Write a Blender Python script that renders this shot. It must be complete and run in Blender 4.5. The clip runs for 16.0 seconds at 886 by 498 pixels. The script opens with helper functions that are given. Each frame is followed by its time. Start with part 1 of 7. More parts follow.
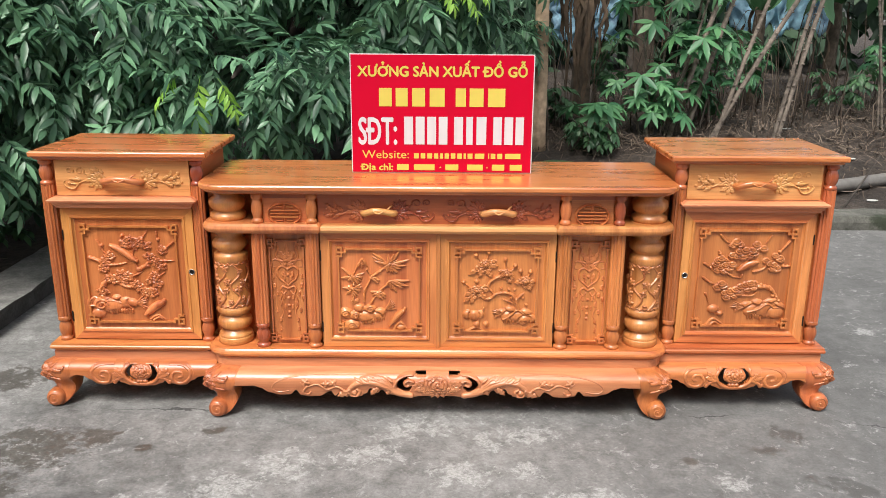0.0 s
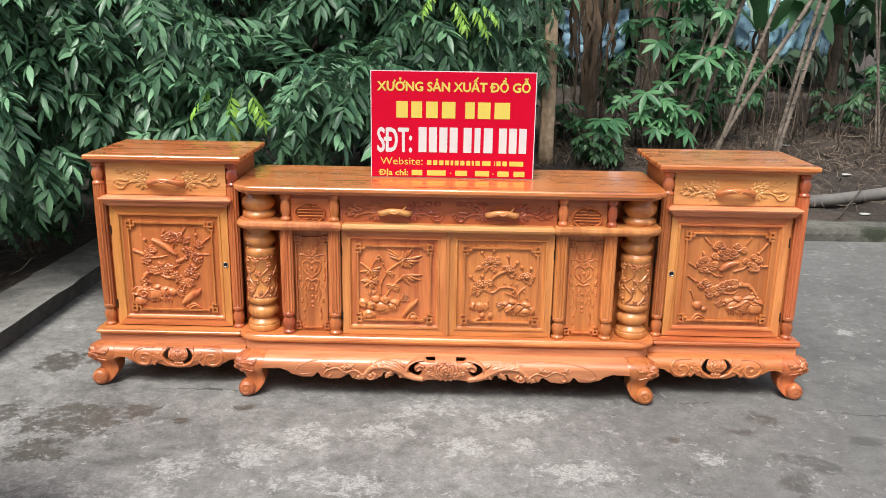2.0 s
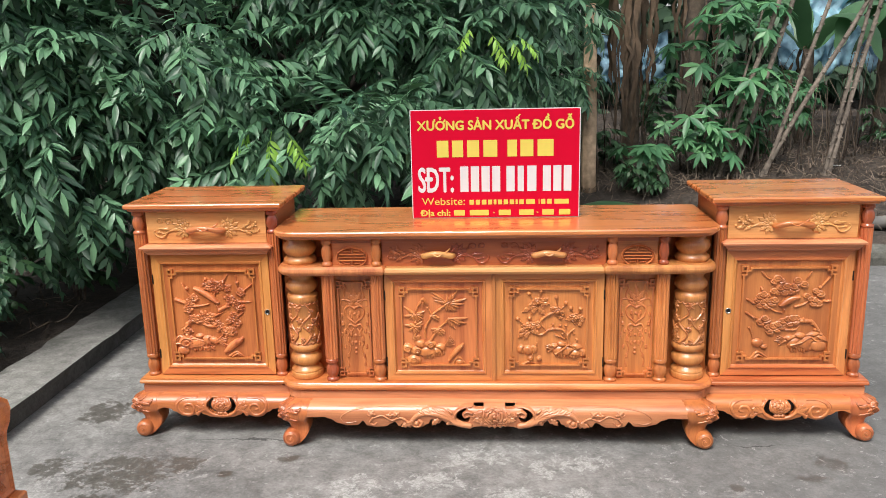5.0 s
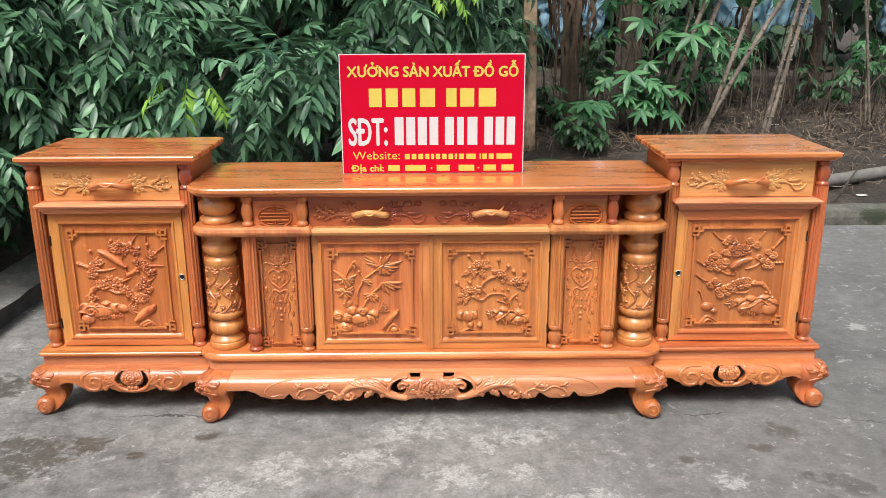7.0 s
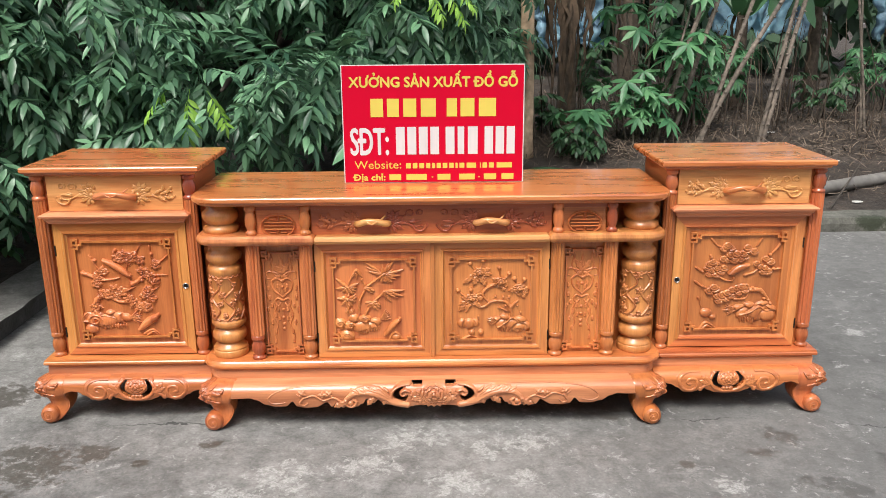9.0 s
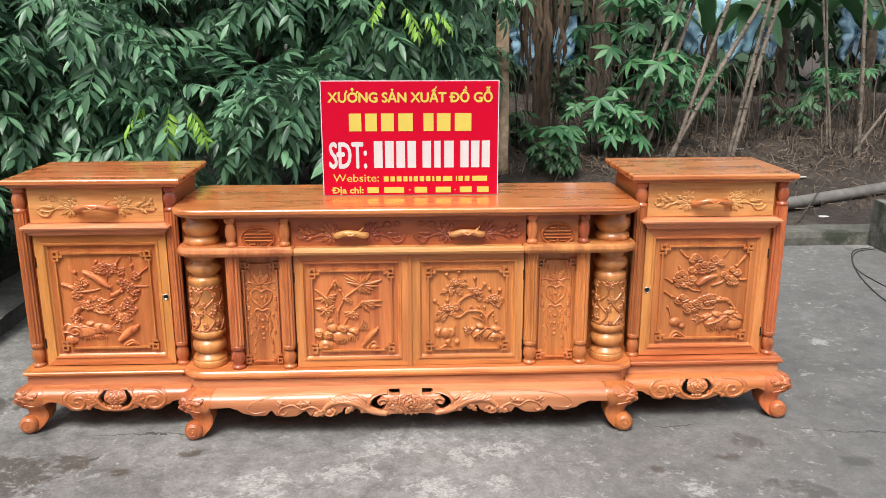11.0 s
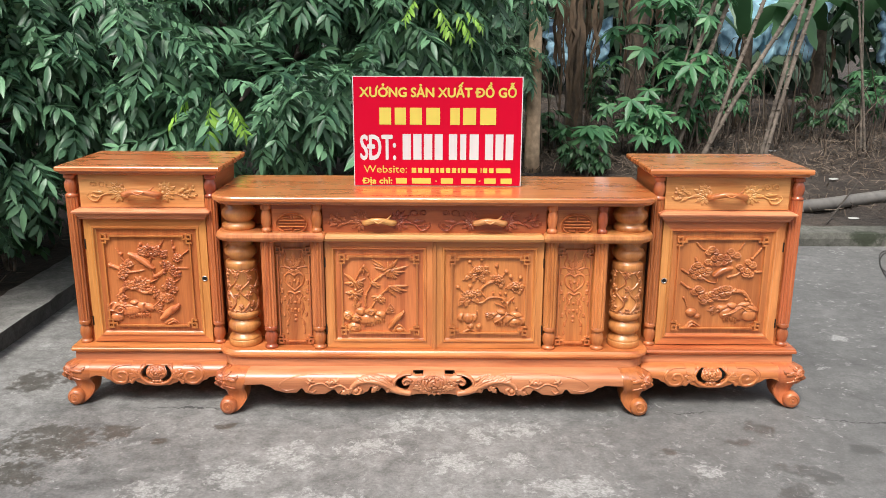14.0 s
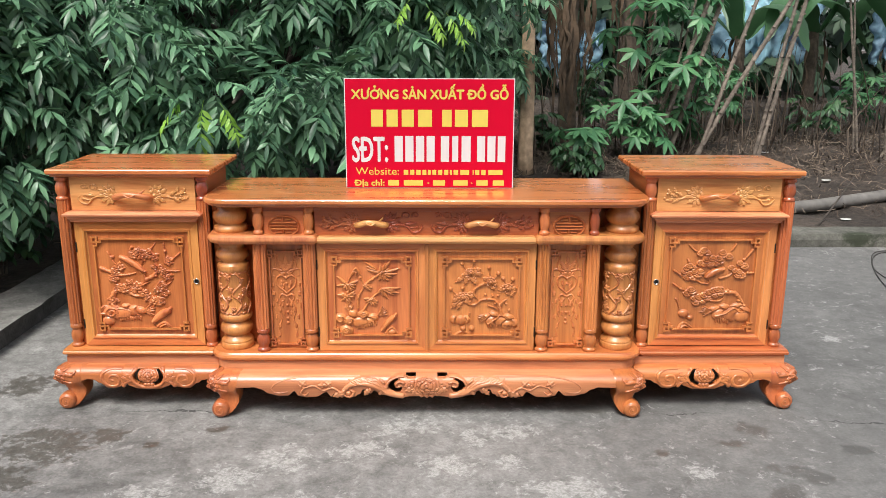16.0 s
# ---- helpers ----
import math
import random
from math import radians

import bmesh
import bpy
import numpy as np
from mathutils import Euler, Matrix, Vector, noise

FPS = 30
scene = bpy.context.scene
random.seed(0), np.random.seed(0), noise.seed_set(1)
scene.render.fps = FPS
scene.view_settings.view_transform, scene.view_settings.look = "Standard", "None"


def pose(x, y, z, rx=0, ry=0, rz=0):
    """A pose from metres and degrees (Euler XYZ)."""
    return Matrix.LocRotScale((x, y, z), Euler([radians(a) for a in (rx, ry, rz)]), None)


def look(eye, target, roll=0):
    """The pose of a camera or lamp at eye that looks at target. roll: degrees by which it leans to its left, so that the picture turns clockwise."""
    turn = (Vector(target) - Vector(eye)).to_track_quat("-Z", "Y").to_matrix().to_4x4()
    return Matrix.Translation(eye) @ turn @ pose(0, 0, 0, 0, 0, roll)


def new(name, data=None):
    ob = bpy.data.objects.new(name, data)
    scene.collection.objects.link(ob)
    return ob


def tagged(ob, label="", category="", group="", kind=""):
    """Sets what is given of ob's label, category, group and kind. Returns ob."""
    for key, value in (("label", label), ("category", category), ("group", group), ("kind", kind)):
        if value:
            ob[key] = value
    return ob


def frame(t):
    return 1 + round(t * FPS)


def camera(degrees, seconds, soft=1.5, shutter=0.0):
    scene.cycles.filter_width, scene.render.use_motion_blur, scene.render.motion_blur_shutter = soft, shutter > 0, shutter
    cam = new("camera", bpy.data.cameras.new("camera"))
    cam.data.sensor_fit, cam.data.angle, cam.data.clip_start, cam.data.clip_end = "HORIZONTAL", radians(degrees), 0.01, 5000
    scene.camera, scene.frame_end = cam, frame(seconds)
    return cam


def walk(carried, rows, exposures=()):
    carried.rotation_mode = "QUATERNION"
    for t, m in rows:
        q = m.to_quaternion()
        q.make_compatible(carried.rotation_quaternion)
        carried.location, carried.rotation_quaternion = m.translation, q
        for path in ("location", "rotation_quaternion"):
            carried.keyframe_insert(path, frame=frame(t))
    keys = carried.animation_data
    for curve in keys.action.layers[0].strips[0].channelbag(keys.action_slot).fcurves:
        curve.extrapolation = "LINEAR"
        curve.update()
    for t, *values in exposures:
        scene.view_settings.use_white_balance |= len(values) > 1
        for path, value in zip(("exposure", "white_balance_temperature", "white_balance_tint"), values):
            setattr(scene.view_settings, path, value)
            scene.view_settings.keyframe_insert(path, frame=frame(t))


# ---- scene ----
cam = camera(56.5, 16.0, soft=0.4)
PATH = [
    (0, (0.014, -2.646, 1.344), (0.015, -0.727, 0.782), 0.4),
    (0.5, (-0.015, -2.671, 1.357), (-0.072, -0.756, 0.785), -0.2),
    (1, (-0.082, -2.699, 1.377), (-0.072, -0.795, 0.764), -0.5),
    (1.5, (-0.058, -2.78, 1.373), (0.033, -0.872, 0.78), 0.3),
    (2, (0.026, -2.947, 1.366), (-0.003, -1.018, 0.838), 0.9),
    (2.5, (0.041, -3.084, 1.363), (-0.086, -1.139, 0.917), 0.6),
    (3, (0.023, -3.196, 1.383), (-0.108, -1.248, 0.949), 0.3),
    (3.5, (0.023, -3.251, 1.388), (-0.099, -1.306, 0.942), -0.6),
    (3.7, (0.042, -3.215, 1.378), (-0.08, -1.267, 0.943), -1.1),
    (5.8, (-0.017, -2.69, 1.412), (-0.147, -0.762, 0.896), -1.4),
    (6, (-0.021, -2.666, 1.394), (-0.135, -0.741, 0.863), -1.0),
    (6.5, (0.008, -2.646, 1.349), (-0.03, -0.723, 0.802), -0.4),
    (7, (0.006, -2.627, 1.342), (0.031, -0.708, 0.78), -0.2),
    (7.5, (-0.004, -2.625, 1.333), (0.038, -0.707, 0.771), -0.4),
    (8, (-0.004, -2.634, 1.339), (0.028, -0.715, 0.776), -0.5),
    (8.5, (-0.013, -2.65, 1.343), (0.016, -0.726, 0.798), -0.6),
    (9, (-0.008, -2.655, 1.35), (0.024, -0.731, 0.807), -0.4),
    (11.3, (-0.012, -2.758, 1.349), (0.094, -0.825, 0.847), 0.4),
    (11.5, (0.007, -2.799, 1.365), (0.122, -0.868, 0.857), 0.7),
    (12, (0.065, -2.897, 1.37), (0.174, -0.964, 0.867), 1.1),
    (12.5, (0.043, -2.859, 1.37), (0.125, -0.923, 0.875), 0.9),
    (13, (0.031, -2.844, 1.368), (0.072, -0.906, 0.873), 0.4),
    (13.5, (0.026, -2.859, 1.352), (0.048, -0.922, 0.854), 0.4),
    (14, (0.026, -2.866, 1.336), (0.029, -0.929, 0.836), 0.3),
    (14.5, (0.037, -2.857, 1.348), (0.025, -0.924, 0.837), 0.4),
    (15, (0.039, -2.853, 1.345), (0.029, -0.919, 0.836), 0.3),
    (15.5, (0.041, -2.859, 1.34), (0.032, -0.922, 0.842), 0.4),
    (16, (0.036, -2.864, 1.334), (0.051, -0.927, 0.84), 0.2),
]
walk(cam, [(t, look(eye, target, roll)) for t, eye, target, roll in PATH], [(0, 1.18), (16, 1.18)])

# ---- light ----
world = bpy.data.worlds.new("sky")
scene.world = world
world.use_nodes = True
wn, wl = world.node_tree.nodes, world.node_tree.links
sky = wn.new("ShaderNodeTexSky")
sky.sky_type, sky.sun_disc = "NISHITA", False
sky.sun_elevation, sky.sun_rotation = radians(58), radians(200)
sky.dust_density, sky.air_density = 3.0, 1.0
soft_sky = wn.new("ShaderNodeHueSaturation")
soft_sky.inputs["Saturation"].default_value = 0.3
wl.new(sky.outputs[0], soft_sky.inputs["Color"])
wl.new(soft_sky.outputs[0], wn["Background"].inputs["Color"])
wn["Background"].inputs["Strength"].default_value = 0.103
sun = new("sun", bpy.data.lights.new("sun", "SUN"))
sun.data.energy, sun.data.angle, sun.data.color = 1.6, radians(22), (1.0, 0.96, 0.9)
sun.matrix_world = look((-1.6, -4.5, 7.6), (0, 0, 0))


# ---- materials ----
def nodes_of(name):
    m = bpy.data.materials.new(name)
    m.use_nodes = True
    return m, m.node_tree.nodes, m.node_tree.links, m.node_tree.nodes["Principled BSDF"]


def ramp_node(n, stops):
    r = n.new("ShaderNodeValToRGB")
    while len(r.color_ramp.elements) < len(stops):
        r.color_ramp.elements.new(0.5)
    for e, (p, c) in zip(r.color_ramp.elements, stops):
        e.position, e.color = p, (*c, 1)
    return r


def noise_node(n, l, vec, scale, detail=4.0, rough=0.55, distort=0.0):
    t = n.new("ShaderNodeTexNoise")
    t.inputs["Scale"].default_value, t.inputs["Detail"].default_value = scale, detail
    t.inputs["Roughness"].default_value, t.inputs["Distortion"].default_value = rough, distort
    l.new(vec, t.inputs["Vector"])
    return t


def math_node(n, l, op, a, b=None, c=None, clamp=False):
    t = n.new("ShaderNodeMath")
    t.operation, t.use_clamp = op, clamp
    for i, v in enumerate((a, b, c)):
        if v is None:
            continue
        if isinstance(v, (int, float)):
            t.inputs[i].default_value = v
        else:
            l.new(v, t.inputs[i])
    return t.outputs[0]


def mix_node(n, l, fac, a, b, blend="MIX"):
    t = n.new("ShaderNodeMix")
    t.data_type, t.blend_type = "RGBA", blend
    for sock, v in ((t.inputs[0], fac), (t.inputs[6], a), (t.inputs[7], b)):
        if isinstance(v, (int, float)):
            sock.default_value = v
        elif isinstance(v, tuple):
            sock.default_value = (*v, 1)
        else:
            l.new(v, sock)
    return t.outputs[2]


def bump_node(n, l, bsdf, height, strength, distance):
    b = n.new("ShaderNodeBump")
    b.inputs["Strength"].default_value, b.inputs["Distance"].default_value = strength, distance
    l.new(height, b.inputs["Height"])
    l.new(b.outputs[0], bsdf.inputs["Normal"])


def wood(name, light, dark, axis, rough=0.3, spread=0.12):
    """Varnished hardwood with its grain along one axis; each piece has its own tone."""
    m, n, l, p = nodes_of(name)
    tc, info = n.new("ShaderNodeTexCoord"), n.new("ShaderNodeObjectInfo")
    shift = n.new("ShaderNodeVectorMath")
    shift.operation = "MULTIPLY_ADD"
    shift.inputs[1].default_value = (1, 1, 1)
    l.new(tc.outputs["Object"], shift.inputs[0])
    comb = n.new("ShaderNodeCombineXYZ")
    off = math_node(n, l, "MULTIPLY", info.outputs["Random"], 17.0)
    for i in range(3):
        l.new(off, comb.inputs[i])
    l.new(comb.outputs[0], shift.inputs[2])
    along = {"x": 0, "y": 1, "z": 2}[axis]

    def mapped(a, c):
        mp = n.new("ShaderNodeMapping")
        s = [c, c, c]
        s[along] = a
        mp.inputs["Scale"].default_value = s
        l.new(shift.outputs[0], mp.inputs[0])
        return mp.outputs[0]

    figure = noise_node(n, l, mapped(1.3, 13.0), 1.0, 4.0, 0.55, 1.6)
    streak = noise_node(n, l, mapped(2.2, 70.0), 1.0, 4.0, 0.65, 0.5)
    pores = noise_node(n, l, mapped(14.0, 420.0), 1.0, 2.0, 0.5)
    f = math_node(n, l, "MULTIPLY_ADD", streak.outputs["Fac"], 0.24, math_node(n, l, "MULTIPLY", figure.outputs["Fac"], 0.7))
    mid = tuple(0.55 * a + 0.45 * b for a, b in zip(light, dark))
    rp = ramp_node(n, [(0.31, dark), (0.44, mid), (0.57, light)])
    l.new(f, rp.inputs[0])
    hs = n.new("ShaderNodeHueSaturation")
    l.new(math_node(n, l, "MULTIPLY_ADD", info.outputs["Random"], 0.012, 0.494), hs.inputs["Hue"])
    l.new(math_node(n, l, "MULTIPLY_ADD", math_node(n, l, "FRACT", off), spread * 2, 1 - spread), hs.inputs["Value"])
    l.new(rp.outputs[0], hs.inputs["Color"])
    col = mix_node(n, l, math_node(n, l, "MULTIPLY", pores.outputs["Fac"], 0.42), hs.outputs[0], (0.25, 0.17, 0.13), "MULTIPLY")
    l.new(col, p.inputs["Base Color"])
    l.new(math_node(n, l, "MULTIPLY_ADD", figure.outputs["Fac"], 0.16, rough - 0.06), p.inputs["Roughness"])
    p.inputs["Coat Weight"].default_value, p.inputs["Coat Roughness"].default_value = 0.42, 0.18
    bump_node(n, l, p, pores.outputs["Fac"], 0.12, 0.002)
    return m


DEEP = (0.385, 0.096, 0.027)
WOOD_X = wood("wood_grain_across", (0.74, 0.262, 0.083), DEEP, "x")
WOOD_Z = wood("wood_grain_upright", (0.74, 0.263, 0.081), (0.43, 0.115, 0.033), "z")
WOOD_Y = wood("wood_grain_deep", (0.66, 0.216, 0.066), DEEP, "y")
WOOD_PALE = wood("pale_wood", (0.84, 0.42, 0.148), (0.58, 0.215, 0.058), "x", 0.34, 0.08)
WOOD_PALE_Z = wood("pale_wood_upright", (0.8, 0.33, 0.1), (0.44, 0.135, 0.036), "z", 0.3, 0.1)
WOOD_RED = wood("red_brown_wood", (0.52, 0.132, 0.047), (0.28, 0.054, 0.021), "x", 0.28, 0.1)
WOOD_RED_Z = wood("red_brown_wood_upright", (0.45, 0.1, 0.041), (0.25, 0.05, 0.02), "z", 0.24, 0.12)
WOOD_PINK = wood("pinkish_wood", (0.8, 0.33, 0.148), (0.49, 0.155, 0.062), "x", 0.34, 0.06)
WOOD_ROLL = wood("rolled_base_wood", (0.73, 0.255, 0.083), (0.37, 0.096, 0.03), "x", 0.34, 0.08)
for waxed in (WOOD_PINK, WOOD_ROLL):
    waxed.node_tree.nodes["Principled BSDF"].inputs["Coat Roughness"].default_value = 0.24
WOOD_LEG = wood("leg_wood", (0.62, 0.192, 0.063), (0.33, 0.083, 0.026), "z", 0.32, 0.1)
WOOD_TOP = wood("polished_top_wood", (0.74, 0.262, 0.083), DEEP, "x", 0.26)
WOOD_TOP.node_tree.nodes["Principled BSDF"].inputs["Coat Weight"].default_value = 0.75
WOOD_TOP.node_tree.nodes["Principled BSDF"].inputs["Coat Roughness"].default_value = 0.09
WOOD_GOLD = wood("golden_wood", (0.73, 0.292, 0.092), (0.39, 0.112, 0.033), "z", 0.34, 0.1)


def plain(name, color, rough=0.5, metal=0.0, grain=30.0, amount=0.25, bump=0.0):
    """Paint, metal or plastic with a slight unevenness."""
    m, n, l, p = nodes_of(name)
    tc = n.new("ShaderNodeTexCoord")
    a = noise_node(n, l, tc.outputs["Object"], grain)
    b = noise_node(n, l, tc.outputs["Object"], grain * 0.12)
    f = math_node(n, l, "MULTIPLY_ADD", a.outputs["Fac"], 0.5, math_node(n, l, "MULTIPLY", b.outputs["Fac"], 0.5))
    low = tuple(c * (1 - amount) for c in color)
    high = tuple(min(1, c * (1 + amount)) for c in color)
    r = ramp_node(n, [(0.35, low), (0.65, high)])
    l.new(f, r.inputs[0])
    l.new(r.outputs[0], p.inputs["Base Color"])
    p.inputs["Roughness"].default_value, p.inputs["Metallic"].default_value = rough, metal
    if bump:
        bump_node(n, l, p, a.outputs["Fac"], 0.5, bump)
    return m


STEEL = plain("nickel_steel", (0.6, 0.58, 0.54), 0.25, 1.0)
BLACK = plain("dark_iron", (0.02, 0.018, 0.016), 0.5, 0.6)
RED = plain("red_sign_film", (0.52, 0.0015, 0.024), 0.42, 0.0, 4.0, 0.06)
YELLOW = plain("yellow_lettering", (0.66, 0.53, 0.1), 0.4, 0.0, 20, 0.04)
WHITE = plain("white_lettering", (0.62, 0.61, 0.62), 0.4, 0.0, 20, 0.04)
RED.node_tree.nodes["Principled BSDF"].inputs["Specular IOR Level"].default_value = 0.15
CABLE = plain("black_cable", (0.05, 0.046, 0.044), 0.6)
PIPE = plain("weathered_grey_pipe", (0.15, 0.14, 0.128), 0.55, 0.0, 14, 0.35, 0.003)
STEM = plain("cassava_bark", (0.16, 0.132, 0.106), 0.8, 0.0, 26, 0.7, 0.006)
BARK = plain("rough_bark", (0.05, 0.04, 0.032), 0.9, 0.0, 18, 0.5, 0.02)
ADDED_WALL = plain("weathered_plaster", (0.5, 0.47, 0.42), 0.85, 0.0, 9, 0.2, 0.004)
STUMP = plain("dry_banana_trunk", (0.46, 0.33, 0.22), 0.85, 0.0, 16, 0.5, 0.015)
TRUNK_OLD = plain("old_banana_sheath", (0.1, 0.075, 0.055), 0.9, 0.0, 18, 0.6, 0.02)
DRY = plain("dry_leaf", (0.1, 0.065, 0.04), 0.85, 0.0, 14, 0.5, 0.008)
TARP = plain("blue_tarpaulin", (0.34, 0.55, 0.86), 0.45, 0.0, 7.0, 0.6, 0.03)
PAPER = plain("pale_litter", (0.42, 0.42, 0.39), 0.8)


def leafy(name, dark, light, rough=0.42, glow=0.25):
    """Leaf: each leaflet has its own green, with some light through the blade."""
    m, n, l, p = nodes_of(name)
    geo, tc = n.new("ShaderNodeNewGeometry"), n.new("ShaderNodeTexCoord")
    fine = noise_node(n, l, tc.outputs["Object"], 6.0, 3.0)
    f = math_node(n, l, "MULTIPLY_ADD", geo.outputs["Random Per Island"], 0.62, math_node(n, l, "MULTIPLY", fine.outputs["Fac"], 0.4))
    mid = tuple(0.6 * a + 0.4 * b for a, b in zip(dark, light))
    r = ramp_node(n, [(0.1, dark), (0.55, mid), (0.95, light)])
    l.new(f, r.inputs[0])
    l.new(r.outputs[0], p.inputs["Base Color"])
    p.inputs["Roughness"].default_value = rough
    thin = n.new("ShaderNodeBsdfTranslucent")
    l.new(r.outputs[0], thin.inputs["Color"])
    mx = n.new("ShaderNodeMixShader")
    mx.inputs[0].default_value = glow
    l.new(p.outputs[0], mx.inputs[1])
    l.new(thin.outputs[0], mx.inputs[2])
    l.new(mx.outputs[0], n["Material Output"].inputs["Surface"])
    vein = noise_node(n, l, tc.outputs["Object"], 45.0, 2.0)
    bump_node(n, l, p, vein.outputs["Fac"], 0.25, 0.006)
    return m


LEAF = leafy("dark_green_leaf", (0.014, 0.054, 0.034), (0.245, 0.48, 0.26), 0.37)
LEAF_YOUNG = leafy("young_leaf", (0.3, 0.58, 0.08), (0.44, 0.72, 0.15), 0.45, 0.45)
LEAF_CASSAVA = leafy("cassava_leaf", (0.04, 0.15, 0.07), (0.16, 0.37, 0.15))
LEAF_BUSH = leafy("undergrowth_leaf", (0.025, 0.075, 0.034), (0.1, 0.21, 0.085))
LEAF_BANANA = leafy("banana_leaf", (0.04, 0.11, 0.05), (0.11, 0.24, 0.1), 0.4, 0.3)
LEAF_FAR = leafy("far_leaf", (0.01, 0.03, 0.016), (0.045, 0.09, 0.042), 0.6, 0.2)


def concrete(name, base, stained, mossy=0.55):
    """Old cement: trowel clouds, worn pale patches, grit; damp stains and a crack where the yard has them."""
    m, n, l, p = nodes_of(name)
    geo = n.new("ShaderNodeNewGeometry")
    pos = geo.outputs["Position"]
    big = noise_node(n, l, pos, 1.3, 5.0, 0.6, 0.4)
    mid = noise_node(n, l, pos, 6.0, 6.0, 0.65, 0.6)
    grit = noise_node(n, l, pos, 90.0, 4.0, 0.7)
    dark, light = tuple(c * 0.5 for c in base), tuple(c * 1.35 for c in base)
    r = ramp_node(n, [(0.33, dark), (0.5, base), (0.68, light)])
    l.new(math_node(n, l, "MULTIPLY_ADD", mid.outputs["Fac"], 0.5, math_node(n, l, "MULTIPLY", big.outputs["Fac"], 0.5)), r.inputs[0])
    col = r.outputs[0]
    worn = ramp_node(n, [(0.57, (0, 0, 0)), (0.66, (1, 1, 1))])
    scratch = noise_node(n, l, pos, 38.0, 9.0, 0.82, 0.25)
    wear_f = math_node(n, l, "MULTIPLY", math_node(n, l, "MULTIPLY_ADD", noise_node(n, l, pos, 3.1, 3.0).outputs["Fac"], 0.55, math_node(n, l, "MULTIPLY", scratch.outputs["Fac"], 0.5)), 1.0)
    l.new(wear_f, worn.inputs[0])
    col = mix_node(n, l, math_node(n, l, "MULTIPLY", worn.outputs[0], 0.5), col, tuple(min(0.8, c * 2.2) for c in base))
    speck = ramp_node(n, [(0.35, (0.6, 0.6, 0.6)), (0.6, (1.1, 1.1, 1.1))])
    l.new(grit.outputs["Fac"], speck.inputs[0])
    col = mix_node(n, l, 0.55, col, speck.outputs[0], "MULTIPLY")
    mottle = noise_node(n, l, pos, 17.0, 9.0, 0.72, 0.3)
    patchy = ramp_node(n, [(0.36, (0.66, 0.66, 0.65)), (0.5, (1, 1, 1)), (0.64, (1.28, 1.28, 1.28))])
    l.new(mottle.outputs["Fac"], patchy.inputs[0])
    col = mix_node(n, l, 0.85, col, patchy.outputs[0], "MULTIPLY")
    fleck = ramp_node(n, [(0.63, (0, 0, 0)), (0.71, (1, 1, 1))])
    l.new(noise_node(n, l, pos, 60.0, 6.0, 0.75).outputs["Fac"], fleck.inputs[0])
    col = mix_node(n, l, math_node(n, l, "MULTIPLY", fleck.outputs[0], 0.5), col, tuple(min(0.8, c * 2.4) for c in base))
    rough = 0.78
    if stained:
        sep = n.new("ShaderNodeSeparateXYZ")
        l.new(pos, sep.inputs[0])
        X, Y = sep.outputs[0], sep.outputs[1]
        wob = math_node(n, l, "MULTIPLY_ADD", noise_node(n, l, pos, 15.0, 8.0, 0.62, 0.3).outputs["Fac"], 6.0, math_node(n, l, "MULTIPLY_ADD", noise_node(n, l, pos, 42.0, 4.0, 0.6, 0.8).outputs["Fac"], 4.4, -5.2))
        damp = None
        for sx, sy, rx, ry in STAINS:
            dx = math_node(n, l, "DIVIDE", math_node(n, l, "SUBTRACT", X, sx), rx)
            dy = math_node(n, l, "DIVIDE", math_node(n, l, "SUBTRACT", Y, sy), ry)
            d = math_node(n, l, "ADD", math_node(n, l, "MULTIPLY", dx, dx), math_node(n, l, "MULTIPLY", dy, dy))
            v = math_node(n, l, "SUBTRACT", 1.0, math_node(n, l, "ADD", d, wob), clamp=True)
            damp = v if damp is None else math_node(n, l, "MAXIMUM", damp, v)
        damp = math_node(n, l, "MULTIPLY", damp, 2.6, clamp=True)
        col = mix_node(n, l, math_node(n, l, "MULTIPLY", damp, 0.7), col, (0.055, 0.048, 0.038))
        # broad dark tone: damp, plus shade under the right cabinet put into the colour
        dark_reach = math_node(n, l, "SUBTRACT", 1.0, math_node(n, l, "ADD", math_node(n, l, "POWER", math_node(n, l, "DIVIDE", math_node(n, l, "SUBTRACT", X, 2.1), 2.0), 2.0), math_node(n, l, "POWER", math_node(n, l, "DIVIDE", math_node(n, l, "SUBTRACT", Y, 0.6), 2.6), 2.0)))
        damp_and_shade = math_node(n, l, "MULTIPLY", math_node(n, l, "ADD", dark_reach, math_node(n, l, "MULTIPLY_ADD", mid.outputs["Fac"], 2.4, -1.2)), 1.6, clamp=True)
        col = mix_node(n, l, math_node(n, l, "MULTIPLY", damp_and_shade, 0.58), col, (0.085, 0.085, 0.083))
        pale = None
        for sx, sy, rx, ry in SCUFFS:
            dx = math_node(n, l, "DIVIDE", math_node(n, l, "SUBTRACT", X, sx), rx)
            dy = math_node(n, l, "DIVIDE", math_node(n, l, "SUBTRACT", Y, sy), ry)
            d = math_node(n, l, "ADD", math_node(n, l, "MULTIPLY", dx, dx), math_node(n, l, "MULTIPLY", dy, dy))
            v = math_node(n, l, "SUBTRACT", 1.0, d, clamp=True)
            pale = v if pale is None else math_node(n, l, "MAXIMUM", pale, v)
        flake = noise_node(n, l, pos, 26.0, 12.0, 0.74, 0.5)
        chalk = ramp_node(n, [(0.58, (0, 0, 0)), (0.66, (1, 1, 1))])
        spread = noise_node(n, l, pos, 4.5, 3.0, 0.6)
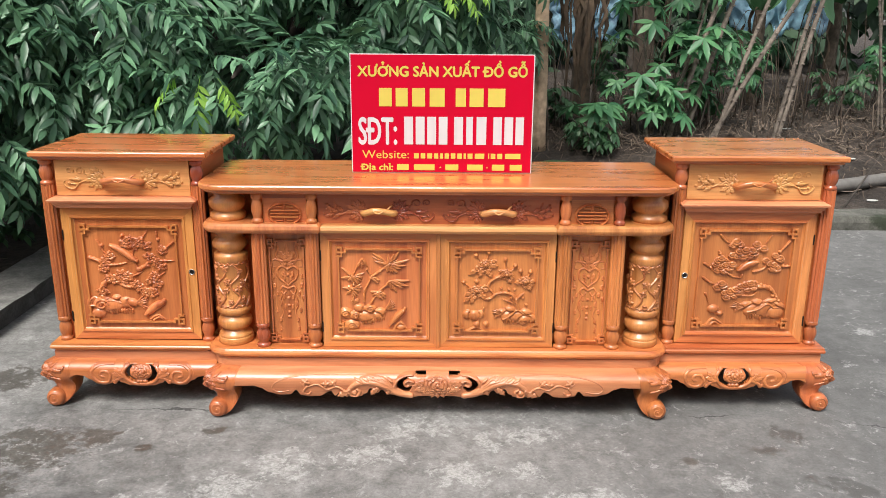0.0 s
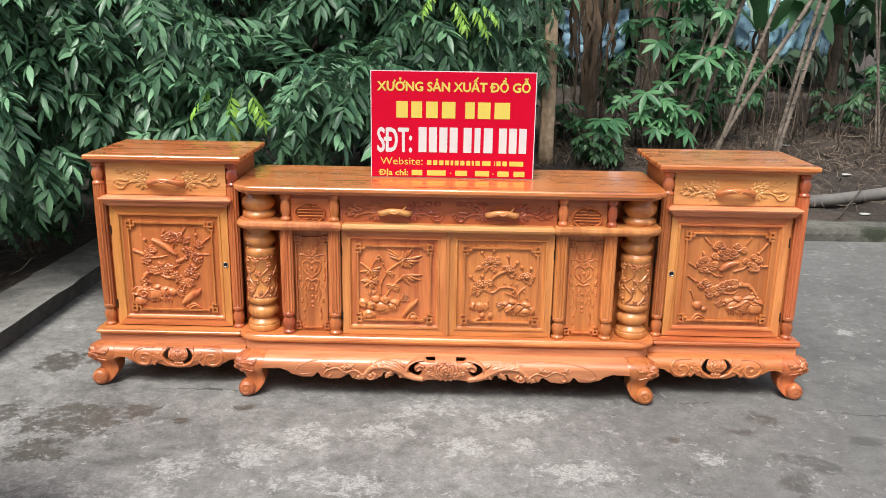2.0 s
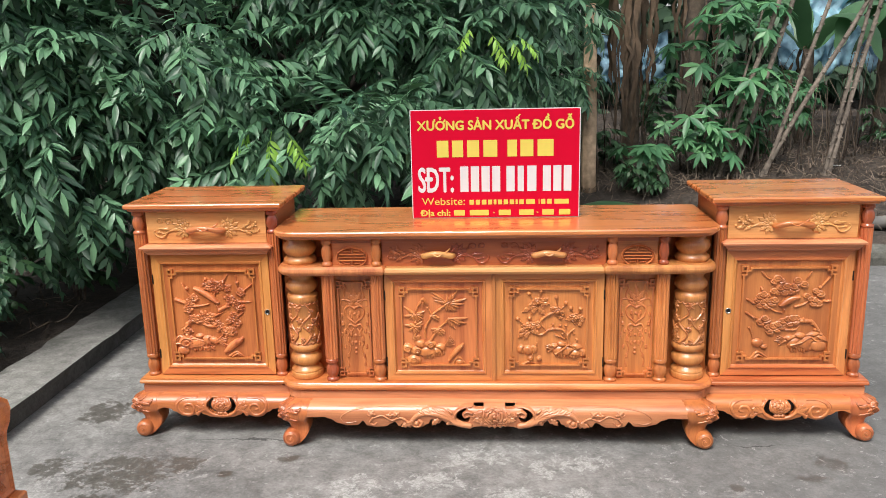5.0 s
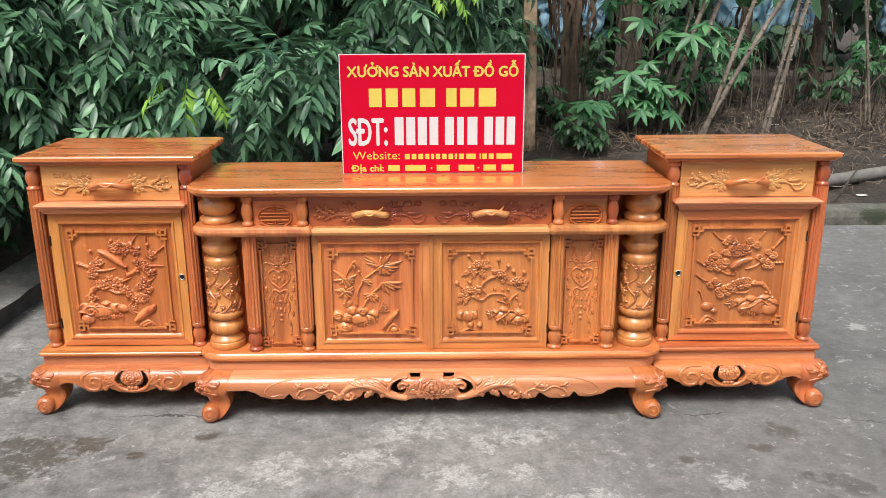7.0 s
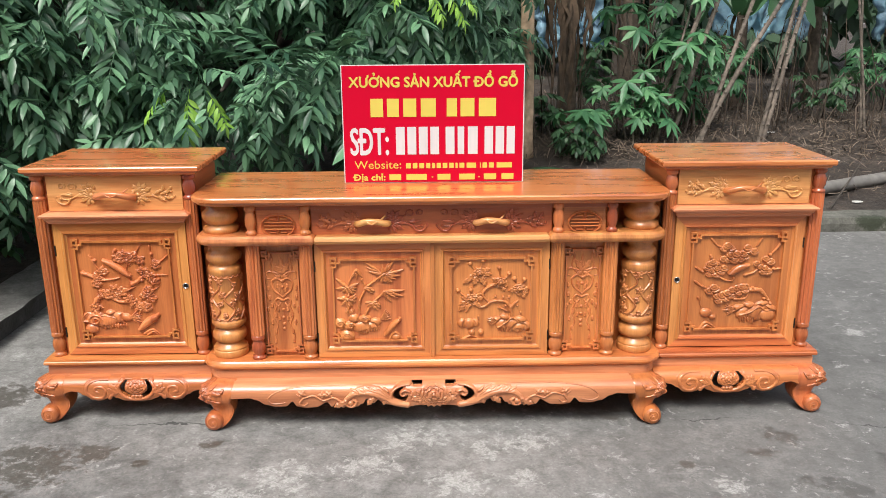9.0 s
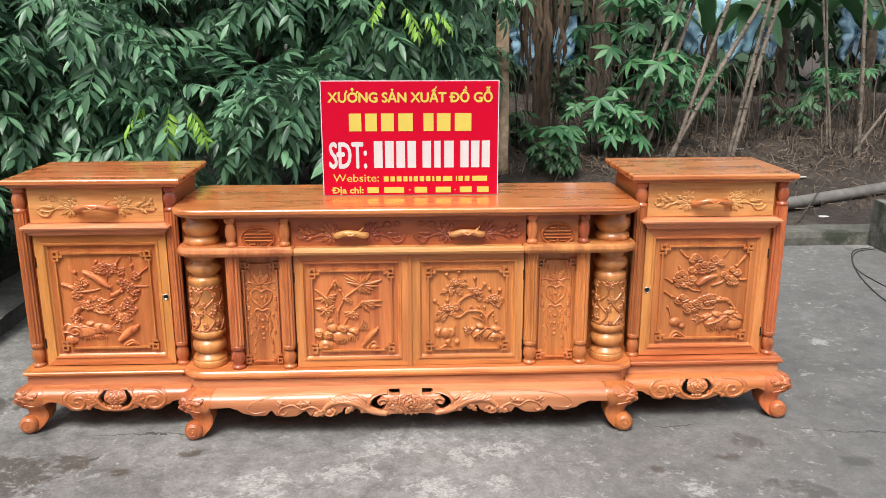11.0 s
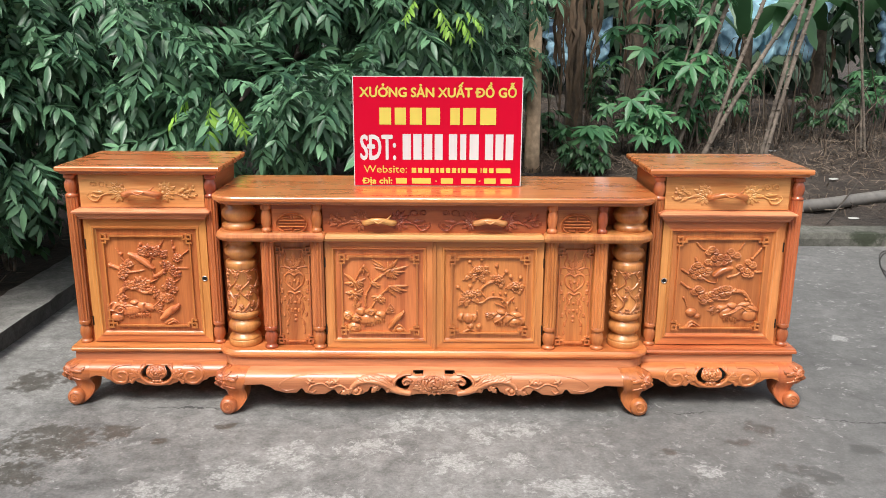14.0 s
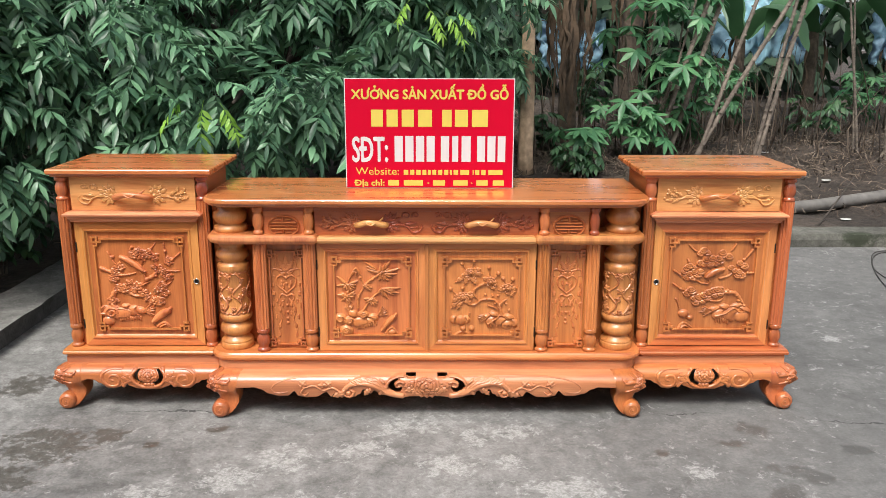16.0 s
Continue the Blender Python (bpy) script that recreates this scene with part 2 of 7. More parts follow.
        l.new(math_node(n, l, "ADD", math_node(n, l, "MULTIPLY_ADD", pale, 0.15, flake.outputs["Fac"]), math_node(n, l, "MULTIPLY_ADD", spread.outputs["Fac"], 0.34, -0.17)), chalk.inputs[0])
        dust = ramp_node(n, [(0.42, (0.25, 0.25, 0.25)), (0.58, (1, 1, 1))])
        l.new(noise_node(n, l, pos, 105.0, 6.0, 0.8).outputs["Fac"], dust.inputs[0])
        col = mix_node(n, l, math_node(n, l, "MULTIPLY", math_node(n, l, "MULTIPLY", chalk.outputs[0], dust.outputs[0]), 0.62), col, (0.5, 0.5, 0.48))
        wave = noise_node(n, l, pos, 2.6, 6.0, 0.65)
        jag = noise_node(n, l, pos, 13.0, 6.0, 0.7)
        east = math_node(n, l, "MULTIPLY", math_node(n, l, "SUBTRACT", X, 0.95, clamp=True), -0.16)
        course = math_node(n, l, "ADD", math_node(n, l, "MULTIPLY_ADD", wave.outputs["Fac"], 0.2, -0.18), math_node(n, l, "MULTIPLY_ADD", jag.outputs["Fac"], 0.03, east))
        line = math_node(n, l, "ABSOLUTE", math_node(n, l, "SUBTRACT", Y, course))
        gape = None
        for cx, half in ((-0.9, 0.24), (1.62, 0.3), (0.93, 0.12)):
            d = math_node(n, l, "DIVIDE", math_node(n, l, "SUBTRACT", X, cx), half)
            v = math_node(n, l, "SUBTRACT", 1.0, math_node(n, l, "MULTIPLY", d, d), clamp=True)
            gape = v if gape is None else math_node(n, l, "MAXIMUM", gape, v)
        width = math_node(n, l, "MULTIPLY", math_node(n, l, "MULTIPLY_ADD", noise_node(n, l, pos, 17.0, 4.0).outputs["Fac"], 0.016, -0.0045), math_node(n, l, "MULTIPLY_ADD", gape, 0.8, 0.3))
        reach = math_node(n, l, "LESS_THAN", math_node(n, l, "ABSOLUTE", math_node(n, l, "SUBTRACT", math_node(n, l, "ABSOLUTE", X), 1.15)), 0.55)
        crack = math_node(n, l, "MULTIPLY", math_node(n, l, "LESS_THAN", line, width), math_node(n, l, "MULTIPLY", reach, math_node(n, l, "MULTIPLY_ADD", gape, 0.6, 0.25)))
        col = mix_node(n, l, crack, col, (0.03, 0.03, 0.028))
        l.new(math_node(n, l, "MULTIPLY_ADD", damp, -0.3, rough), p.inputs["Roughness"])
    else:
        moss = ramp_node(n, [(0.5, (0, 0, 0)), (0.62, (1, 1, 1))])
        l.new(noise_node(n, l, pos, 5.0, 5.0, 0.7).outputs["Fac"], moss.inputs[0])
        col = mix_node(n, l, math_node(n, l, "MULTIPLY", moss.outputs[0], mossy), col, (0.022, 0.03, 0.014))
        p.inputs["Roughness"].default_value = 0.88
    l.new(col, p.inputs["Base Color"])
    bump_node(n, l, p, math_node(n, l, "MULTIPLY_ADD", grit.outputs["Fac"], 0.5, mid.outputs["Fac"]), 0.35, 0.006)
    return m


# damp stains and chalky scuffs of the yard: x, y, radius along x, radius along y
STAINS = [(-1.58, 0.17, 0.11, 0.1), (-1.44, 0.22, 0.07, 0.05), (-1.3, -0.33, 0.17, 0.12), (-1.12, -0.26, 0.1, 0.06), (-1.33, -0.55, 0.1, 0.09), (-1.56, -0.3, 0.07, 0.07), (-0.93, -0.32, 0.03, 0.025), (-0.74, -0.2, 0.035, 0.03),
          (1.15, -0.205, 0.05, 0.055), (1.035, -0.307, 0.06, 0.03), (0.787, -0.378, 0.025, 0.022), (1.178, -0.49, 0.07, 0.045), (1.11, -0.65, 0.06, 0.07), (1.24, -0.53, 0.06, 0.045), (0.58, -0.04, 0.08, 0.05), (1.46, -0.35, 0.06, 0.04)]
SCUFFS = [(-0.46, -0.42, 0.14, 0.14), (-0.09, -0.2, 0.16, 0.1), (0.89, -0.505, 0.11, 0.08), (-0.84, -0.66, 0.13, 0.1), (-0.2, -0.36, 0.2, 0.09), (0.08, -0.46, 0.16, 0.1), (-0.62, -0.54, 0.12, 0.1), (0.31, -0.22, 0.14, 0.07), (1.62, 0.36, 0.05, 0.05),
          (0.18, -0.27, 0.07, 0.1), (0.27, -0.43, 0.08, 0.06), (0.45, -0.62, 0.2, 0.1), (-0.3, -0.7, 0.25, 0.1), (1.85, 0.7, 0.05, 0.06)]
YARD = concrete("yard_cement", (0.196, 0.193, 0.186), True)
KERB = concrete("mossy_cement", (0.105, 0.103, 0.088), False, 0.85)
# darker copy of the kerb cement: shade put into the side face's colour
KERB_SHADE = concrete("shaded_dark_cement", (0.085, 0.082, 0.078), False, 0.3)
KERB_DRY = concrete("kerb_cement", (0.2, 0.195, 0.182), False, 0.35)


def soil_material():
    m, n, l, p = nodes_of("dry_soil")
    geo = n.new("ShaderNodeNewGeometry")
    a = noise_node(n, l, geo.outputs["Position"], 2.0, 6.0, 0.65)
    b = noise_node(n, l, geo.outputs["Position"], 22.0, 6.0, 0.75, 0.8)
    r = ramp_node(n, [(0.36, (0.016, 0.012, 0.009)), (0.5, (0.043, 0.033, 0.026)), (0.68, (0.12, 0.092, 0.072))])
    l.new(math_node(n, l, "MULTIPLY_ADD", a.outputs["Fac"], 0.4, math_node(n, l, "MULTIPLY", b.outputs["Fac"], 0.6)), r.inputs[0])
    l.new(r.outputs[0], p.inputs["Base Color"])
    p.inputs["Roughness"].default_value = 0.95
    bump_node(n, l, p, b.outputs["Fac"], 0.8, 0.03)
    return m


SOIL = soil_material()


# ---- mesh helpers ----
def part(name, bm, material, parent=None, label="", smooth=False, normals=True):
    """Links a bmesh as one mesh object, under a thing or a part where one is given."""
    if normals:
        bmesh.ops.recalc_face_normals(bm, faces=bm.faces[:])
    me = bpy.data.meshes.new(name)
    bm.to_mesh(me)
    bm.free()
    me.materials.append(material)
    if smooth:
        me.polygons.foreach_set("use_smooth", [True] * len(me.polygons))
    ob = new(name, me)
    if parent:
        ob.parent = parent
    if label:
        tagged(ob, label)
    return ob


def thing(name, label, category, x=0.0, y=0.0, z=0.0, group="", kind=""):
    ob = new(name)
    ob.empty_display_size = 0.1
    ob.location = (x, y, z)
    return tagged(ob, label, category, group, kind)


def add_box(bm, x0, x1, y0, y1, z0, z1):
    v = [bm.verts.new((x, y, z)) for z in (z0, z1) for y in (y0, y1) for x in (x0, x1)]
    for f in ((0, 2, 3, 1), (4, 5, 7, 6), (0, 1, 5, 4), (1, 3, 7, 5), (3, 2, 6, 7), (2, 0, 4, 6)):
        bm.faces.new([v[i] for i in f])


def boxes(*rows, bevel=0.003, segments=2):
    bm = bmesh.new()
    for r in rows:
        add_box(bm, *r)
    if bevel:
        bmesh.ops.bevel(bm, geom=bm.edges[:], offset=bevel, segments=segments, affect="EDGES", profile=0.6, clamp_overlap=True)
    return bm


def outline(x0, x1, y0, y1, radii, steps=8):
    """Rounded rectangle, counter-clockwise from front left; radii: front left, front right, back right, back left."""
    pts = []
    for cx, cy, r, a in ((x0, y0, radii[0], 180), (x1, y0, radii[1], 270), (x1, y1, radii[2], 0), (x0, y1, radii[3], 90)):
        r = max(r, 0.0005)
        ox, oy = cx + (r if cx == x0 else -r), cy + (r if cy == y0 else -r)
        for i in range(steps + 1):
            t = radians(a + 90 * i / steps)
            pts.append((ox + r * math.cos(t), oy + r * math.sin(t)))
    return pts


def slab(x0, x1, y0, y1, radii, profile, back_inset=False):
    """A board whose edge follows a profile of (inset, z) from below to above."""
    bm = bmesh.new()
    rings = []
    for inset, z in profile:
        pts = outline(x0 + inset, x1 - inset, y0 + inset, y1 - (inset if back_inset else 0), [max(r - inset, 0.0008) for r in radii])
        rings.append([bm.verts.new((x, y, z)) for x, y in pts])
    for a, b in zip(rings, rings[1:]):
        for i in range(len(a)):
            j = (i + 1) % len(a)
            bm.faces.new((a[i], a[j], b[j], b[i]))
    bm.faces.new(rings[0][::-1])
    bm.faces.new(rings[-1])
    return bm


def lathe(bm, cx, cy, profile, seg=20, flutes=0, depth=0.0):
    rings = []
    for r, z in profile:
        rings.append([bm.verts.new((cx + r * (1 - depth * (0.5 + 0.5 * math.cos(flutes * 2 * math.pi * i / seg))) * math.cos(2 * math.pi * i / seg),
                                    cy + r * (1 - depth * (0.5 + 0.5 * math.cos(flutes * 2 * math.pi * i / seg))) * math.sin(2 * math.pi * i / seg), z)) for i in range(seg)])
    for a, b in zip(rings, rings[1:]):
        for i in range(seg):
            j = (i + 1) % seg
            bm.faces.new((a[i], a[j], b[j], b[i]))
    bm.faces.new(rings[0][::-1])
    bm.faces.new(rings[-1])


def smooth_points(pts, steps=6):
    """Catmull-Rom through points of any dimension."""
    out, n = [], len(pts)
    P = [np.array(p, float) for p in pts]
    for i in range(n - 1):
        a, b, c, d = P[max(i - 1, 0)], P[i], P[i + 1], P[min(i + 2, n - 1)]
        for k in range(steps):
            t = k / steps
            out.append(0.5 * (2 * b + (c - a) * t + (2 * a - 5 * b + 4 * c - d) * t * t + (3 * b - a - 3 * c + d) * t ** 3))
    out.append(P[-1])
    return out


def tube(bm, pts, radii, seg=8, steps=5, squash=1.0):
    """A round bar along points in space; radii are given at the points."""
    path = smooth_points([(*p, r) for p, r in zip(pts, radii)], steps)
    rings, side = [], None
    for i, q in enumerate(path):
        a, b = Vector(path[max(i - 1, 0)][:3]), Vector(path[min(i + 1, len(path) - 1)][:3])
        t = (b - a).normalized()
        if side is None:
            side = t.orthogonal().normalized()
        side = (side - t * side.dot(t)).normalized()
        up = t.cross(side)
        c, r = Vector(q[:3]), max(q[3], 0.0003)
        rings.append([bm.verts.new(c + side * (r * math.cos(2 * math.pi * k / seg)) + up * (r * squash * math.sin(2 * math.pi * k / seg))) for k in range(seg)])
    for a, b in zip(rings, rings[1:]):
        for k in range(seg):
            j = (k + 1) % seg
            bm.faces.new((a[k], a[j], b[j], b[k]))
    bm.faces.new(rings[0][::-1])
    bm.faces.new(rings[-1])


class Relief:
    """Carving on a surface: half-round strokes and bosses in metres (u across, v up), laid on by a function of (u, v, height)."""

    def __init__(self, place):
        self.bm, self.place = bmesh.new(), place

    def boss(self, u, v, ru, rv, h, turn=0.0, seg=9):
        ct, st = math.cos(turn), math.sin(turn)
        rings = []
        for k, hh in ((1.0, -0.001), (0.82, 0.55 * h), (0.45, 0.9 * h)):
            ring = []
            for i in range(seg):
                a = 2 * math.pi * i / seg
                x, y = ru * k * math.cos(a), rv * k * math.sin(a)
                ring.append(self.bm.verts.new(self.place(u + ct * x - st * y, v + st * x + ct * y, hh)))
            rings.append(ring)
        top = self.bm.verts.new(self.place(u, v, h))
        for a, b in zip(rings, rings[1:]):
            for i in range(seg):
                j = (i + 1) % seg
                self.bm.faces.new((a[i], a[j], b[j], b[i]))
        for i in range(seg):
            self.bm.faces.new((rings[-1][i], rings[-1][(i + 1) % seg], top))

    def stroke(self, pts, w, h, taper=(0.5, 0.3), steps=6):
        """A raised line; w is half its width, taper its share of that at both ends."""
        path = smooth_points(pts, steps)
        m = len(path) - 1
        rows = []
        for i, q in enumerate(path):
            a, b = path[max(i - 1, 0)], path[min(i + 1, m)]
            d = (b - a) / (np.linalg.norm(b - a) + 1e-9)
            s = i / m
            k = taper[0] + (1 - taper[0]) * min(1, s * 4) if s < 0.5 else taper[1] + (1 - taper[1]) * min(1, (1 - s) * 4)
            nx, ny = -d[1], d[0]
            rows.append([self.bm.verts.new(self.place(q[0] + nx * w * k * e, q[1] + ny * w * k * e, hh * (0.4 + 0.6 * k)))
                         for e, hh in ((-1, -0.001), (-0.72, 0.62 * h), (0, h), (0.72, 0.62 * h), (1, -0.001))])
        for a, b in zip(rows, rows[1:]):
            for i in range(4):
                self.bm.faces.new((a[i], a[i + 1], b[i + 1], b[i]))
        self.bm.faces.new(rows[0])
        self.bm.faces.new(rows[-1][::-1])

    def leaf(self, u, v, length, width, h, turn):
        """A pointed leaf from its foot."""
        c, s = math.cos(turn), math.sin(turn)
        bend = length * 0.12
        pts = [(u, v), (u + c * length * 0.5 - s * bend, v + s * length * 0.5 + c * bend), (u + c * length, v + s * length)]
        self.stroke(pts, width, h, (0.35, 0.05), 4)

    def blossom(self, u, v, r, h, petals=5, turn=0.0):
        self.boss(u, v, r * 0.92, r * 0.88, h * 0.45, turn, 10)
        for i in range(petals):
            a = turn + 2 * math.pi * i / petals
            self.boss(u + r * 0.6 * math.cos(a), v + r * 0.6 * math.sin(a), r * 0.5, r * 0.46, h * 0.75, a, 8)
        self.boss(u, v, r * 0.26, r * 0.26, h * 1.2, 0, 7)

    def spiral(self, u, v, r0, r1, turns, start, w, h, way=1):
        k = int(10 * abs(turns)) + 3
        self.stroke([(u + (r0 + (r1 - r0) * i / k) * math.cos(start + way * 2 * math.pi * turns * i / k),
                      v + (r0 + (r1 - r0) * i / k) * math.sin(start + way * 2 * math.pi * turns * i / k)) for i in range(k + 1)], w, h, (0.8, 0.6), 2)

    def raised(self, k):
        """Cuts the carving deeper by a factor."""
        place = self.place
        self.place = lambda u, v, h: place(u, v, h * k)
        return self

    def done(self, name, material, parent, label=""):
        return part(name, self.bm, material, parent, label, smooth=False)


def flat_place(x0, y, z0):
    """Relief on an upright face that looks towards -y."""
    return lambda u, v, h: (x0 + u, y - h, z0 + v)


# ---- ground and setting ----
def bank(x, y):
    """Height of the soil behind the kerbs."""
    rise = 0.075 + 0.29 * min(max((y - 3.15) / 1.5, 0), 1) + 0.03 * max(y - 4.6, 0) * (1 if y < 12 else 0) + (0.22 if y >= 12 else 0)
    if x < -2.1:
        rise = 0.07 + (rise - 0.07) * min(max((y - 2.2) / 2.5, 0), 1)
    return rise + 0.035 * noise.noise((x * 1.7, y * 1.7, 0)) + 0.02 * noise.noise((x * 6, y * 6, 3))


ground_bm = bmesh.new()
gv = [ground_bm.verts.new(p) for p in ((-120, -120, 0), (120, -120, 0), (120, 120, 0), (-120, 120, 0))]
ground_bm.faces.new(gv)
tagged(part("ground", ground_bm, YARD), "grey worn cement yard with damp stains and a crack", "ground", kind="structure")
# unseen wall, added to keep low sky light from under the cabinets
tagged(part("added_wall_south", boxes((-9.0, 11.0, -6.4, -6.1, 0.0, 4.0), bevel=0.01), ADDED_WALL), "plain plastered wall, unseen, added to screen low sky light from the yard", "wall", kind="structure")

soil_bm = bmesh.new()
xs = sorted(set([-60, -30, -15, -9] + [-6 + 0.12 * i for i in range(118)] + [9, 12, 18, 30, 60]))
ys = sorted(set([-60, -20, -8] + [-3 + 0.14 * i for i in range(84)] + [10, 12, 16, 24, 40, 60]))
grid = {}


def soil_vert(i, j):
    if (i, j) not in grid:
        grid[i, j] = soil_bm.verts.new((xs[i], ys[j], bank(xs[i], ys[j])))
    return grid[i, j]


for i in range(len(xs) - 1):
    for j in range(len(ys) - 1):
        if xs[i + 1] <= -2.03 or ys[j] >= 2.58:
            soil_bm.faces.new((soil_vert(i, j), soil_vert(i + 1, j), soil_vert(i + 1, j + 1), soil_vert(i, j + 1)))
tagged(part("soil", soil_bm, SOIL, smooth=True), "dark bare soil bank rising behind the kerb", "soil", kind="structure")


def kerb(name, x0, x1, y0, y1, h, along, label, mat, face_mat=None):
    """A rough cement kerb, its edges a little uneven."""
    bm = bmesh.new()
    n = int(max(x1 - x0, y1 - y0) / 0.08)
    rings = []
    for i in range(n + 1):
        t = i / n
        a = x0 + (x1 - x0) * t if along == "x" else y0 + (y1 - y0) * t
        lo, hi = (y0, y1) if along == "x" else (x0, x1)
        w = [0.008 * noise.noise((a * 4, k * 5.0, 1)) + 0.006 * noise.noise((a * 14, k * 5.0, 4)) for k in range(5)]
        prof = ((lo, 0.0), (lo + w[0], h * 0.55), (lo + 0.012 + w[1], h + w[2] - 0.006), (lo + 0.03, h + w[2]), (hi - 0.03 + w[3] * 3, h + w[4]), (hi + w[3] * 3, h - 0.03), (hi, 0.0))
        rings.append([bm.verts.new((a, p, z) if along == "x" else (p, a, z)) for p, z in prof])
    for a, b in zip(rings, rings[1:]):
        for k in range(len(a) - 1):
            bm.faces.new((a[k], a[k + 1], b[k + 1], b[k]))
    bm.faces.new(rings[0])
    bm.faces.new(rings[-1])
    ob = part(name, bm, mat)
    # upright faces towards +x take the copy with shade in its colour
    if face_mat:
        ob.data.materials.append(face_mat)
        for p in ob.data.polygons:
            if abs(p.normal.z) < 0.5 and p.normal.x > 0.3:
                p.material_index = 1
    return tagged(ob, label, "kerb", kind="structure")


kerb("kerb_side", -1.885, -2.09, -6.0, 2.66, 0.1, "y", "low grey cement kerb with a side face coloured darker for shade, along the planting bed", KERB_DRY, KERB_SHADE)
kerb("kerb_back", -1.885, 12.0, 2.43, 2.67, 0.092, "x", "low mossy cement kerb at the foot of the soil bank", KERB)
step_bm = boxes((3.04, 5.2, 0.2, 2.425, 0, 0.305), bevel=0.012, segments=2)
bmesh.ops.subdivide_edges(step_bm, edges=step_bm.edges[:], cuts=6, use_grid_fill=True)
for v in step_bm.verts:
    v.co += 0.012 * Vector(noise.noise_vector(v.co * 5))
    v.co.z = max(v.co.z, -0.002)
block_ob = part("cement_block", step_bm, KERB)
block_ob.data.materials.append(KERB_DRY)
for p in block_ob.data.polygons:
    p.material_index = 1 if p.normal.z > 0.6 else 0
tagged(block_ob, "mossy raised cement block beside the yard", "cement block", kind="structure")


# ---- cabinets ----
def vase_profile(z0, z1, r):
    """A small turned baluster."""
    return [(r * k, z0 + (z1 - z0) * t) for t, k in ((0, 0.95), (0.06, 1), (0.12, 0.95), (0.15, 0.72), (0.2, 0.72), (0.3, 0.9), (0.45, 1.0), (0.6, 0.95), (0.74, 0.72), (0.78, 0.66), (0.82, 0.95), (0.88, 1), (0.94, 0.95), (1, 0.9))]


def fluted_post(name, parent, x, y, z0, z1, r, mat, low=0.085, high=0.0, vase_mat=None, head_mat=None):
    """A fluted post with a turned vase at its foot, and one at its head where asked."""
    bm = bmesh.new()
    top = z1 - high
    lathe(bm, x, y, [(r, z0 + low), (r, top)], 48, 12, 0.16)
    ob = part(name, bm, mat, parent, smooth=False)
    foot = bmesh.new()
    lathe(foot, x, y, vase_profile(z0, z0 + low, r * 1.02), 18)
    part("turned_foot", foot, vase_mat or mat, ob, "red-brown turned foot" if vase_mat else "", smooth=True)
    if high:
        head = bmesh.new()
        lathe(head, x, y, vase_profile(top, z1, r * 1.02), 18)
        part("turned_head", head, head_mat or mat, ob, smooth=True)
    return ob


def frame_members(parent, x0, x1, z0, z1, y, w, materials):
    """Four mitred frame members with a stepped moulding on their inner side."""
    steps = ((0.0, 0.014), (0.0015, 0.0), (w * 0.62, 0.0), (w * 0.68, -0.004), (w * 0.8, -0.004), (w * 0.86, 0.004), (w, 0.01))
    rects = [((x0 + i, z0 + i), (x1 - i, z0 + i), (x1 - i, z1 - i), (x0 + i, z1 - i), d) for i, d in steps]
    for side in range(4):
        bm = bmesh.new()
        rows = [[bm.verts.new((r[k][0], y + r[4], r[k][1])) for k in (side, (side + 1) % 4)] for r in rects]
        for a, b in zip(rows, rows[1:]):
            bm.faces.new((a[0], a[1], b[1], b[0]))
        part("rail" if side % 2 == 0 else "stile", bm, materials[side % 2], parent)


def fret(parent, x0, x1, z0, z1, y, s, mat):
    """A thin border whose corners turn into square key patterns."""
    t, h = s * 0.16, 0.0105
    rows = []
    for cx, dx in ((x0, 1), (x1, -1)):
        for cz, dz in ((z0, 1), (z1, -1)):
            def bar(u0, u1, v0, v1):
                a, b = sorted((cx + dx * u0 * s, cx + dx * u1 * s))
                c, d = sorted((cz + dz * v0 * s, cz + dz * v1 * s))
                rows.append((a, b, y - h, y + 0.002, c, d))
            bar(0, 0.62, 0, 0.16)
            bar(0, 0.16, 0.16, 0.62)
            bar(0.46, 0.62, 0.16, 1.0)
            bar(0.16, 0.46, 0.46, 0.62)
            bar(0.62, 1.0, 0.46, 0.62)
            bar(0, 0.46, 0.84, 1.0)
            bar(0.84, 1.0, 0.16, 0.46)
    k = s * 0.84
    rows += [(x0 + s, x1 - s, y - h, y + 0.002, z1 - t * 2, z1 - t), (x0 + s, x1 - s, y - h, y + 0.002, z0 + t, z0 + t * 2),
             (x0 + t, x0 + t * 2, y - h, y + 0.002, z0 + s, z1 - s), (x1 - t * 2, x1 - t, y - h, y + 0.002, z0 + s, z1 - s)]
    part("key_border", boxes(*rows, bevel=0), mat, parent)


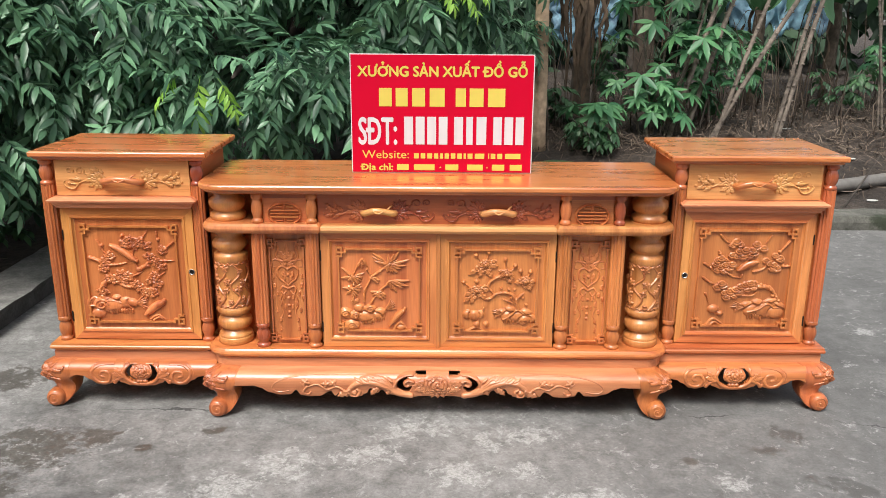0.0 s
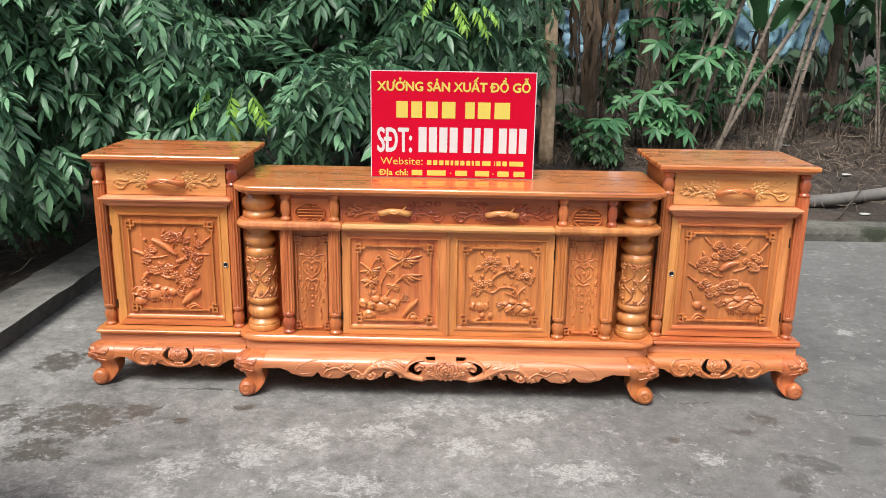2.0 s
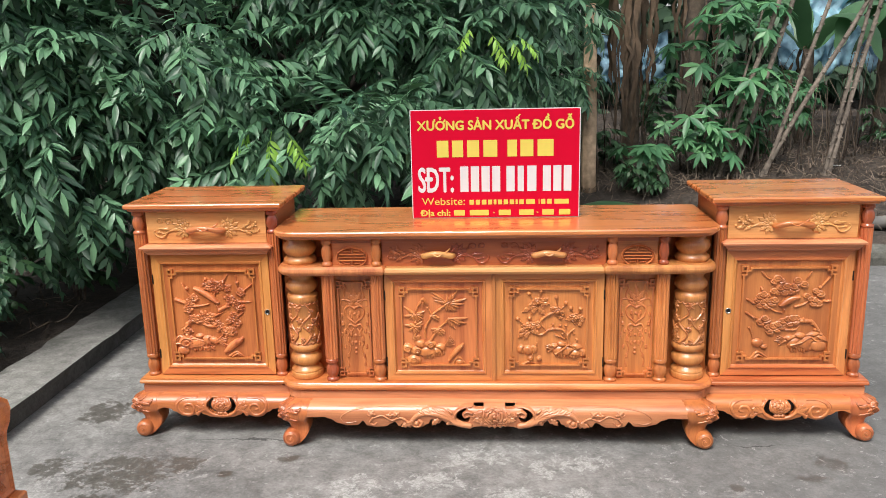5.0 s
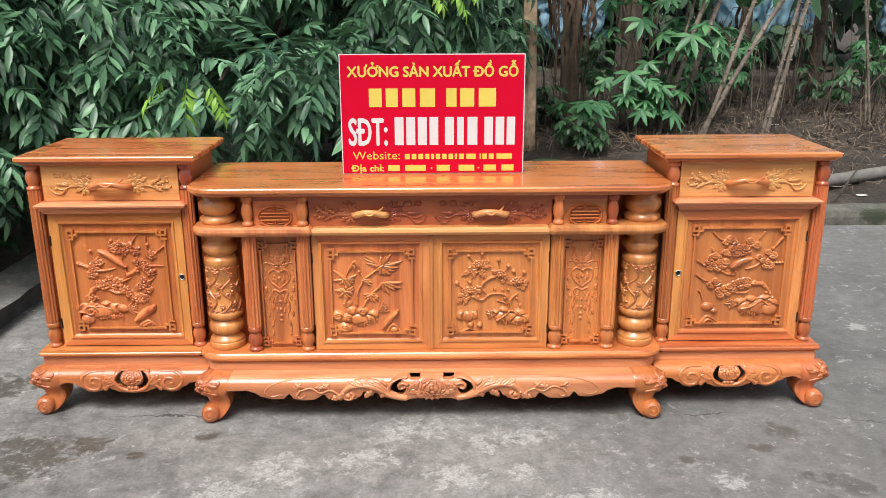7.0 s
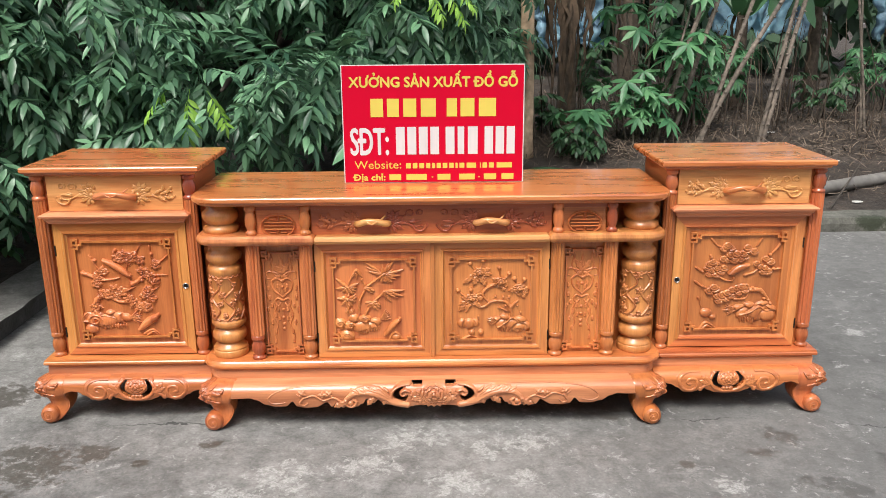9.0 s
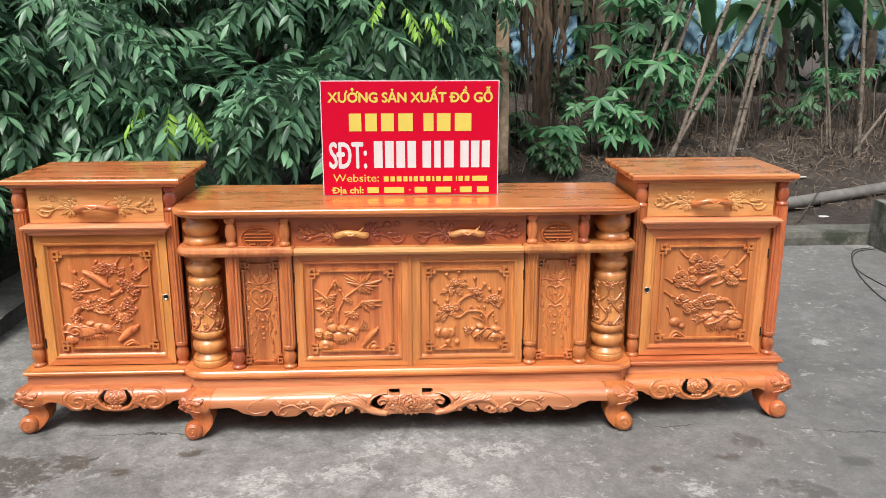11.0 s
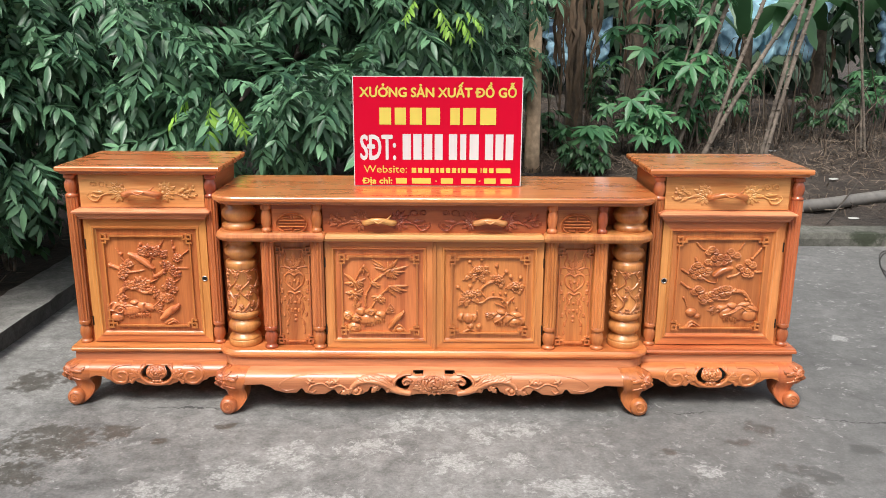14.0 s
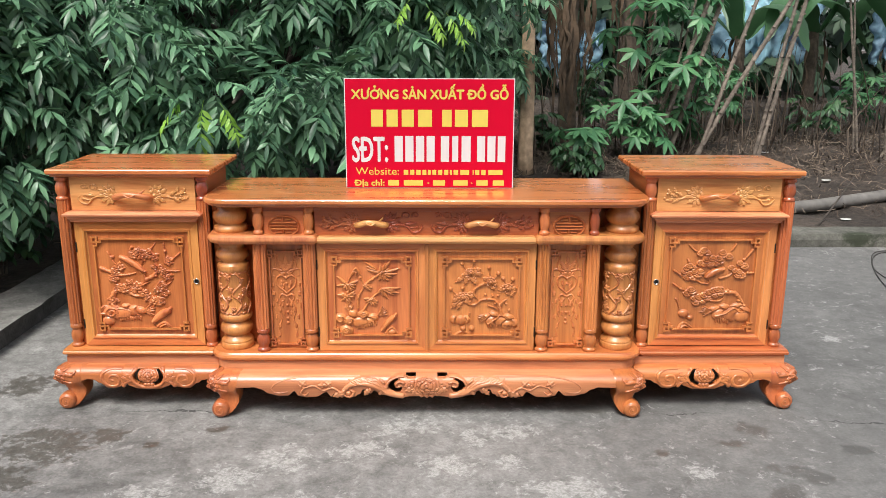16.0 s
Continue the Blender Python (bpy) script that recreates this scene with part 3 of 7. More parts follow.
class Carving:
    """A shallow relief cut from one board: a fine height sheet on which shapes are laid over one another.

    Places are percent of the sheet's width and height, sizes percent of its width, heights metres."""

    def __init__(self, width, height, step=0.0016, seed=1):
        self.w, self.h, self.step = width, height, step
        self.nx, self.ny = int(width / step) + 1, int(height / step) + 1
        self.z = np.full((self.ny, self.nx), -0.0012)
        self.r = random.Random(seed)

    def window(self, u, v, reach):
        """The part of the sheet round a place (metres), and each cell's offset from it."""
        s = self.step
        i0, i1 = max(0, int((u - reach) / s)), min(self.nx, int((u + reach) / s) + 2)
        j0, j1 = max(0, int((v - reach) / s)), min(self.ny, int((v + reach) / s) + 2)
        if i0 >= i1 or j0 >= j1:
            return None
        dx = np.arange(i0, i1) * s - u
        dy = np.arange(j0, j1) * s - v
        return (slice(j0, j1), slice(i0, i1)), dx[None, :] + 0 * dy[:, None], dy[:, None] + 0 * dx[None, :]

    def metres(self, p):
        return p[0] * self.w / 100, p[1] * self.h / 100

    def lay(self, where, inside, height, over):
        """Lays a shape on: over hides what lies below, else the higher one shows."""
        old = self.z[where]
        self.z[where] = np.where(inside, height if over else np.maximum(old, height), old)

    def dome(self, p, ru, rv, h, turn=0.0, base=0.0, over=True, power=0.5):
        u, v = self.metres(p)
        ru, rv = ru * self.w / 100, rv * self.w / 100
        got = self.window(u, v, max(ru, rv) * 1.25)
        if got is None:
            return
        where, dx, dy = got
        c, s = math.cos(turn), math.sin(turn)
        q = ((c * dx + s * dy) / ru) ** 2 + ((c * dy - s * dx) / rv) ** 2
        if over:
            self.z[where] = np.where((q > 1) & (q < 1.5), self.z[where] * 0.55, self.z[where])
        self.lay(where, q < 1, base + h * np.clip(1 - q, 0, 1) ** power, over)

    def line(self, pts, half, h, taper=0.35, over=False, rough=0.0):
        """A rounded ridge through points, thinner at its far end."""
        path = smooth_points([self.metres(p) for p in pts], 10)
        n = len(path) - 1
        half = half * self.w / 100
        for a, b, i in zip(path, path[1:], range(n)):
            k = max(1, int(np.linalg.norm(b - a) / (self.step * 1.2)))
            for j in range(k):
                t = (i + j / k) / n
                q = a + (b - a) * j / k
                r = half * (1 - (1 - taper) * t ** 1.5) * (1 + 0.22 * rough * math.sin(t * 5 * n ** 0.8) + 0.14 * rough * math.sin(t * 57))
                got = self.window(q[0], q[1], r)
                if got is None:
                    continue
                where, dx, dy = got
                d = (dx * dx + dy * dy) / (r * r)
                self.lay(where, d < 1, h * (0.45 + 0.55 * (1 - t) ** 0.5 if taper < 0.9 else 1) * np.clip(1 - d, 0, 1) ** 0.5, over)

    def blade(self, a, b, half, h=0.0085):
        """A narrow pointed leaf from a to b with a rib along it."""
        self._leaf(a, b, half, h, 0)

    def frill(self, a, b, half, h=0.008):
        """A broad leaf with a wavy edge."""
        self._leaf(a, b, half, h, 1)

    def _leaf(self, a, b, half, h, wavy):
        (ax, ay), (bx, by) = self.metres(a), self.metres(b)
        ln = math.hypot(bx - ax, by - ay)
        half = half * self.w / 100
        got = self.window((ax + bx) / 2, (ay + by) / 2, ln * 0.62 + half)
        if got is None or ln < 1e-4:
            return
        where, dx, dy = got
        c, s = (bx - ax) / ln, (by - ay) / ln
        t = (c * dx + s * dy) / ln + 0.5
        side = c * dy - s * dx - 0.1 * ln * (t - 0.5) ** 2
        tt = np.clip(t, 0, 1)
        wide = half * np.sin(np.pi * tt ** 0.75) ** 0.8 * (1 + wavy * 0.3 * np.sin(tt * 19))
        q = np.abs(side) / (wide + 1e-5)
        inside = (t > 0) & (t < 1) & (q < 1)
        rim = (t > -0.03) & (t < 1.03) & (q >= 1) & (q < 1.35)
        self.z[where] = np.where(rim, self.z[where] * 0.6, self.z[where])
        height = h * (0.45 + 0.55 * (1 - q ** 2)) * (1 - 0.3 * np.exp(-((side / (0.22 * half)) ** 2))) * (1 - 0.35 * tt) + wavy * 0.0009 * np.cos(q * 9)
        self.lay(where, inside, height + 0.0012, True)

    def bud(self, p, r, h=0.009):
        self.dome(p, r, r, h, over=False)

    def blossom(self, p, r):
        """Five flat notched petals round a small knob, seen a little aslant, over two or three small leaves."""
        turn, k = self.r.uniform(0, 6.28), self.h / self.w
        tilt = self.r.uniform(0.6, 0.95)
        for i in range(self.r.choice((1, 2, 3))):
            a = self.r.uniform(0, 6.28)
            self.frill(p, (p[0] + 1.5 * r * math.cos(a), p[1] + 1.35 * r * math.sin(a) / k), r * 0.34, 0.006)
        for i in range(5):
            a = turn + 2 * math.pi * i / 5
            x, y = p[0] + 0.55 * r * math.cos(a), p[1] + 0.55 * r * math.sin(a) * tilt / k
            self.dome((x, y), r * 0.62, r * 0.52 * tilt, 0.0026, a, 0.004 + 0.0011 * (i % 2), power=0.3)
            self.dome((x, y), r * 0.42, r * 0.3 * tilt, -0.0018, a, 0.0066 + 0.0011 * (i % 2), power=0.8)
        self.dome(p, r * 0.2, r * 0.2, 0.003, base=0.006)

    def pad(self, p, r):
        """A flat round pad lying over its neighbours, highest at its lower rim."""
        r *= self.r.uniform(0.85, 1.2)
        base = self.r.uniform(0.003, 0.0065)
        self.dome(p, r, r * 0.82, 0.004, self.r.uniform(-0.3, 0.3), base, power=0.2)
        self.dome((p[0], p[1] + r * 0.3), r * 0.72, r * 0.5, -0.0012, 0, base + 0.004, power=0.9)

    def ragged(self, p, r):
        """A full blossom: two rings of crinkled pointed petals round a small dome."""
        k = self.h / self.w
        for n, out, half, h in ((9, 1.35, 0.42, 0.0085), (7, 0.85, 0.36, 0.0125)):
            for i in range(n):
                a = 2 * math.pi * (i + 0.3 * self.r.random()) / n + n
                self.frill(p, (p[0] + r * out * math.cos(a), p[1] + r * out * 0.85 * math.sin(a) / k), r * half, h)
        self.dome(p, r * 0.3, r * 0.26, 0.004, base=0.0095)

    def rocks(self, places, sizes):
        """Rounded stones, those further down lying over the upper ones."""
        for p, s in sorted(zip(places, sizes), key=lambda q: -q[0][1]):
            self.dome(p, s * 1.08, s * 0.8, 0.0085, self.r.uniform(-0.4, 0.4), 0.0025, power=0.6)

    def swirl(self, p, r):
        """A coiled ridge on a stone."""
        k = self.h / self.w
        pts = [(p[0] + r * (1 - 0.8 * i / 18) * math.cos(0.55 * i), p[1] + r * (1 - 0.8 * i / 18) * math.sin(0.55 * i) / k * 0.8) for i in range(19)]
        self.line(pts, 1.0, 0.0128, 0.95)

    def drips(self, a, b, count, length):
        """A fringe of small tongues that hangs below the stones."""
        for i in range(count):
            t = (i + 0.5) / count
            x, y = a[0] + (b[0] - a[0]) * t, a[1] + (b[1] - a[1]) * t + 2.0
            self.blade((x, y), (x + 0.6, y - length * self.r.uniform(0.8, 1.25)), 1.1, 0.0075)

    def needles(self, p, count, length, a0, a1):
        """A fan of thin spikes."""
        k = self.h / self.w
        for i in range(count):
            a = a0 + (a1 - a0) * (i + 0.3 * self.r.random()) / (count - 1)
            ln = length * self.r.uniform(0.75, 1.1)
            self.blade(p, (p[0] + ln * math.cos(a), p[1] + ln * math.sin(a) / k), 0.8, 0.0065)

    def drop(self, tail, head, half):
        """A plain smooth drop shape, thick at its head."""
        k = self.h / self.w
        for i in range(15):
            t = i / 14
            r = half * (0.3 + 0.7 * math.sin(math.pi * min(1, 0.15 + 0.62 * t)) ** 1.3)
            self.dome((tail[0] + (head[0] - tail[0]) * t, tail[1] + (head[1] - tail[1]) * t + 1.2 * math.sin(math.pi * t)), r, r, 0.0115, over=False)
        self.dome((head[0] + (head[0] - tail[0]) * 0.1, head[1] + (head[1] - tail[1]) * 0.12 + 0.6 / k), half * 0.5, half * 0.48, 0.0105, over=False)

    def done(self, name, place, material, parent, label="", lift=1.0):
        """Makes the mesh; place takes metres across, metres up and the height to a point in space."""
        z = self.z
        up = z > -0.001
        quad = up[:-1, :-1] | up[1:, :-1] | up[:-1, 1:] | up[1:, 1:]
        used = np.zeros_like(up)
        for dj in (0, 1):
            for di in (0, 1):
                used[dj:self.ny - 1 + dj, di:self.nx - 1 + di] |= quad
        ids = np.cumsum(used.ravel()).reshape(used.shape) - 1
        jj, ii = np.nonzero(used)
        verts = [place(i * self.step, j * self.step, float(z[j, i]) * lift) for j, i in zip(jj.tolist(), ii.tolist())]
        qj, qi = np.nonzero(quad)
        faces = np.stack([ids[qj, qi], ids[qj, qi + 1], ids[qj + 1, qi + 1], ids[qj + 1, qi]], 1).tolist()
        me = bpy.data.meshes.new(name)
        me.from_pydata(verts, [], faces)
        me.materials.append(material)
        me.polygons.foreach_set("use_smooth", [True] * len(me.polygons))
        ob = new(name, me)
        ob.parent = parent
        return tagged(ob, label) if label else ob


def both_ways(d, rows):
    """Rows of places mirrored about the middle of the sheet where d is negative."""
    return [(p if d > 0 else (100 - p[0], p[1])) for p in rows]


def spray_sheet(d, curls):
    """A blossom with pointed petals beside a handle and a tail of curls or knotted leaves that runs outwards."""
    c = Carving(0.15, 0.088, 0.0015, 3 if curls else 4)
    m = lambda *rows: both_ways(d, rows)
    heart = m((16, 47))[0]
    for tip in ((2, 62), (8, 88), (22, 97), (36, 92), (48, 74), (52, 46), (42, 20), (28, 6), (14, 8), (4, 25)):
        c.frill(heart, m(tip)[0], 5.6, 0.0062)
    c.dome(heart, 4.5, 4.5, 0.004, base=0.004)
    c.line(m((30, 45), (50, 42), (68, 30), (84, 34)), 2.4, 0.006)
    if curls:
        for x, y, r in ((58, 80, 10), (80, 82, 8)):
            c.line(m(*[(x + r * (1 - 0.6 * i / 14) * math.cos(3.6 - 0.5 * i), y + 1.5 * r * (1 - 0.6 * i / 14) * math.sin(3.6 - 0.5 * i)) for i in range(15)]), 1.7, 0.005)
        c.line(m((62, 34), (72, 14), (86, 16), (96, 34), (92, 44)), 2.6, 0.0065)
        for tip in ((70, 58), (84, 52)):
            c.blade(m((56, 46))[0], m(tip)[0], 3.2, 0.0055)
        c.bud(m((84, 34))[0], 3.2, 0.006)
    else:
        for a, b in (((54, 50), (70, 66)), ((60, 40), (78, 20)), ((66, 48), (86, 60)), ((74, 38), (94, 30)), ((80, 52), (92, 80)), ((70, 60), (74, 86))):
            c.frill(m(a)[0], m(b)[0], 3.6, 0.006)
        for p in ((66, 30), (80, 46), (90, 58), (88, 74), (96, 40)):
            c.bud(m(p)[0], 3.0, 0.006)
    return c


def side_ornament():
    """A tall mirrored ornament: finial, heart, coils and hanging beads."""
    c = Carving(0.132, 0.34, 0.0015, 6)
    c.frill((50, 80), (50, 98), 6, 0.006)
    for d in (-1, 1):
        def m(*rows):
            return both_ways(d, rows)
        c.frill(m((52, 80))[0], m((72, 92))[0], 6, 0.0055)
        c.frill(m((52, 78))[0], m((66, 76))[0], 5, 0.0055)
        c.line(m((84, 94), (76, 98), (72, 93), (78, 86), (70, 80), (60, 76)), 3.0, 0.0055, 0.7)
        c.line(m((60, 80), (84, 82), (90, 76), (80, 74)), 2.6, 0.005)
        c.line(m((50, 72), (64, 75), (76, 71), (72, 63), (58, 58), (50, 55)), 3.2, 0.006, 0.8)
        c.line(m((88, 80), (94, 68), (88, 56), (92, 47), (86, 38)), 2.4, 0.005, 0.6)
        c.line(m((52, 52), (64, 54), (70, 50), (62, 46), (56, 49)), 2.6, 0.0055, 0.8)
        c.line(m((66, 46), (74, 36), (66, 26), (76, 16), (70, 6)), 2.2, 0.0048, 0.5)
        for p, r in (((86, 64), 4), ((84, 54), 5), ((78, 46), 4.5), ((88, 42), 4), ((62, 42), 4.5), ((70, 36), 4.5), ((60, 32), 4), ((80, 28), 4.5), ((72, 18), 4.5), ((74, 8), 4), ((62, 66), 5), ((58, 62), 4)):
            q = m(p)[0]
            c.blade((q[0], q[1] + 3.4), (q[0], q[1] - 2.2), r * 0.75, 0.005)
            c.bud((q[0], q[1] - 0.6), r * 0.72, 0.0062)
    for y in (72, 66, 42, 34, 27, 22):
        c.bud((50, y), 4.4, 0.006)
    return c


def vine_sheet(seed):
    """Grapevine for a drum: winding stems, lobed leaves and bunches of grapes."""
    c = Carving(0.3, 0.168, 0.0015, seed)
    r = c.r
    k = c.w / c.h
    for n in range(6):
        u = 3 + 16.5 * n
        c.line(((u, 4), (u + 9, 26), (u - 1, 50), (u + 10, 74), (u + 2, 97)), 1.35, 0.006, 0.8)
        for j in range(4):
            p = (u + (10 if j % 2 else -3) + r.uniform(-2, 2), 14 + 24 * j + r.uniform(-5, 5))
            if (n + j) % 3 == 0:
                for a in range(10):
                    c.dome((p[0] + 1.5 * (a % 3 - 1) + 0.7 * (a // 3 % 2), p[1] - 2.6 * (a // 3)), 1.05, 1.05, 0.005, base=0.003)
            else:
                a0 = r.uniform(0, 6.28)
                for q in range(5):
                    c.frill(p, (p[0] + 5.2 * math.cos(a0 + 1.25 * q), p[1] + 5.2 * k * math.sin(a0 + 1.25 * q)), 1.5, 0.0062)
                c.bud(p, 0.9, 0.008)
        c.line(((u + 6, 40), (u + 13, 46), (u + 15, 58), (u + 11, 60)), 0.7, 0.004, 0.8)
    for n in range(16):
        u = 6.25 * n
        c.line(((u, 2), (u + 1.6, 6), (u + 4.6, 6), (u + 6.25, 2)), 0.9, 0.004, 0.95)
        c.line(((u, 98), (u + 1.6, 94), (u + 4.6, 94), (u + 6.25, 98)), 0.9, 0.004, 0.95)
    return c


def middle_apron_sheet():
    """A rose among leaves, and on both sides an acanthus sweep, a thin vine and the border of the field."""
    c = Carving(1.16, 0.094, 0.0016, 8)
    s = 100 / 1.16
    at = lambda x, z: (50 + x * s, 50 + z / 0.094 * 100)
    for d in (-1, 1):
        p = lambda x, z: at(d * x, z)
        c.line([p(0.084, 0.038), p(0.11, 0.035), p(0.135, 0.022), p(0.143, 0.0), p(0.134, -0.024), p(0.1, -0.038)], 0.5, 0.011, 0.8)
        c.line([p(0.082, 0.016), p(0.098, 0.02), p(0.111, 0.011), p(0.106, 0.0), p(0.096, 0.002)], 0.42, 0.009, 0.8)
        for k, (dz, half) in enumerate(((0.0, 0.95), (0.012, 0.55), (0.022, 0.4))):
            c.line([p(0.09, -0.036), p(0.135, -0.026 + dz * 0.6), p(0.185, 0.002 + dz), p(0.235, 0.014 + dz * 0.8), p(0.275, 0.006 + dz * 0.4), p(0.298, -0.016)], half, 0.0125 - 0.002 * k, 0.75)
        c.line([p(0.298, -0.016), p(0.29, -0.034), p(0.27, -0.036), p(0.262, -0.022), p(0.272, -0.014)], 0.6, 0.012, 0.7)
        c.dome(p(0.281, -0.026), 0.9, 0.9, 0.01)
        c.frill(p(0.295, -0.02), p(0.338, -0.04), 0.9, 0.009)
        c.frill(p(0.2, -0.004), p(0.226, -0.034), 0.7, 0.009)
        c.frill(p(0.16, -0.012), p(0.172, -0.034), 0.6, 0.009)
        for i in range(6):
            c.blade(p(0.15 + 0.02 * i, 0.008 + 0.012 * math.sin(0.6 + 0.45 * i)), p(0.172 + 0.022 * i, 0.026 + 0.008 * math.sin(0.6 + 0.45 * i)), 0.32, 0.0075)
        c.line([p(0.31, -0.022), p(0.34, -0.004), p(0.372, -0.014), p(0.405, 0.004), p(0.44, -0.004), p(0.462, 0.01)], 0.3, 0.006, 0.7)
        for x, z in ((0.375, 0.006), (0.445, 0.012), (0.352, 0.01)):
            for i in range(4):
                c.blade(p(x, z), p(x + 0.018 * math.cos(1.4 * i + x * 30), z + 0.014 * math.sin(1.4 * i + x * 30)), 0.4, 0.0065)
            c.bud(p(x, z), 0.5, 0.008)
        c.line([p(0.44, -0.004), p(0.452, -0.024), p(0.438, -0.034), p(0.426, -0.024)], 0.34, 0.007, 0.7)
        c.line([p(0.13, 0.036), p(0.3, 0.037), p(0.44, 0.034), p(0.52, 0.022), p(0.556, -0.002), p(0.552, -0.02), p(0.53, -0.026), p(0.5, -0.02)], 0.2, 0.003, 0.9)
        for a in (0.15, 0.6, -0.5, 1.05):
            c.frill(p(0.03, 0.0), p(0.03 + 0.054 * math.cos(a), 0.0 + 0.03 * math.sin(a)), 1.05, 0.009)
    for i in range(9):
        a = math.pi * (1.06 + 0.88 * i / 8)
        c.frill(at(0.03 * math.cos(a), -0.008), at(0.062 * math.cos(a), -0.012 + 0.034 * math.sin(a)), 0.95, 0.0085)
    for n, k, half, base in ((9, 0.8, 0.46, 0.006), (7, 0.52, 0.44, 0.009), (4, 0.24, 0.42, 0.012)):
        for i in range(n):
            a = 2 * math.pi * i / n + n
            c.dome(at(0.042 * k * math.cos(a), 0.004 + 0.025 * k * math.sin(a)), 4.0 * half * 0.9, 4.0 * half * 0.52, 0.004, a + 1.57, base + 0.0006 * (i % 3))
    c.dome(at(0, 0.007), 0.6, 0.5, 0.004, base=0.0145)
    return c


def side_apron_sheet():
    """A rose in an open ring between two rolled leaves."""
    c = Carving(0.4, 0.094, 0.0015, 9)
    s = 100 / 0.4
    at = lambda x, z: (50 + x * s, 50 + z / 0.094 * 100)
    for d in (-1, 1):
        p = lambda x, z: at(d * x, z)
        c.line([p(0.0, -0.041), p(0.028, -0.038), p(0.052, -0.022), p(0.062, 0.004), p(0.05, 0.026)], 1.5, 0.008, 0.8)
        c.line([p(0.058, 0.026), p(0.052, 0.034), p(0.044, 0.03), p(0.047, 0.024)], 0.8, 0.008, 0.8)
        c.line([p(0.062, -0.012), p(0.085, -0.024), p(0.094, -0.036), p(0.098, -0.028)], 1.5, 0.007, 0.6)
        c.frill(p(0.064, -0.006), p(0.094, 0.02), 2.4, 0.007)
        c.frill(p(0.07, -0.012), p(0.1, 0.002), 2.0, 0.007)
        c.line([p(0.098, 0.032), p(0.14, 0.03), p(0.166, 0.014), p(0.168, -0.012), p(0.146, -0.034), p(0.118, -0.034), p(0.106, -0.012), p(0.116, 0.006), p(0.136, 0.006), p(0.142, -0.008), p(0.13, -0.014)], 1.35, 0.007, 0.85)
        c.line([p(0.098, 0.036), p(0.15, 0.034), p(0.178, 0.014), p(0.18, -0.012)], 0.55, 0.0045, 0.6)
    for n, k, half, base in ((9, 0.82, 0.5, 0.003), (6, 0.52, 0.46, 0.006), (4, 0.24, 0.4, 0.009)):
        for i in range(n):
            a = 2 * math.pi * i / n + n
            c.dome(at(0.034 * k * math.cos(a), 0.006 + 0.022 * k * math.sin(a)), 8.2 * half * 0.8, 8.2 * half * 0.5, 0.0045, a + 1.57, base + 0.0006 * (i % 3))
    c.dome(at(0, 0.004), 1.5, 1.2, 0.004, base=0.0115)
    for x in (-0.012, 0.0, 0.012):
        c.dome(at(x, -0.03), 1.7, 1.6, 0.005, base=0.002)
    return c


def plum_tree(c):
    """Plum branches in two tiers over a curved trunk, with rocks below."""
    c.rocks(((6, 22), (15, 20), (10, 11), (31, 26), (39, 22), (26, 18), (47, 22)), (7, 10, 6.5, 5, 7, 9, 5))
    c.drips((22, 13), (47, 14), 9, 5)
    c.needles((51, 22), 7, 13, -0.75, 0.7)
    c.swirl((15, 20), 7.5)
    c.line(((3, 19), (12, 19), (22, 24), (34, 22), (45, 16)), 1.5, 0.011)
    c.line(((17, 25), (16, 35), (22, 43), (33, 43), (42, 38), (56, 37), (69, 31)), 2.6, 0.009, rough=1.0)
    c.line(((7, 67), (15, 64), (24, 60), (35, 60), (45, 62)), 1.9, 0.008, rough=1.0)
    c.line(((56, 55), (64, 59), (69, 63), (81, 64), (94, 64)), 1.9, 0.008, rough=1.0)
    for twig in (((16, 84), (21, 74), (25, 69)), ((63, 86), (70, 95)), ((78, 93), (78, 85), (80, 76)), ((95, 83), (86, 76), (80, 69)), ((54, 78), (52, 69)),
                 ((76, 48), (84, 53)), ((51, 49), (60, 53)), ((61, 26), (63, 31)), ((41, 87), (43, 82)), ((56, 55), (53, 61))):
        c.line(twig, 0.95, 0.007, rough=1.0)
    c.drop((30, 79), (53, 65), 3.6)
    for p in ((44, 81), (66, 79), (50, 85), (59, 83), (54, 79), (82, 74), (27, 68), (20, 56), (22, 62), (68, 68), (79, 58), (74, 63),
              (37, 51), (45, 48), (40, 45), (51, 40), (68, 44), (75, 41), (72, 48), (57, 36), (69, 32), (62, 32), (17, 33), (26, 46), (31, 45)):
        c.blossom(p, 5.0)
    for p in ((43, 89), (79, 85), (21, 79), (67, 59), (63, 85), (86, 76), (84, 60)):
        c.bud(p, 1.9)
    c.drop((60, 10), (78, 22), 4.2)
    c.line(((64, 5), (72, 9), (80, 4)), 1.6, 0.006)
    c.line(((67, 4), (73, 7), (77, 4)), 1.2, 0.008)


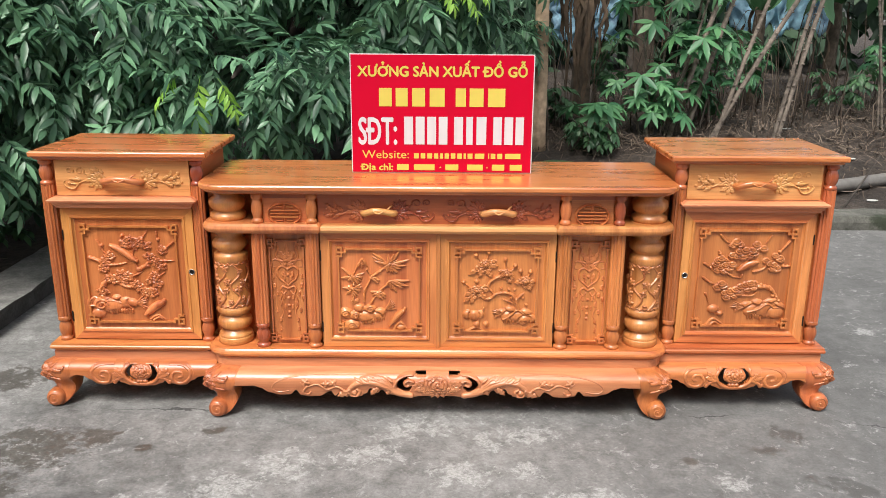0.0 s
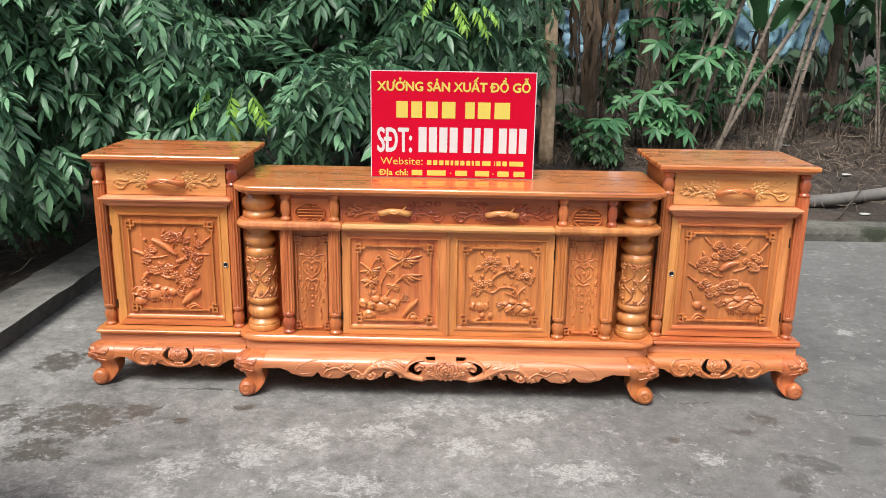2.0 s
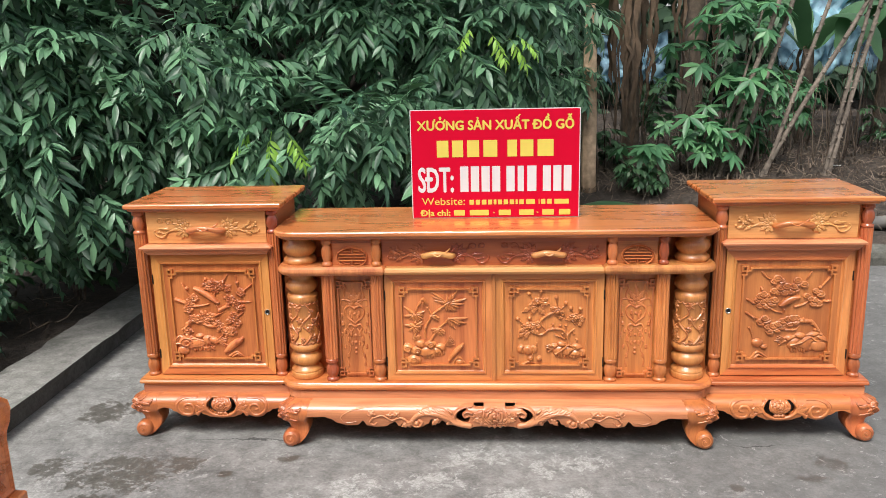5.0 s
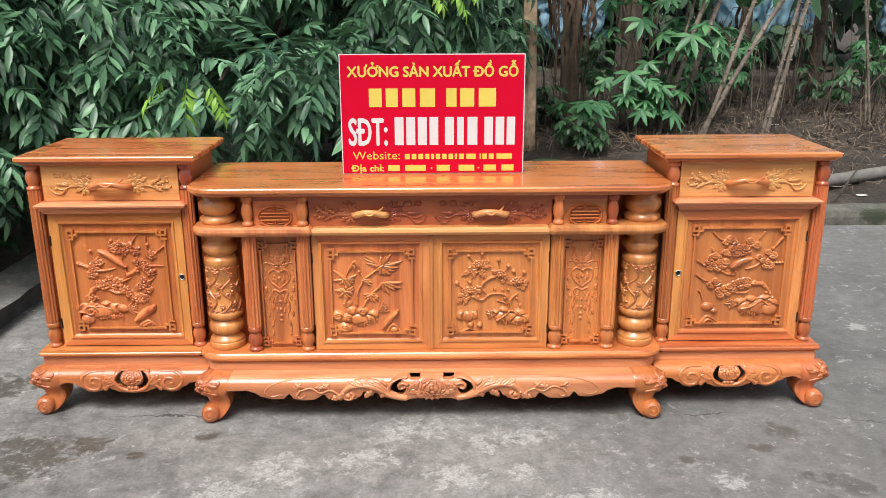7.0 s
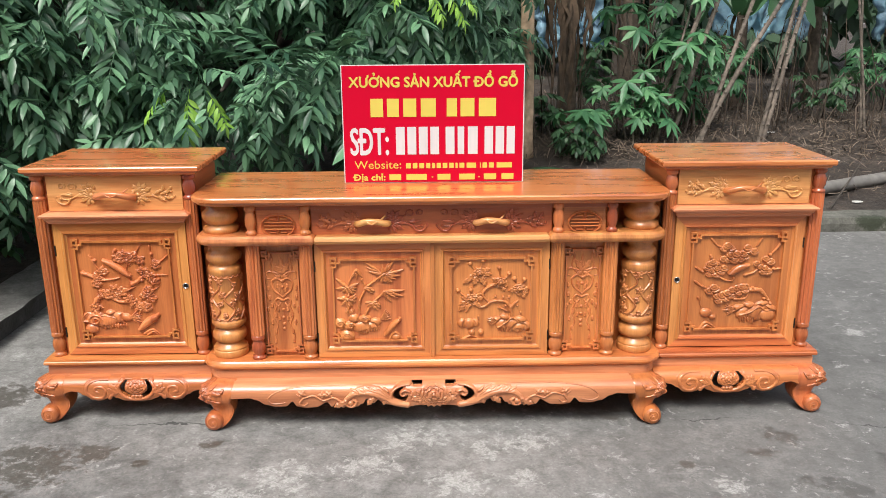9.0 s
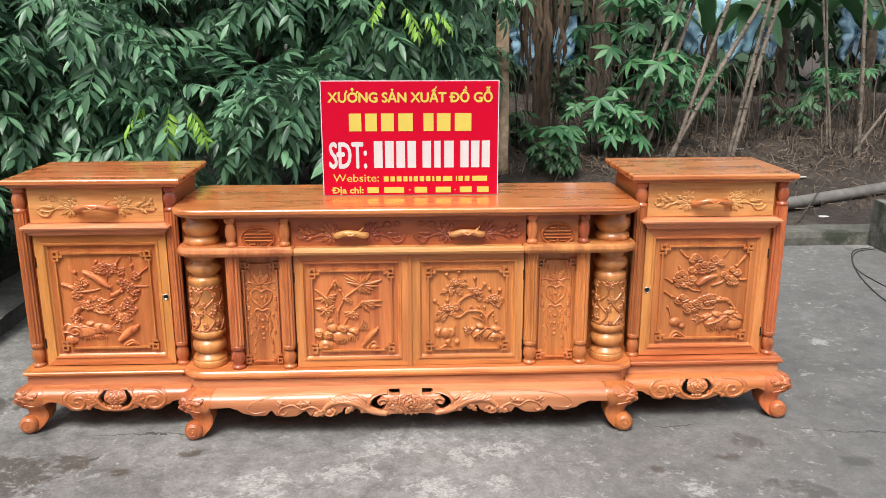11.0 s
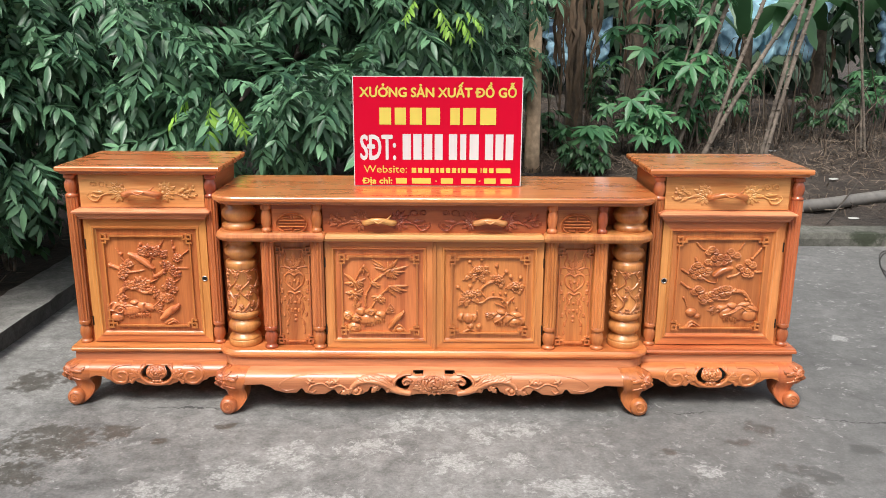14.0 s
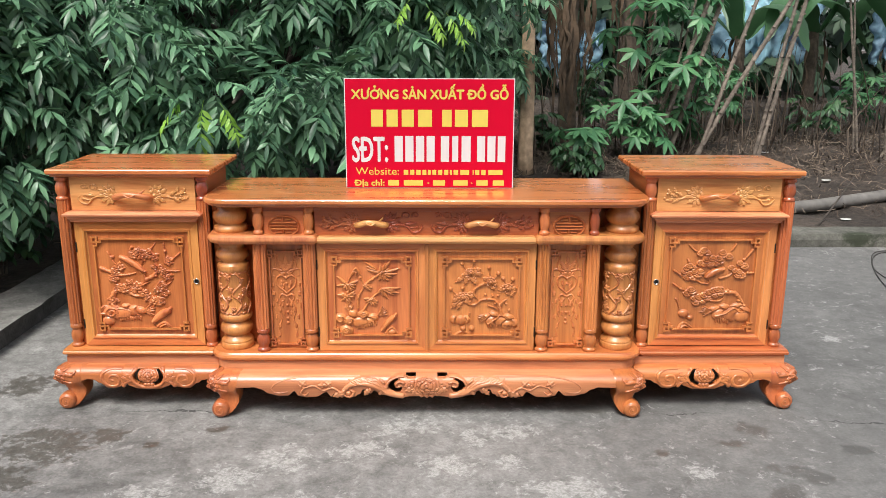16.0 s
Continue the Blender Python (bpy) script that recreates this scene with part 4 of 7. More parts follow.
def bamboo(c):
    """Bamboo canes with drooping fans of narrow leaves over rounded stones."""
    c.rocks(((10, 23), (21, 20), (26, 29), (39, 28), (50, 24), (17, 9), (34, 18), (44, 19)), (8, 7, 6.5, 7, 7, 8.5, 9, 7))
    c.drips((29, 12), (56, 19), 9, 6)
    c.needles((57, 27), 7, 15, 0.05, 1.1)
    c.needles((22, 33), 7, 10, 1.0, 2.6)
    for p, r in (((10, 23), 5.5), ((22, 21), 4.5), ((39, 28), 5), ((17, 9), 5)):
        c.swirl(p, r)
    for cane in (((32, 36), (33, 50), (40, 64), (36, 74), (31, 85)), ((40, 64), (45, 68), (56, 76), (62, 80)), ((39, 33), (47, 46), (56, 54), (62, 60)),
                 ((19, 38), (20, 52), (20, 65)), ((31, 85), (25, 78), (20, 67))):
        c.line(cane, 1.35, 0.008, rough=1.0)
    for p in ((33, 50), (36, 74), (40, 64), (47, 46), (51, 72), (20, 56)):
        c.bud(p, 1.9)
    for heart, tips in (((61, 79), ((40, 95), (42, 89), (44, 84), (75, 96), (68, 92), (86, 85), (82, 78), (72, 70), (65, 70), (59, 70), (54, 74), (61, 91))),
                        ((62, 60), ((87, 61), (85, 54), (79, 57), (70, 47), (64, 50), (74, 60), (57, 54))),
                        ((49, 47), ((39, 48), (43, 41), (52, 39), (58, 44), (54, 49), (41, 44))),
                        ((20, 65), ((5, 64), (12, 60), (18, 58), (26, 60), (33, 70), (31, 65), (23, 57), (6, 76))),
                        ((19, 51), ((6, 53), (11, 45), (18, 41), (23, 45), (30, 54), (29, 57), (12, 55))),
                        ((40, 64), ((51, 61), (48, 64))), ((31, 85), ((22, 74), (27, 82), (35, 78)))):
        for tip in tips:
            c.blade(heart, tip, 1.75)
            c.blade(heart, (0.55 * tip[0] + 0.45 * heart[0] + 3.5, 0.6 * tip[1] + 0.4 * heart[1] - 4.5), 1.5)
        c.bud(heart, 1.6)
    c.drop((62, 9), (78, 26), 3.6)
    c.line(((67, 4), (74, 12), (83, 3)), 2.2, 0.006)
    c.dome((75, 6), 5, 3.5, 0.007)


def peony(c):
    """Curling boughs with ragged blossoms and round buds on stalks."""
    c.rocks(((66, 28), (56, 25), (85, 24), (91, 18), (64, 20), (76, 19), (83, 16)), (6, 5.5, 7, 6.5, 8, 9, 7))
    c.drips((57, 15), (86, 14), 8, 6)
    c.needles((57, 24), 6, 14, 2.6, 3.7)
    c.line(((58, 17), (68, 23), (75, 28), (85, 22), (95, 21)), 1.4, 0.013)
    for bough in (((75, 29), (72, 40), (65, 47), (51, 47), (42, 41), (33, 41), (25, 47)), ((60, 67), (51, 66), (42, 60), (40, 54), (44, 49), (47, 45)), ((72, 37), (76, 43), (82, 48))):
        c.line(bough, 1.8, 0.009, rough=1.0)
    for twig in (((58, 40), (66, 37), (71, 34)), ((25, 91), (30, 84)), ((40, 94), (38, 86)), ((59, 86), (61, 73)), ((71, 79), (65, 71)), ((77, 73), (81, 64)), ((89, 72), (85, 64)),
                 ((11, 60), (20, 52)), ((26, 61), (26, 54)), ((35, 30), (34, 25), (30, 19)), ((31, 19), (28, 9))):
        c.line(twig, 0.9, 0.007, rough=1.0)
    for heart, tips in (((36, 80), ((16, 68), (22, 74), (44, 64), (49, 85), (51, 78), (28, 65), (40, 67))), ((61, 69), ((51, 74), (66, 58), (70, 64), (55, 65))),
                        ((83, 61), ((70, 59), (94, 56), (90, 50), (75, 64), (95, 61), (83, 52))), ((26, 50), ((40, 56), (42, 51), (11, 36), (19, 34), (12, 44), (38, 40), (15, 52)))):
        for tip in tips:
            c.frill(heart, tip, 3.4)
        c.ragged(heart, 6.2)
    for p in ((25, 91), (40, 94), (59, 86), (71, 79), (77, 73), (89, 72), (11, 60), (26, 61)):
        c.bud(p, 2.7)
    for p in ((55, 53), (64, 52), (71, 52), (81, 42), (85, 34), (67, 42)):
        c.bud(p, 1.6)
    for p, r in (((16, 22), 6), ((31, 22), 5), ((24, 21), 6.5), ((38, 11), 3.6), ((27, 11), 4)):
        c.dome(p, r, r, 0.011)
    c.line(((18, 3), (27, 7), (36, 2)), 2.0, 0.007)


def pine_tree(c):
    """Cloud-like tiers of flat round pads on bent boughs."""
    c.rocks(((56, 23), (67, 25), (81, 24), (89, 21), (62, 18), (76, 18), (87, 16)), (6, 6.5, 9, 8, 8, 10, 8))
    c.drips((57, 13), (73, 12), 6, 6)
    c.needles((53, 22), 7, 14, 2.55, 3.7)
    c.line(((57, 17), (68, 20), (77, 25), (85, 21), (95, 23)), 1.5, 0.014)
    c.line(((60, 42), (69, 42), (78, 41), (84, 35), (88, 29)), 2.4, 0.009, rough=1.0)
    for bough in (((32, 56), (39, 52), (47, 51)), ((50, 33), (61, 33), (65, 37)), ((59, 57), (69, 60), (74, 65)), ((8, 65), (15, 61), (20, 59)), ((8, 51), (16, 46), (23, 44)),
                  ((22, 93), (28, 87), (34, 85)), ((74, 93), (69, 85)), ((93, 87), (84, 76)), ((96, 63), (83, 62)), ((22, 77), (23, 71)), ((48, 54), (47, 50)), ((12, 35), (14, 32), (17, 23))):
        c.line(bough, 1.2, 0.007, rough=1.0)
    for p in ((79, 39), (69, 44), (86, 32), (89, 28), (82, 33), (23, 75), (15, 61), (16, 46), (84, 77), (89, 63)):
        c.bud(p, 1.7)
    for p in ((35, 83), (43, 84), (39, 86), (36, 73), (41, 72), (58, 75), (53, 73), (47, 72), (43, 77), (56, 78), (49, 78), (62, 81), (67, 80), (60, 84),
              (20, 64), (22, 68), (29, 68), (25, 70), (22, 58), (29, 58), (34, 61), (37, 64), (25, 62), (30, 64), (85, 70), (80, 73), (71, 68), (83, 60), (78, 60), (75, 65), (80, 64),
              (24, 41), (30, 43), (28, 45), (34, 31), (32, 36), (42, 33), (38, 37), (47, 36), (43, 39), (55, 39), (61, 41), (48, 42), (62, 45), (53, 44), (58, 45)):
        c.pad(p, 4.1)
    c.drop((62, 67), (45, 59), 4.0)
    c.dome((22, 19), 6.5, 4.8, 0.011)
    c.dome((29, 15), 4, 3, 0.010)
    c.line(((17, 3), (23, 9), (34, 3)), 2.0, 0.006)
    c.line(((20, 3), (24, 6), (30, 3)), 1.6, 0.008)


def branch_handle(parent, x, y, z, w, mat, label):
    bm = bmesh.new()
    tube(bm, [(x - w, y + 0.012, z - 0.006), (x - w * 0.8, y - 0.012, z - 0.004), (x - w * 0.3, y - 0.024, z + 0.006), (x + w * 0.25, y - 0.024, z + 0.005), (x + w * 0.8, y - 0.012, z - 0.004), (x + w, y + 0.012, z - 0.005)],
         [0.008, 0.011, 0.0105, 0.01, 0.0115, 0.008], 10, 5)
    tube(bm, [(x + w * 0.45, y - 0.022, z + 0.008), (x + w * 0.6, y - 0.02, z + 0.016), (x + w * 0.72, y - 0.01, z + 0.022)], [0.004, 0.0035, 0.002], 6, 3)
    tube(bm, [(x - w * 0.3, y - 0.033, z + 0.008), (x, y - 0.036, z - 0.001), (x + w * 0.3, y - 0.033, z + 0.008)], [0.003, 0.003, 0.003], 6, 3)
    return part("handle", bm, mat, parent, label, smooth=True)


def bombe(z, top, front, bulge):
    """Front line of a swelling apron at height z: a quick round shoulder, then a face that falls back a little."""
    t = max(top - z, 0)
    if t < 0.036:
        return front - bulge * math.sqrt(1 - (1 - t / 0.036) ** 2)
    return front - bulge + 2.2 * (t - 0.036) ** 2


def along_rows(u, rows):
    """Height at u on an edge drawn through rows of (u, z)."""
    for (a, p), (b, q) in zip(rows, rows[1:]):
        if u <= b:
            t = (u - a) / (b - a)
            return p + (q - p) * (t * t * (3 - 2 * t))
    return rows[-1][1]


def apron(parent, x0, x1, top, front, bulge, bottom, holes, mat, thick=0.02):
    """A swelling apron board with a shaped lower edge and pierced openings."""
    nx, nz = int((x1 - x0) / 0.003), 26
    bm = bmesh.new()
    face, rear = {}, {}
    for i in range(nx + 1):
        x = x0 + (x1 - x0) * i / nx
        lo = bottom(x)
        for k in range(nz + 1):
            z = lo + (top - lo) * k / nz
            y = bombe(z, top, front, bulge)
            face[i, k], rear[i, k] = bm.verts.new((x, y, z)), bm.verts.new((x, y + thick, z))
    kept = set()
    for i in range(nx):
        for k in range(nz):
            x = x0 + (x1 - x0) * (i + 0.5) / nx
            z = bottom(x) + (top - bottom(x)) * (k + 0.5) / nz
            if not any(h(x, z) for h in holes):
                kept.add((i, k))
    for i, k in kept:
        bm.faces.new((face[i, k], face[i + 1, k], face[i + 1, k + 1], face[i, k + 1]))
        bm.faces.new((rear[i, k], rear[i, k + 1], rear[i + 1, k + 1], rear[i + 1, k]))
        for (di, dk), (a, b) in {(0, -1): ((0, 0), (1, 0)), (0, 1): ((0, 1), (1, 1)), (-1, 0): ((0, 0), (0, 1)), (1, 0): ((1, 0), (1, 1))}.items():
            if (i + di, k + dk) not in kept:
                p, q = (i + a[0], k + a[1]), (i + b[0], k + b[1])
                bm.faces.new((face[p], face[q], rear[q], rear[p]))
    bmesh.ops.delete(bm, geom=[v for v in bm.verts if not v.link_faces], context="VERTS")
    for f in bm.faces:
        f.smooth = abs(f.normal.x) < 0.5 and f.normal.y < -0.2
    ob = part("apron", bm, mat, parent)
    return ob


LEG_ROWS = ((0.166, 0.196, 0.268, 0.004, 0.1), (0.162, 0.196, 0.28, -0.0135, 0.1), (0.158, 0.196, 0.289, -0.022, 0.1), (0.152, 0.196, 0.299, -0.0305, 0.1), (0.144, 0.196, 0.308, -0.0372, 0.1), (0.134, 0.197, 0.314, -0.0415, 0.1), (0.124, 0.2, 0.315, -0.0425, 0.09),
            (0.112, 0.208, 0.312, -0.042, 0.085), (0.101, 0.213, 0.303, -0.039, 0.078), (0.092, 0.214, 0.294, -0.033, 0.07), (0.082, 0.21, 0.288, -0.026, 0.062), (0.07, 0.208, 0.284, -0.022, 0.056), (0.056, 0.209, 0.28, -0.022, 0.052),
            (0.044, 0.213, 0.278, -0.026, 0.048), (0.03, 0.222, 0.278, -0.031, 0.042), (0.014, 0.236, 0.278, -0.034, 0.036), (0.001, 0.255, 0.274, -0.03, 0.03))


def leg_point(z, angle, out=0.0):
    """A point on the leg's skin at a height and an angle round it, the foot's side at +x."""
    rows = LEG_ROWS
    z = min(max(z, rows[-1][0]), rows[0][0])
    for p, q in zip(rows, rows[1:]):
        if z >= q[0]:
            t = (p[0] - z) / (p[0] - q[0])
            xi, xo, yf, yb = (a + (b - a) * t for a, b in zip(p[1:], q[1:]))
            break
    c, s = math.cos(angle), math.sin(angle)
    e = 0.22 if c < 0 else 0.62
    px, py = math.copysign(abs(c) ** e, c), math.copysign(abs(s) ** e, s)
    return (xi + xo) / 2 + (xo - xi) / 2 * px + out * c, (yf + yb) / 2 + (yb - yf) / 2 * py + out * s


def knee_sheet(d):
    """Roses heaped on the outer corner of a knee, a spray of leaves trailing inward, and a curled lip below."""
    c = Carving(0.13, 0.076, 0.0014, 40 + d)
    at = lambda u, v: ((u + 0.062) / 0.0013, (v + 0.04) / 0.00076)
    c.line([at(-0.05, -0.03), at(-0.028, -0.022), at(-0.006, -0.03), at(0.016, -0.024), at(0.04, -0.032), at(0.062, -0.026)], 1.9, 0.0045, 0.95)
    c.line([at(-0.008, 0.0), at(-0.028, 0.008), at(-0.044, 0.006), at(-0.052, 0.011)], 1.3, 0.004, 0.6)
    for u, v, a in ((-0.024, 0.004, 2.6), (-0.034, 0.008, 3.7), (-0.046, 0.008, 2.4), (-0.012, 0.016, 2.2), (-0.014, -0.008, 3.6), (-0.01, -0.018, 3.3), (0.012, 0.028, 1.2), (0.036, 0.026, 0.8), (0.012, -0.024, 4.4), (0.034, -0.024, 5.0)):
        c.frill(at(u, v), at(u + 0.018 * math.cos(a), v + 0.016 * math.sin(a)), 4.6, 0.006)
    for u, v, r in ((0.05, -0.012, 0.014), (0.018, -0.016, 0.0125), (-0.002, 0.0, 0.0125), (0.048, 0.014, 0.015), (0.016, 0.014, 0.0165)):
        for n, k, half, base in ((6, 0.72, 0.5, 0.004), (5, 0.42, 0.42, 0.0075), (3, 0.15, 0.34, 0.0105)):
            for i in range(n):
                a = 2 * math.pi * i / n + n + u * 40
                c.dome(at(u + r * k * math.cos(a), v + r * k * math.sin(a)), r * half / 0.0012, r * half * 0.75 / 0.0012, 0.0036, a + 1.57, base + 0.0005 * (i % 3))
    return c


def scroll_leg(parent, x, y, d, mat):
    """A cabriole leg that goes on from the swelling apron: carved corner knee, drawn-in ankle and a foot rolled into a scroll; d is the side to which it turns."""
    bm = bmesh.new()
    seg, rings = 28, []
    zs = [0.166 - 0.165 * i / 34 for i in range(35)]
    for z in zs:
        rings.append([bm.verts.new((x + d * leg_point(z, 2 * math.pi * i / seg)[0], y + leg_point(z, 2 * math.pi * i / seg)[1], z)) for i in range(seg)])
    for a, b in zip(rings, rings[1:]):
        for i in range(seg):
            bm.faces.new((a[i], a[(i + 1) % seg], b[(i + 1) % seg], b[i]))
    bm.faces.new(rings[0])
    bm.faces.new(rings[-1])
    leg = part("leg", bm, mat, parent, smooth=True)
    fx, fy, fz = x + d * 0.273, y - 0.03, 0.0325
    roll = bmesh.new()
    n = 22
    rows = [[roll.verts.new((fx + r * math.cos(2 * math.pi * i / n), fy + o, fz + r * math.sin(2 * math.pi * i / n))) for i in range(n)] for r, o in ((0.02, 0.055), (0.028, 0.04), (0.0315, 0.016), (0.031, -0.006), (0.0285, -0.0145), (0.024, -0.019), (0.012, -0.021))]
    for a, b in zip(rows, rows[1:]):
        for i in range(n):
            roll.faces.new((a[i], a[(i + 1) % n], b[(i + 1) % n], b[i]))
    roll.faces.new(rows[0])
    roll.faces.new(rows[-1][::-1])
    part("scroll_foot", roll, mat, leg, smooth=True)
    sp = Relief(flat_place(fx, fy - 0.0165, fz))
    sp.spiral(0, 0, 0.0225, 0.005, 1.5, 2.6 if d > 0 else 0.5, 0.0042, 0.0055, -d)
    sp.boss(0, 0, 0.0065, 0.0065, 0.0075)
    sp.done("spiral", mat, leg)
    rim = Relief(lambda u, v, h: (x + d * leg_point(v, u, h)[0], y + leg_point(v, u, h)[1], v))
    rim.stroke([(-2.5, 0.1), (-2.45, 0.075), (-2.4, 0.05), (-2.2, 0.028), (-1.75, 0.012)], 0.003, 0.003, (0.4, 0.4), 5)
    rim.done("rim", mat, leg)

    turns = np.linspace(-2.4, 0.7, 300)
    ring = np.array([leg_point(0.13, a) for a in turns])
    run = np.concatenate([[0], np.cumsum(np.hypot(*np.diff(ring, axis=0).T))])
    run -= np.interp(-0.92, turns, run)

    def on_knee(u, v, h):
        px, py = leg_point(0.131 + v, float(np.interp(u, run, turns)), h)
        return (x + d * px, y + py, 0.131 + v)

    kn = knee_sheet(d)
    kn.done("knee_carving", lambda u, v, h: on_knee(u - 0.062, v - 0.04, h), mat, leg, "carved roses and leaves on the knee")
    return leg


def back_leg(parent, x, y, mat):
    bm = bmesh.new()
    lathe(bm, x, y, [(0.024, 0.0), (0.03, 0.02), (0.03, 0.05), (0.026, 0.08), (0.034, 0.14), (0.04, 0.19)], 14)
    return part("leg", bm, mat, parent, smooth=True)


def panelled_door(parent, x0, x1, z0, z1, y, w, inset, scene_of, keyhole=None, hinge=None, carving="carved relief"):
    """A framed door with a recessed carved panel."""
    door = part("door", boxes((x0 + w * 0.5, x1 - w * 0.5, y + 0.008, y + 0.02, z0 + w * 0.5, z1 - w * 0.5), bevel=0), WOOD_Z, parent)
    frame_members(door, x0, x1, z0, z1, y, w, (WOOD_X, WOOD_PALE_Z))
    a, b, c, d = x0 + w + inset, x1 - w - inset, z0 + w + inset, z1 - w - inset
    fret(door, a, b, c, d, y + 0.008, 0.036 if b - a > 0.28 else 0.034, WOOD_Z)
    sheet = Carving(b - a, d - c, 0.0016, int(1000 * abs(x0)) + 5)
    scene_of(sheet)
    sheet.done("carving", flat_place(a, y + 0.008, c), WOOD_Z, door, carving, 1.15)
    if keyhole:
        kb = bmesh.new()
        seg = 18
        rings = [[kb.verts.new((keyhole[0] + r * math.cos(2 * math.pi * i / seg), y + o, keyhole[1] + r * math.sin(2 * math.pi * i / seg))) for i in range(seg)] for r, o in ((0.0105, 0.002), (0.0105, -0.003), (0.0085, -0.0035), (0.007, 0.004))]
        for p, q in zip(rings, rings[1:]):
            for i in range(seg):
                kb.faces.new((p[i], p[(i + 1) % seg], q[(i + 1) % seg], q[i]))
        lock = part("lock_ring", kb, STEEL, door, "nickel lock ring", smooth=True)
        cb = bmesh.new()
        cb.faces.new([cb.verts.new((keyhole[0] + 0.0075 * math.cos(2 * math.pi * i / seg), y - 0.0005, keyhole[1] + 0.0075 * math.sin(2 * math.pi * i / seg))) for i in range(seg)])
        part("lock_bore", cb, BLACK, door)
    if hinge is not None:
        for hz in (z0 + (z1 - z0) * 0.18, z0 + (z1 - z0) * 0.8):
            part("hinge", boxes((hinge - 0.002, hinge + 0.002, y - 0.004, y + 0.004, hz - 0.018, hz + 0.018), bevel=0.001), BLACK, door, "dark iron hinge")
    return door


BOARD = [(0.02, 0.0), (0.013, 0.004), (0.011, 0.009), (0.003, 0.012), (0.0, 0.016), (0.0, 0.026), (0.002, 0.029), (0.006, 0.031)]


def edge(z0, z1, profile=BOARD):
    k = (z1 - z0) / profile[-1][1]
    return [(i, z0 + z * k) for i, z in profile]


def side_cabinet(s, scene_of, label):
    """A tall side cabinet; s is -1 or 1, the side on which its outer edge lies."""
    cx = 1.047 * s
    cab = thing("side_cabinet", label, "cabinet", cx, 0, 0, group="side cabinets of the console")
    part("top_board", slab(-0.289, 0.289, 0.0, 0.405, (0.003, 0.003, 0.003, 0.003), edge(0.857, 0.888)), WOOD_TOP, cab)
    part("mitre_strip", boxes((-0.225, 0.225, 0.06, 0.345, 0.884, 0.8885), bevel=0.0006, segments=1), WOOD_TOP, cab)
    part("carcass", boxes((-0.245, 0.245, 0.056, 0.39, 0.214, 0.858), bevel=0.002), WOOD_Y, cab)
    for d in (-1, 1):
        fluted_post("post", cab, (0.2555 if d == s else 0.243) * d, 0.046, 0.219, 0.857, 0.0215, WOOD_LEG, 0.088, 0.085, None, WOOD_RED_Z if d > 0 else None)
    drawer = part("drawer", boxes((-0.222, 0.222, 0.036, 0.07, 0.736, 0.855), bevel=0.002), WOOD_PALE, cab, "pale wooden drawer front")
    for d in (-1, 1):
        spray_sheet(d, d == s).done("spray_carving", flat_place(0.052 if d > 0 else -0.202, 0.036, 0.748), WOOD_PALE, drawer)
    branch_handle(drawer, 0, 0.03, 0.79, 0.07, WOOD_X, "handle carved like a bent twig")
    part("ledge", slab(-0.246, 0.246, -0.004, 0.08, (0.002,) * 4, edge(0.697, 0.735, [(0.022, 0.0), (0.02, 0.006), (0.014, 0.012), (0.012, 0.02), (0.002, 0.022), (0.0, 0.028), (0.004, 0.031), (0.018, 0.037)])), WOOD_PINK, cab)
    panelled_door(cab, -0.222, 0.222, 0.222, 0.694, 0.036, 0.044, 0.012, scene_of, keyhole=(-0.205 * s, 0.471), hinge=0.22 * s)
    part("plinth", slab(-0.262 if s > 0 else -0.295, 0.262 if s < 0 else 0.295, -0.01, 0.4, (0.004,) * 4, edge(0.193, 0.2195, [(0.014, 0.0), (0.012, 0.006), (0.003, 0.009), (0.0, 0.012), (0.0, 0.018), (0.003, 0.021), (0.004, 0.026)])), WOOD_X, cab)
    part("frieze", boxes((-0.285 if s > 0 else -0.286, 0.285 if s < 0 else 0.286, 0.004, 0.385, 0.158, 0.193), bevel=0.003), WOOD_PINK, cab)

    mid = -0.024 * s

    def bottom(x):
        return along_rows(abs(x - mid), ((0, 0.077), (0.04, 0.08), (0.07, 0.091), (0.086, 0.104), (0.094, 0.103), (0.105, 0.088), (0.13, 0.081), (0.15, 0.084), (0.178, 0.103), (0.2, 0.116), (0.22, 0.119), (0.26, 0.106), (0.4, 0.104)))

    def hole(x, z):
        u = x - mid
        return (u / 0.057) ** 2 + ((z - 0.126) / 0.036) ** 2 < 1 and (u / 0.031) ** 2 + ((z - 0.128) / 0.024) ** 2 > 1 and (z < 0.153 or abs(u) > 0.034)

    ap = apron(cab, -0.282 if s > 0 else -0.226, 0.282 if s < 0 else 0.226, 0.164, 0.002, 0.043, bottom, [hole], WOOD_ROLL)
    side_apron_sheet().done("apron_carving", lambda u, v, h: (u - 0.2 + mid, bombe(0.079 + v, 0.164, 0.002, 0.043) - h, 0.079 + v), WOOD_ROLL, ap, "carved rose between two scrolls", 0.62)
    part("side_apron", boxes((s * 0.25 - 0.01, s * 0.25 + 0.01, 0.04, 0.36, 0.114, 0.178), bevel=0.003), WOOD_Y, cab)
    # unseen board, added low behind the legs to stop light from the back
    part("back_board", boxes((-0.24, 0.24, 0.37, 0.382, 0.03, 0.178), bevel=0.003), WOOD_X, cab)
    part("bottom_board", boxes((-0.24, 0.24, 0.03, 0.37, 0.166, 0.184), bevel=0.003), WOOD_Y, cab)
    scroll_leg(cab, 0.009 * s, 0.0, s, WOOD_LEG)
    back_leg(cab, 0.235, 0.35, WOOD_Z)
    back_leg(cab, -0.235, 0.35, WOOD_Z)
    return cab


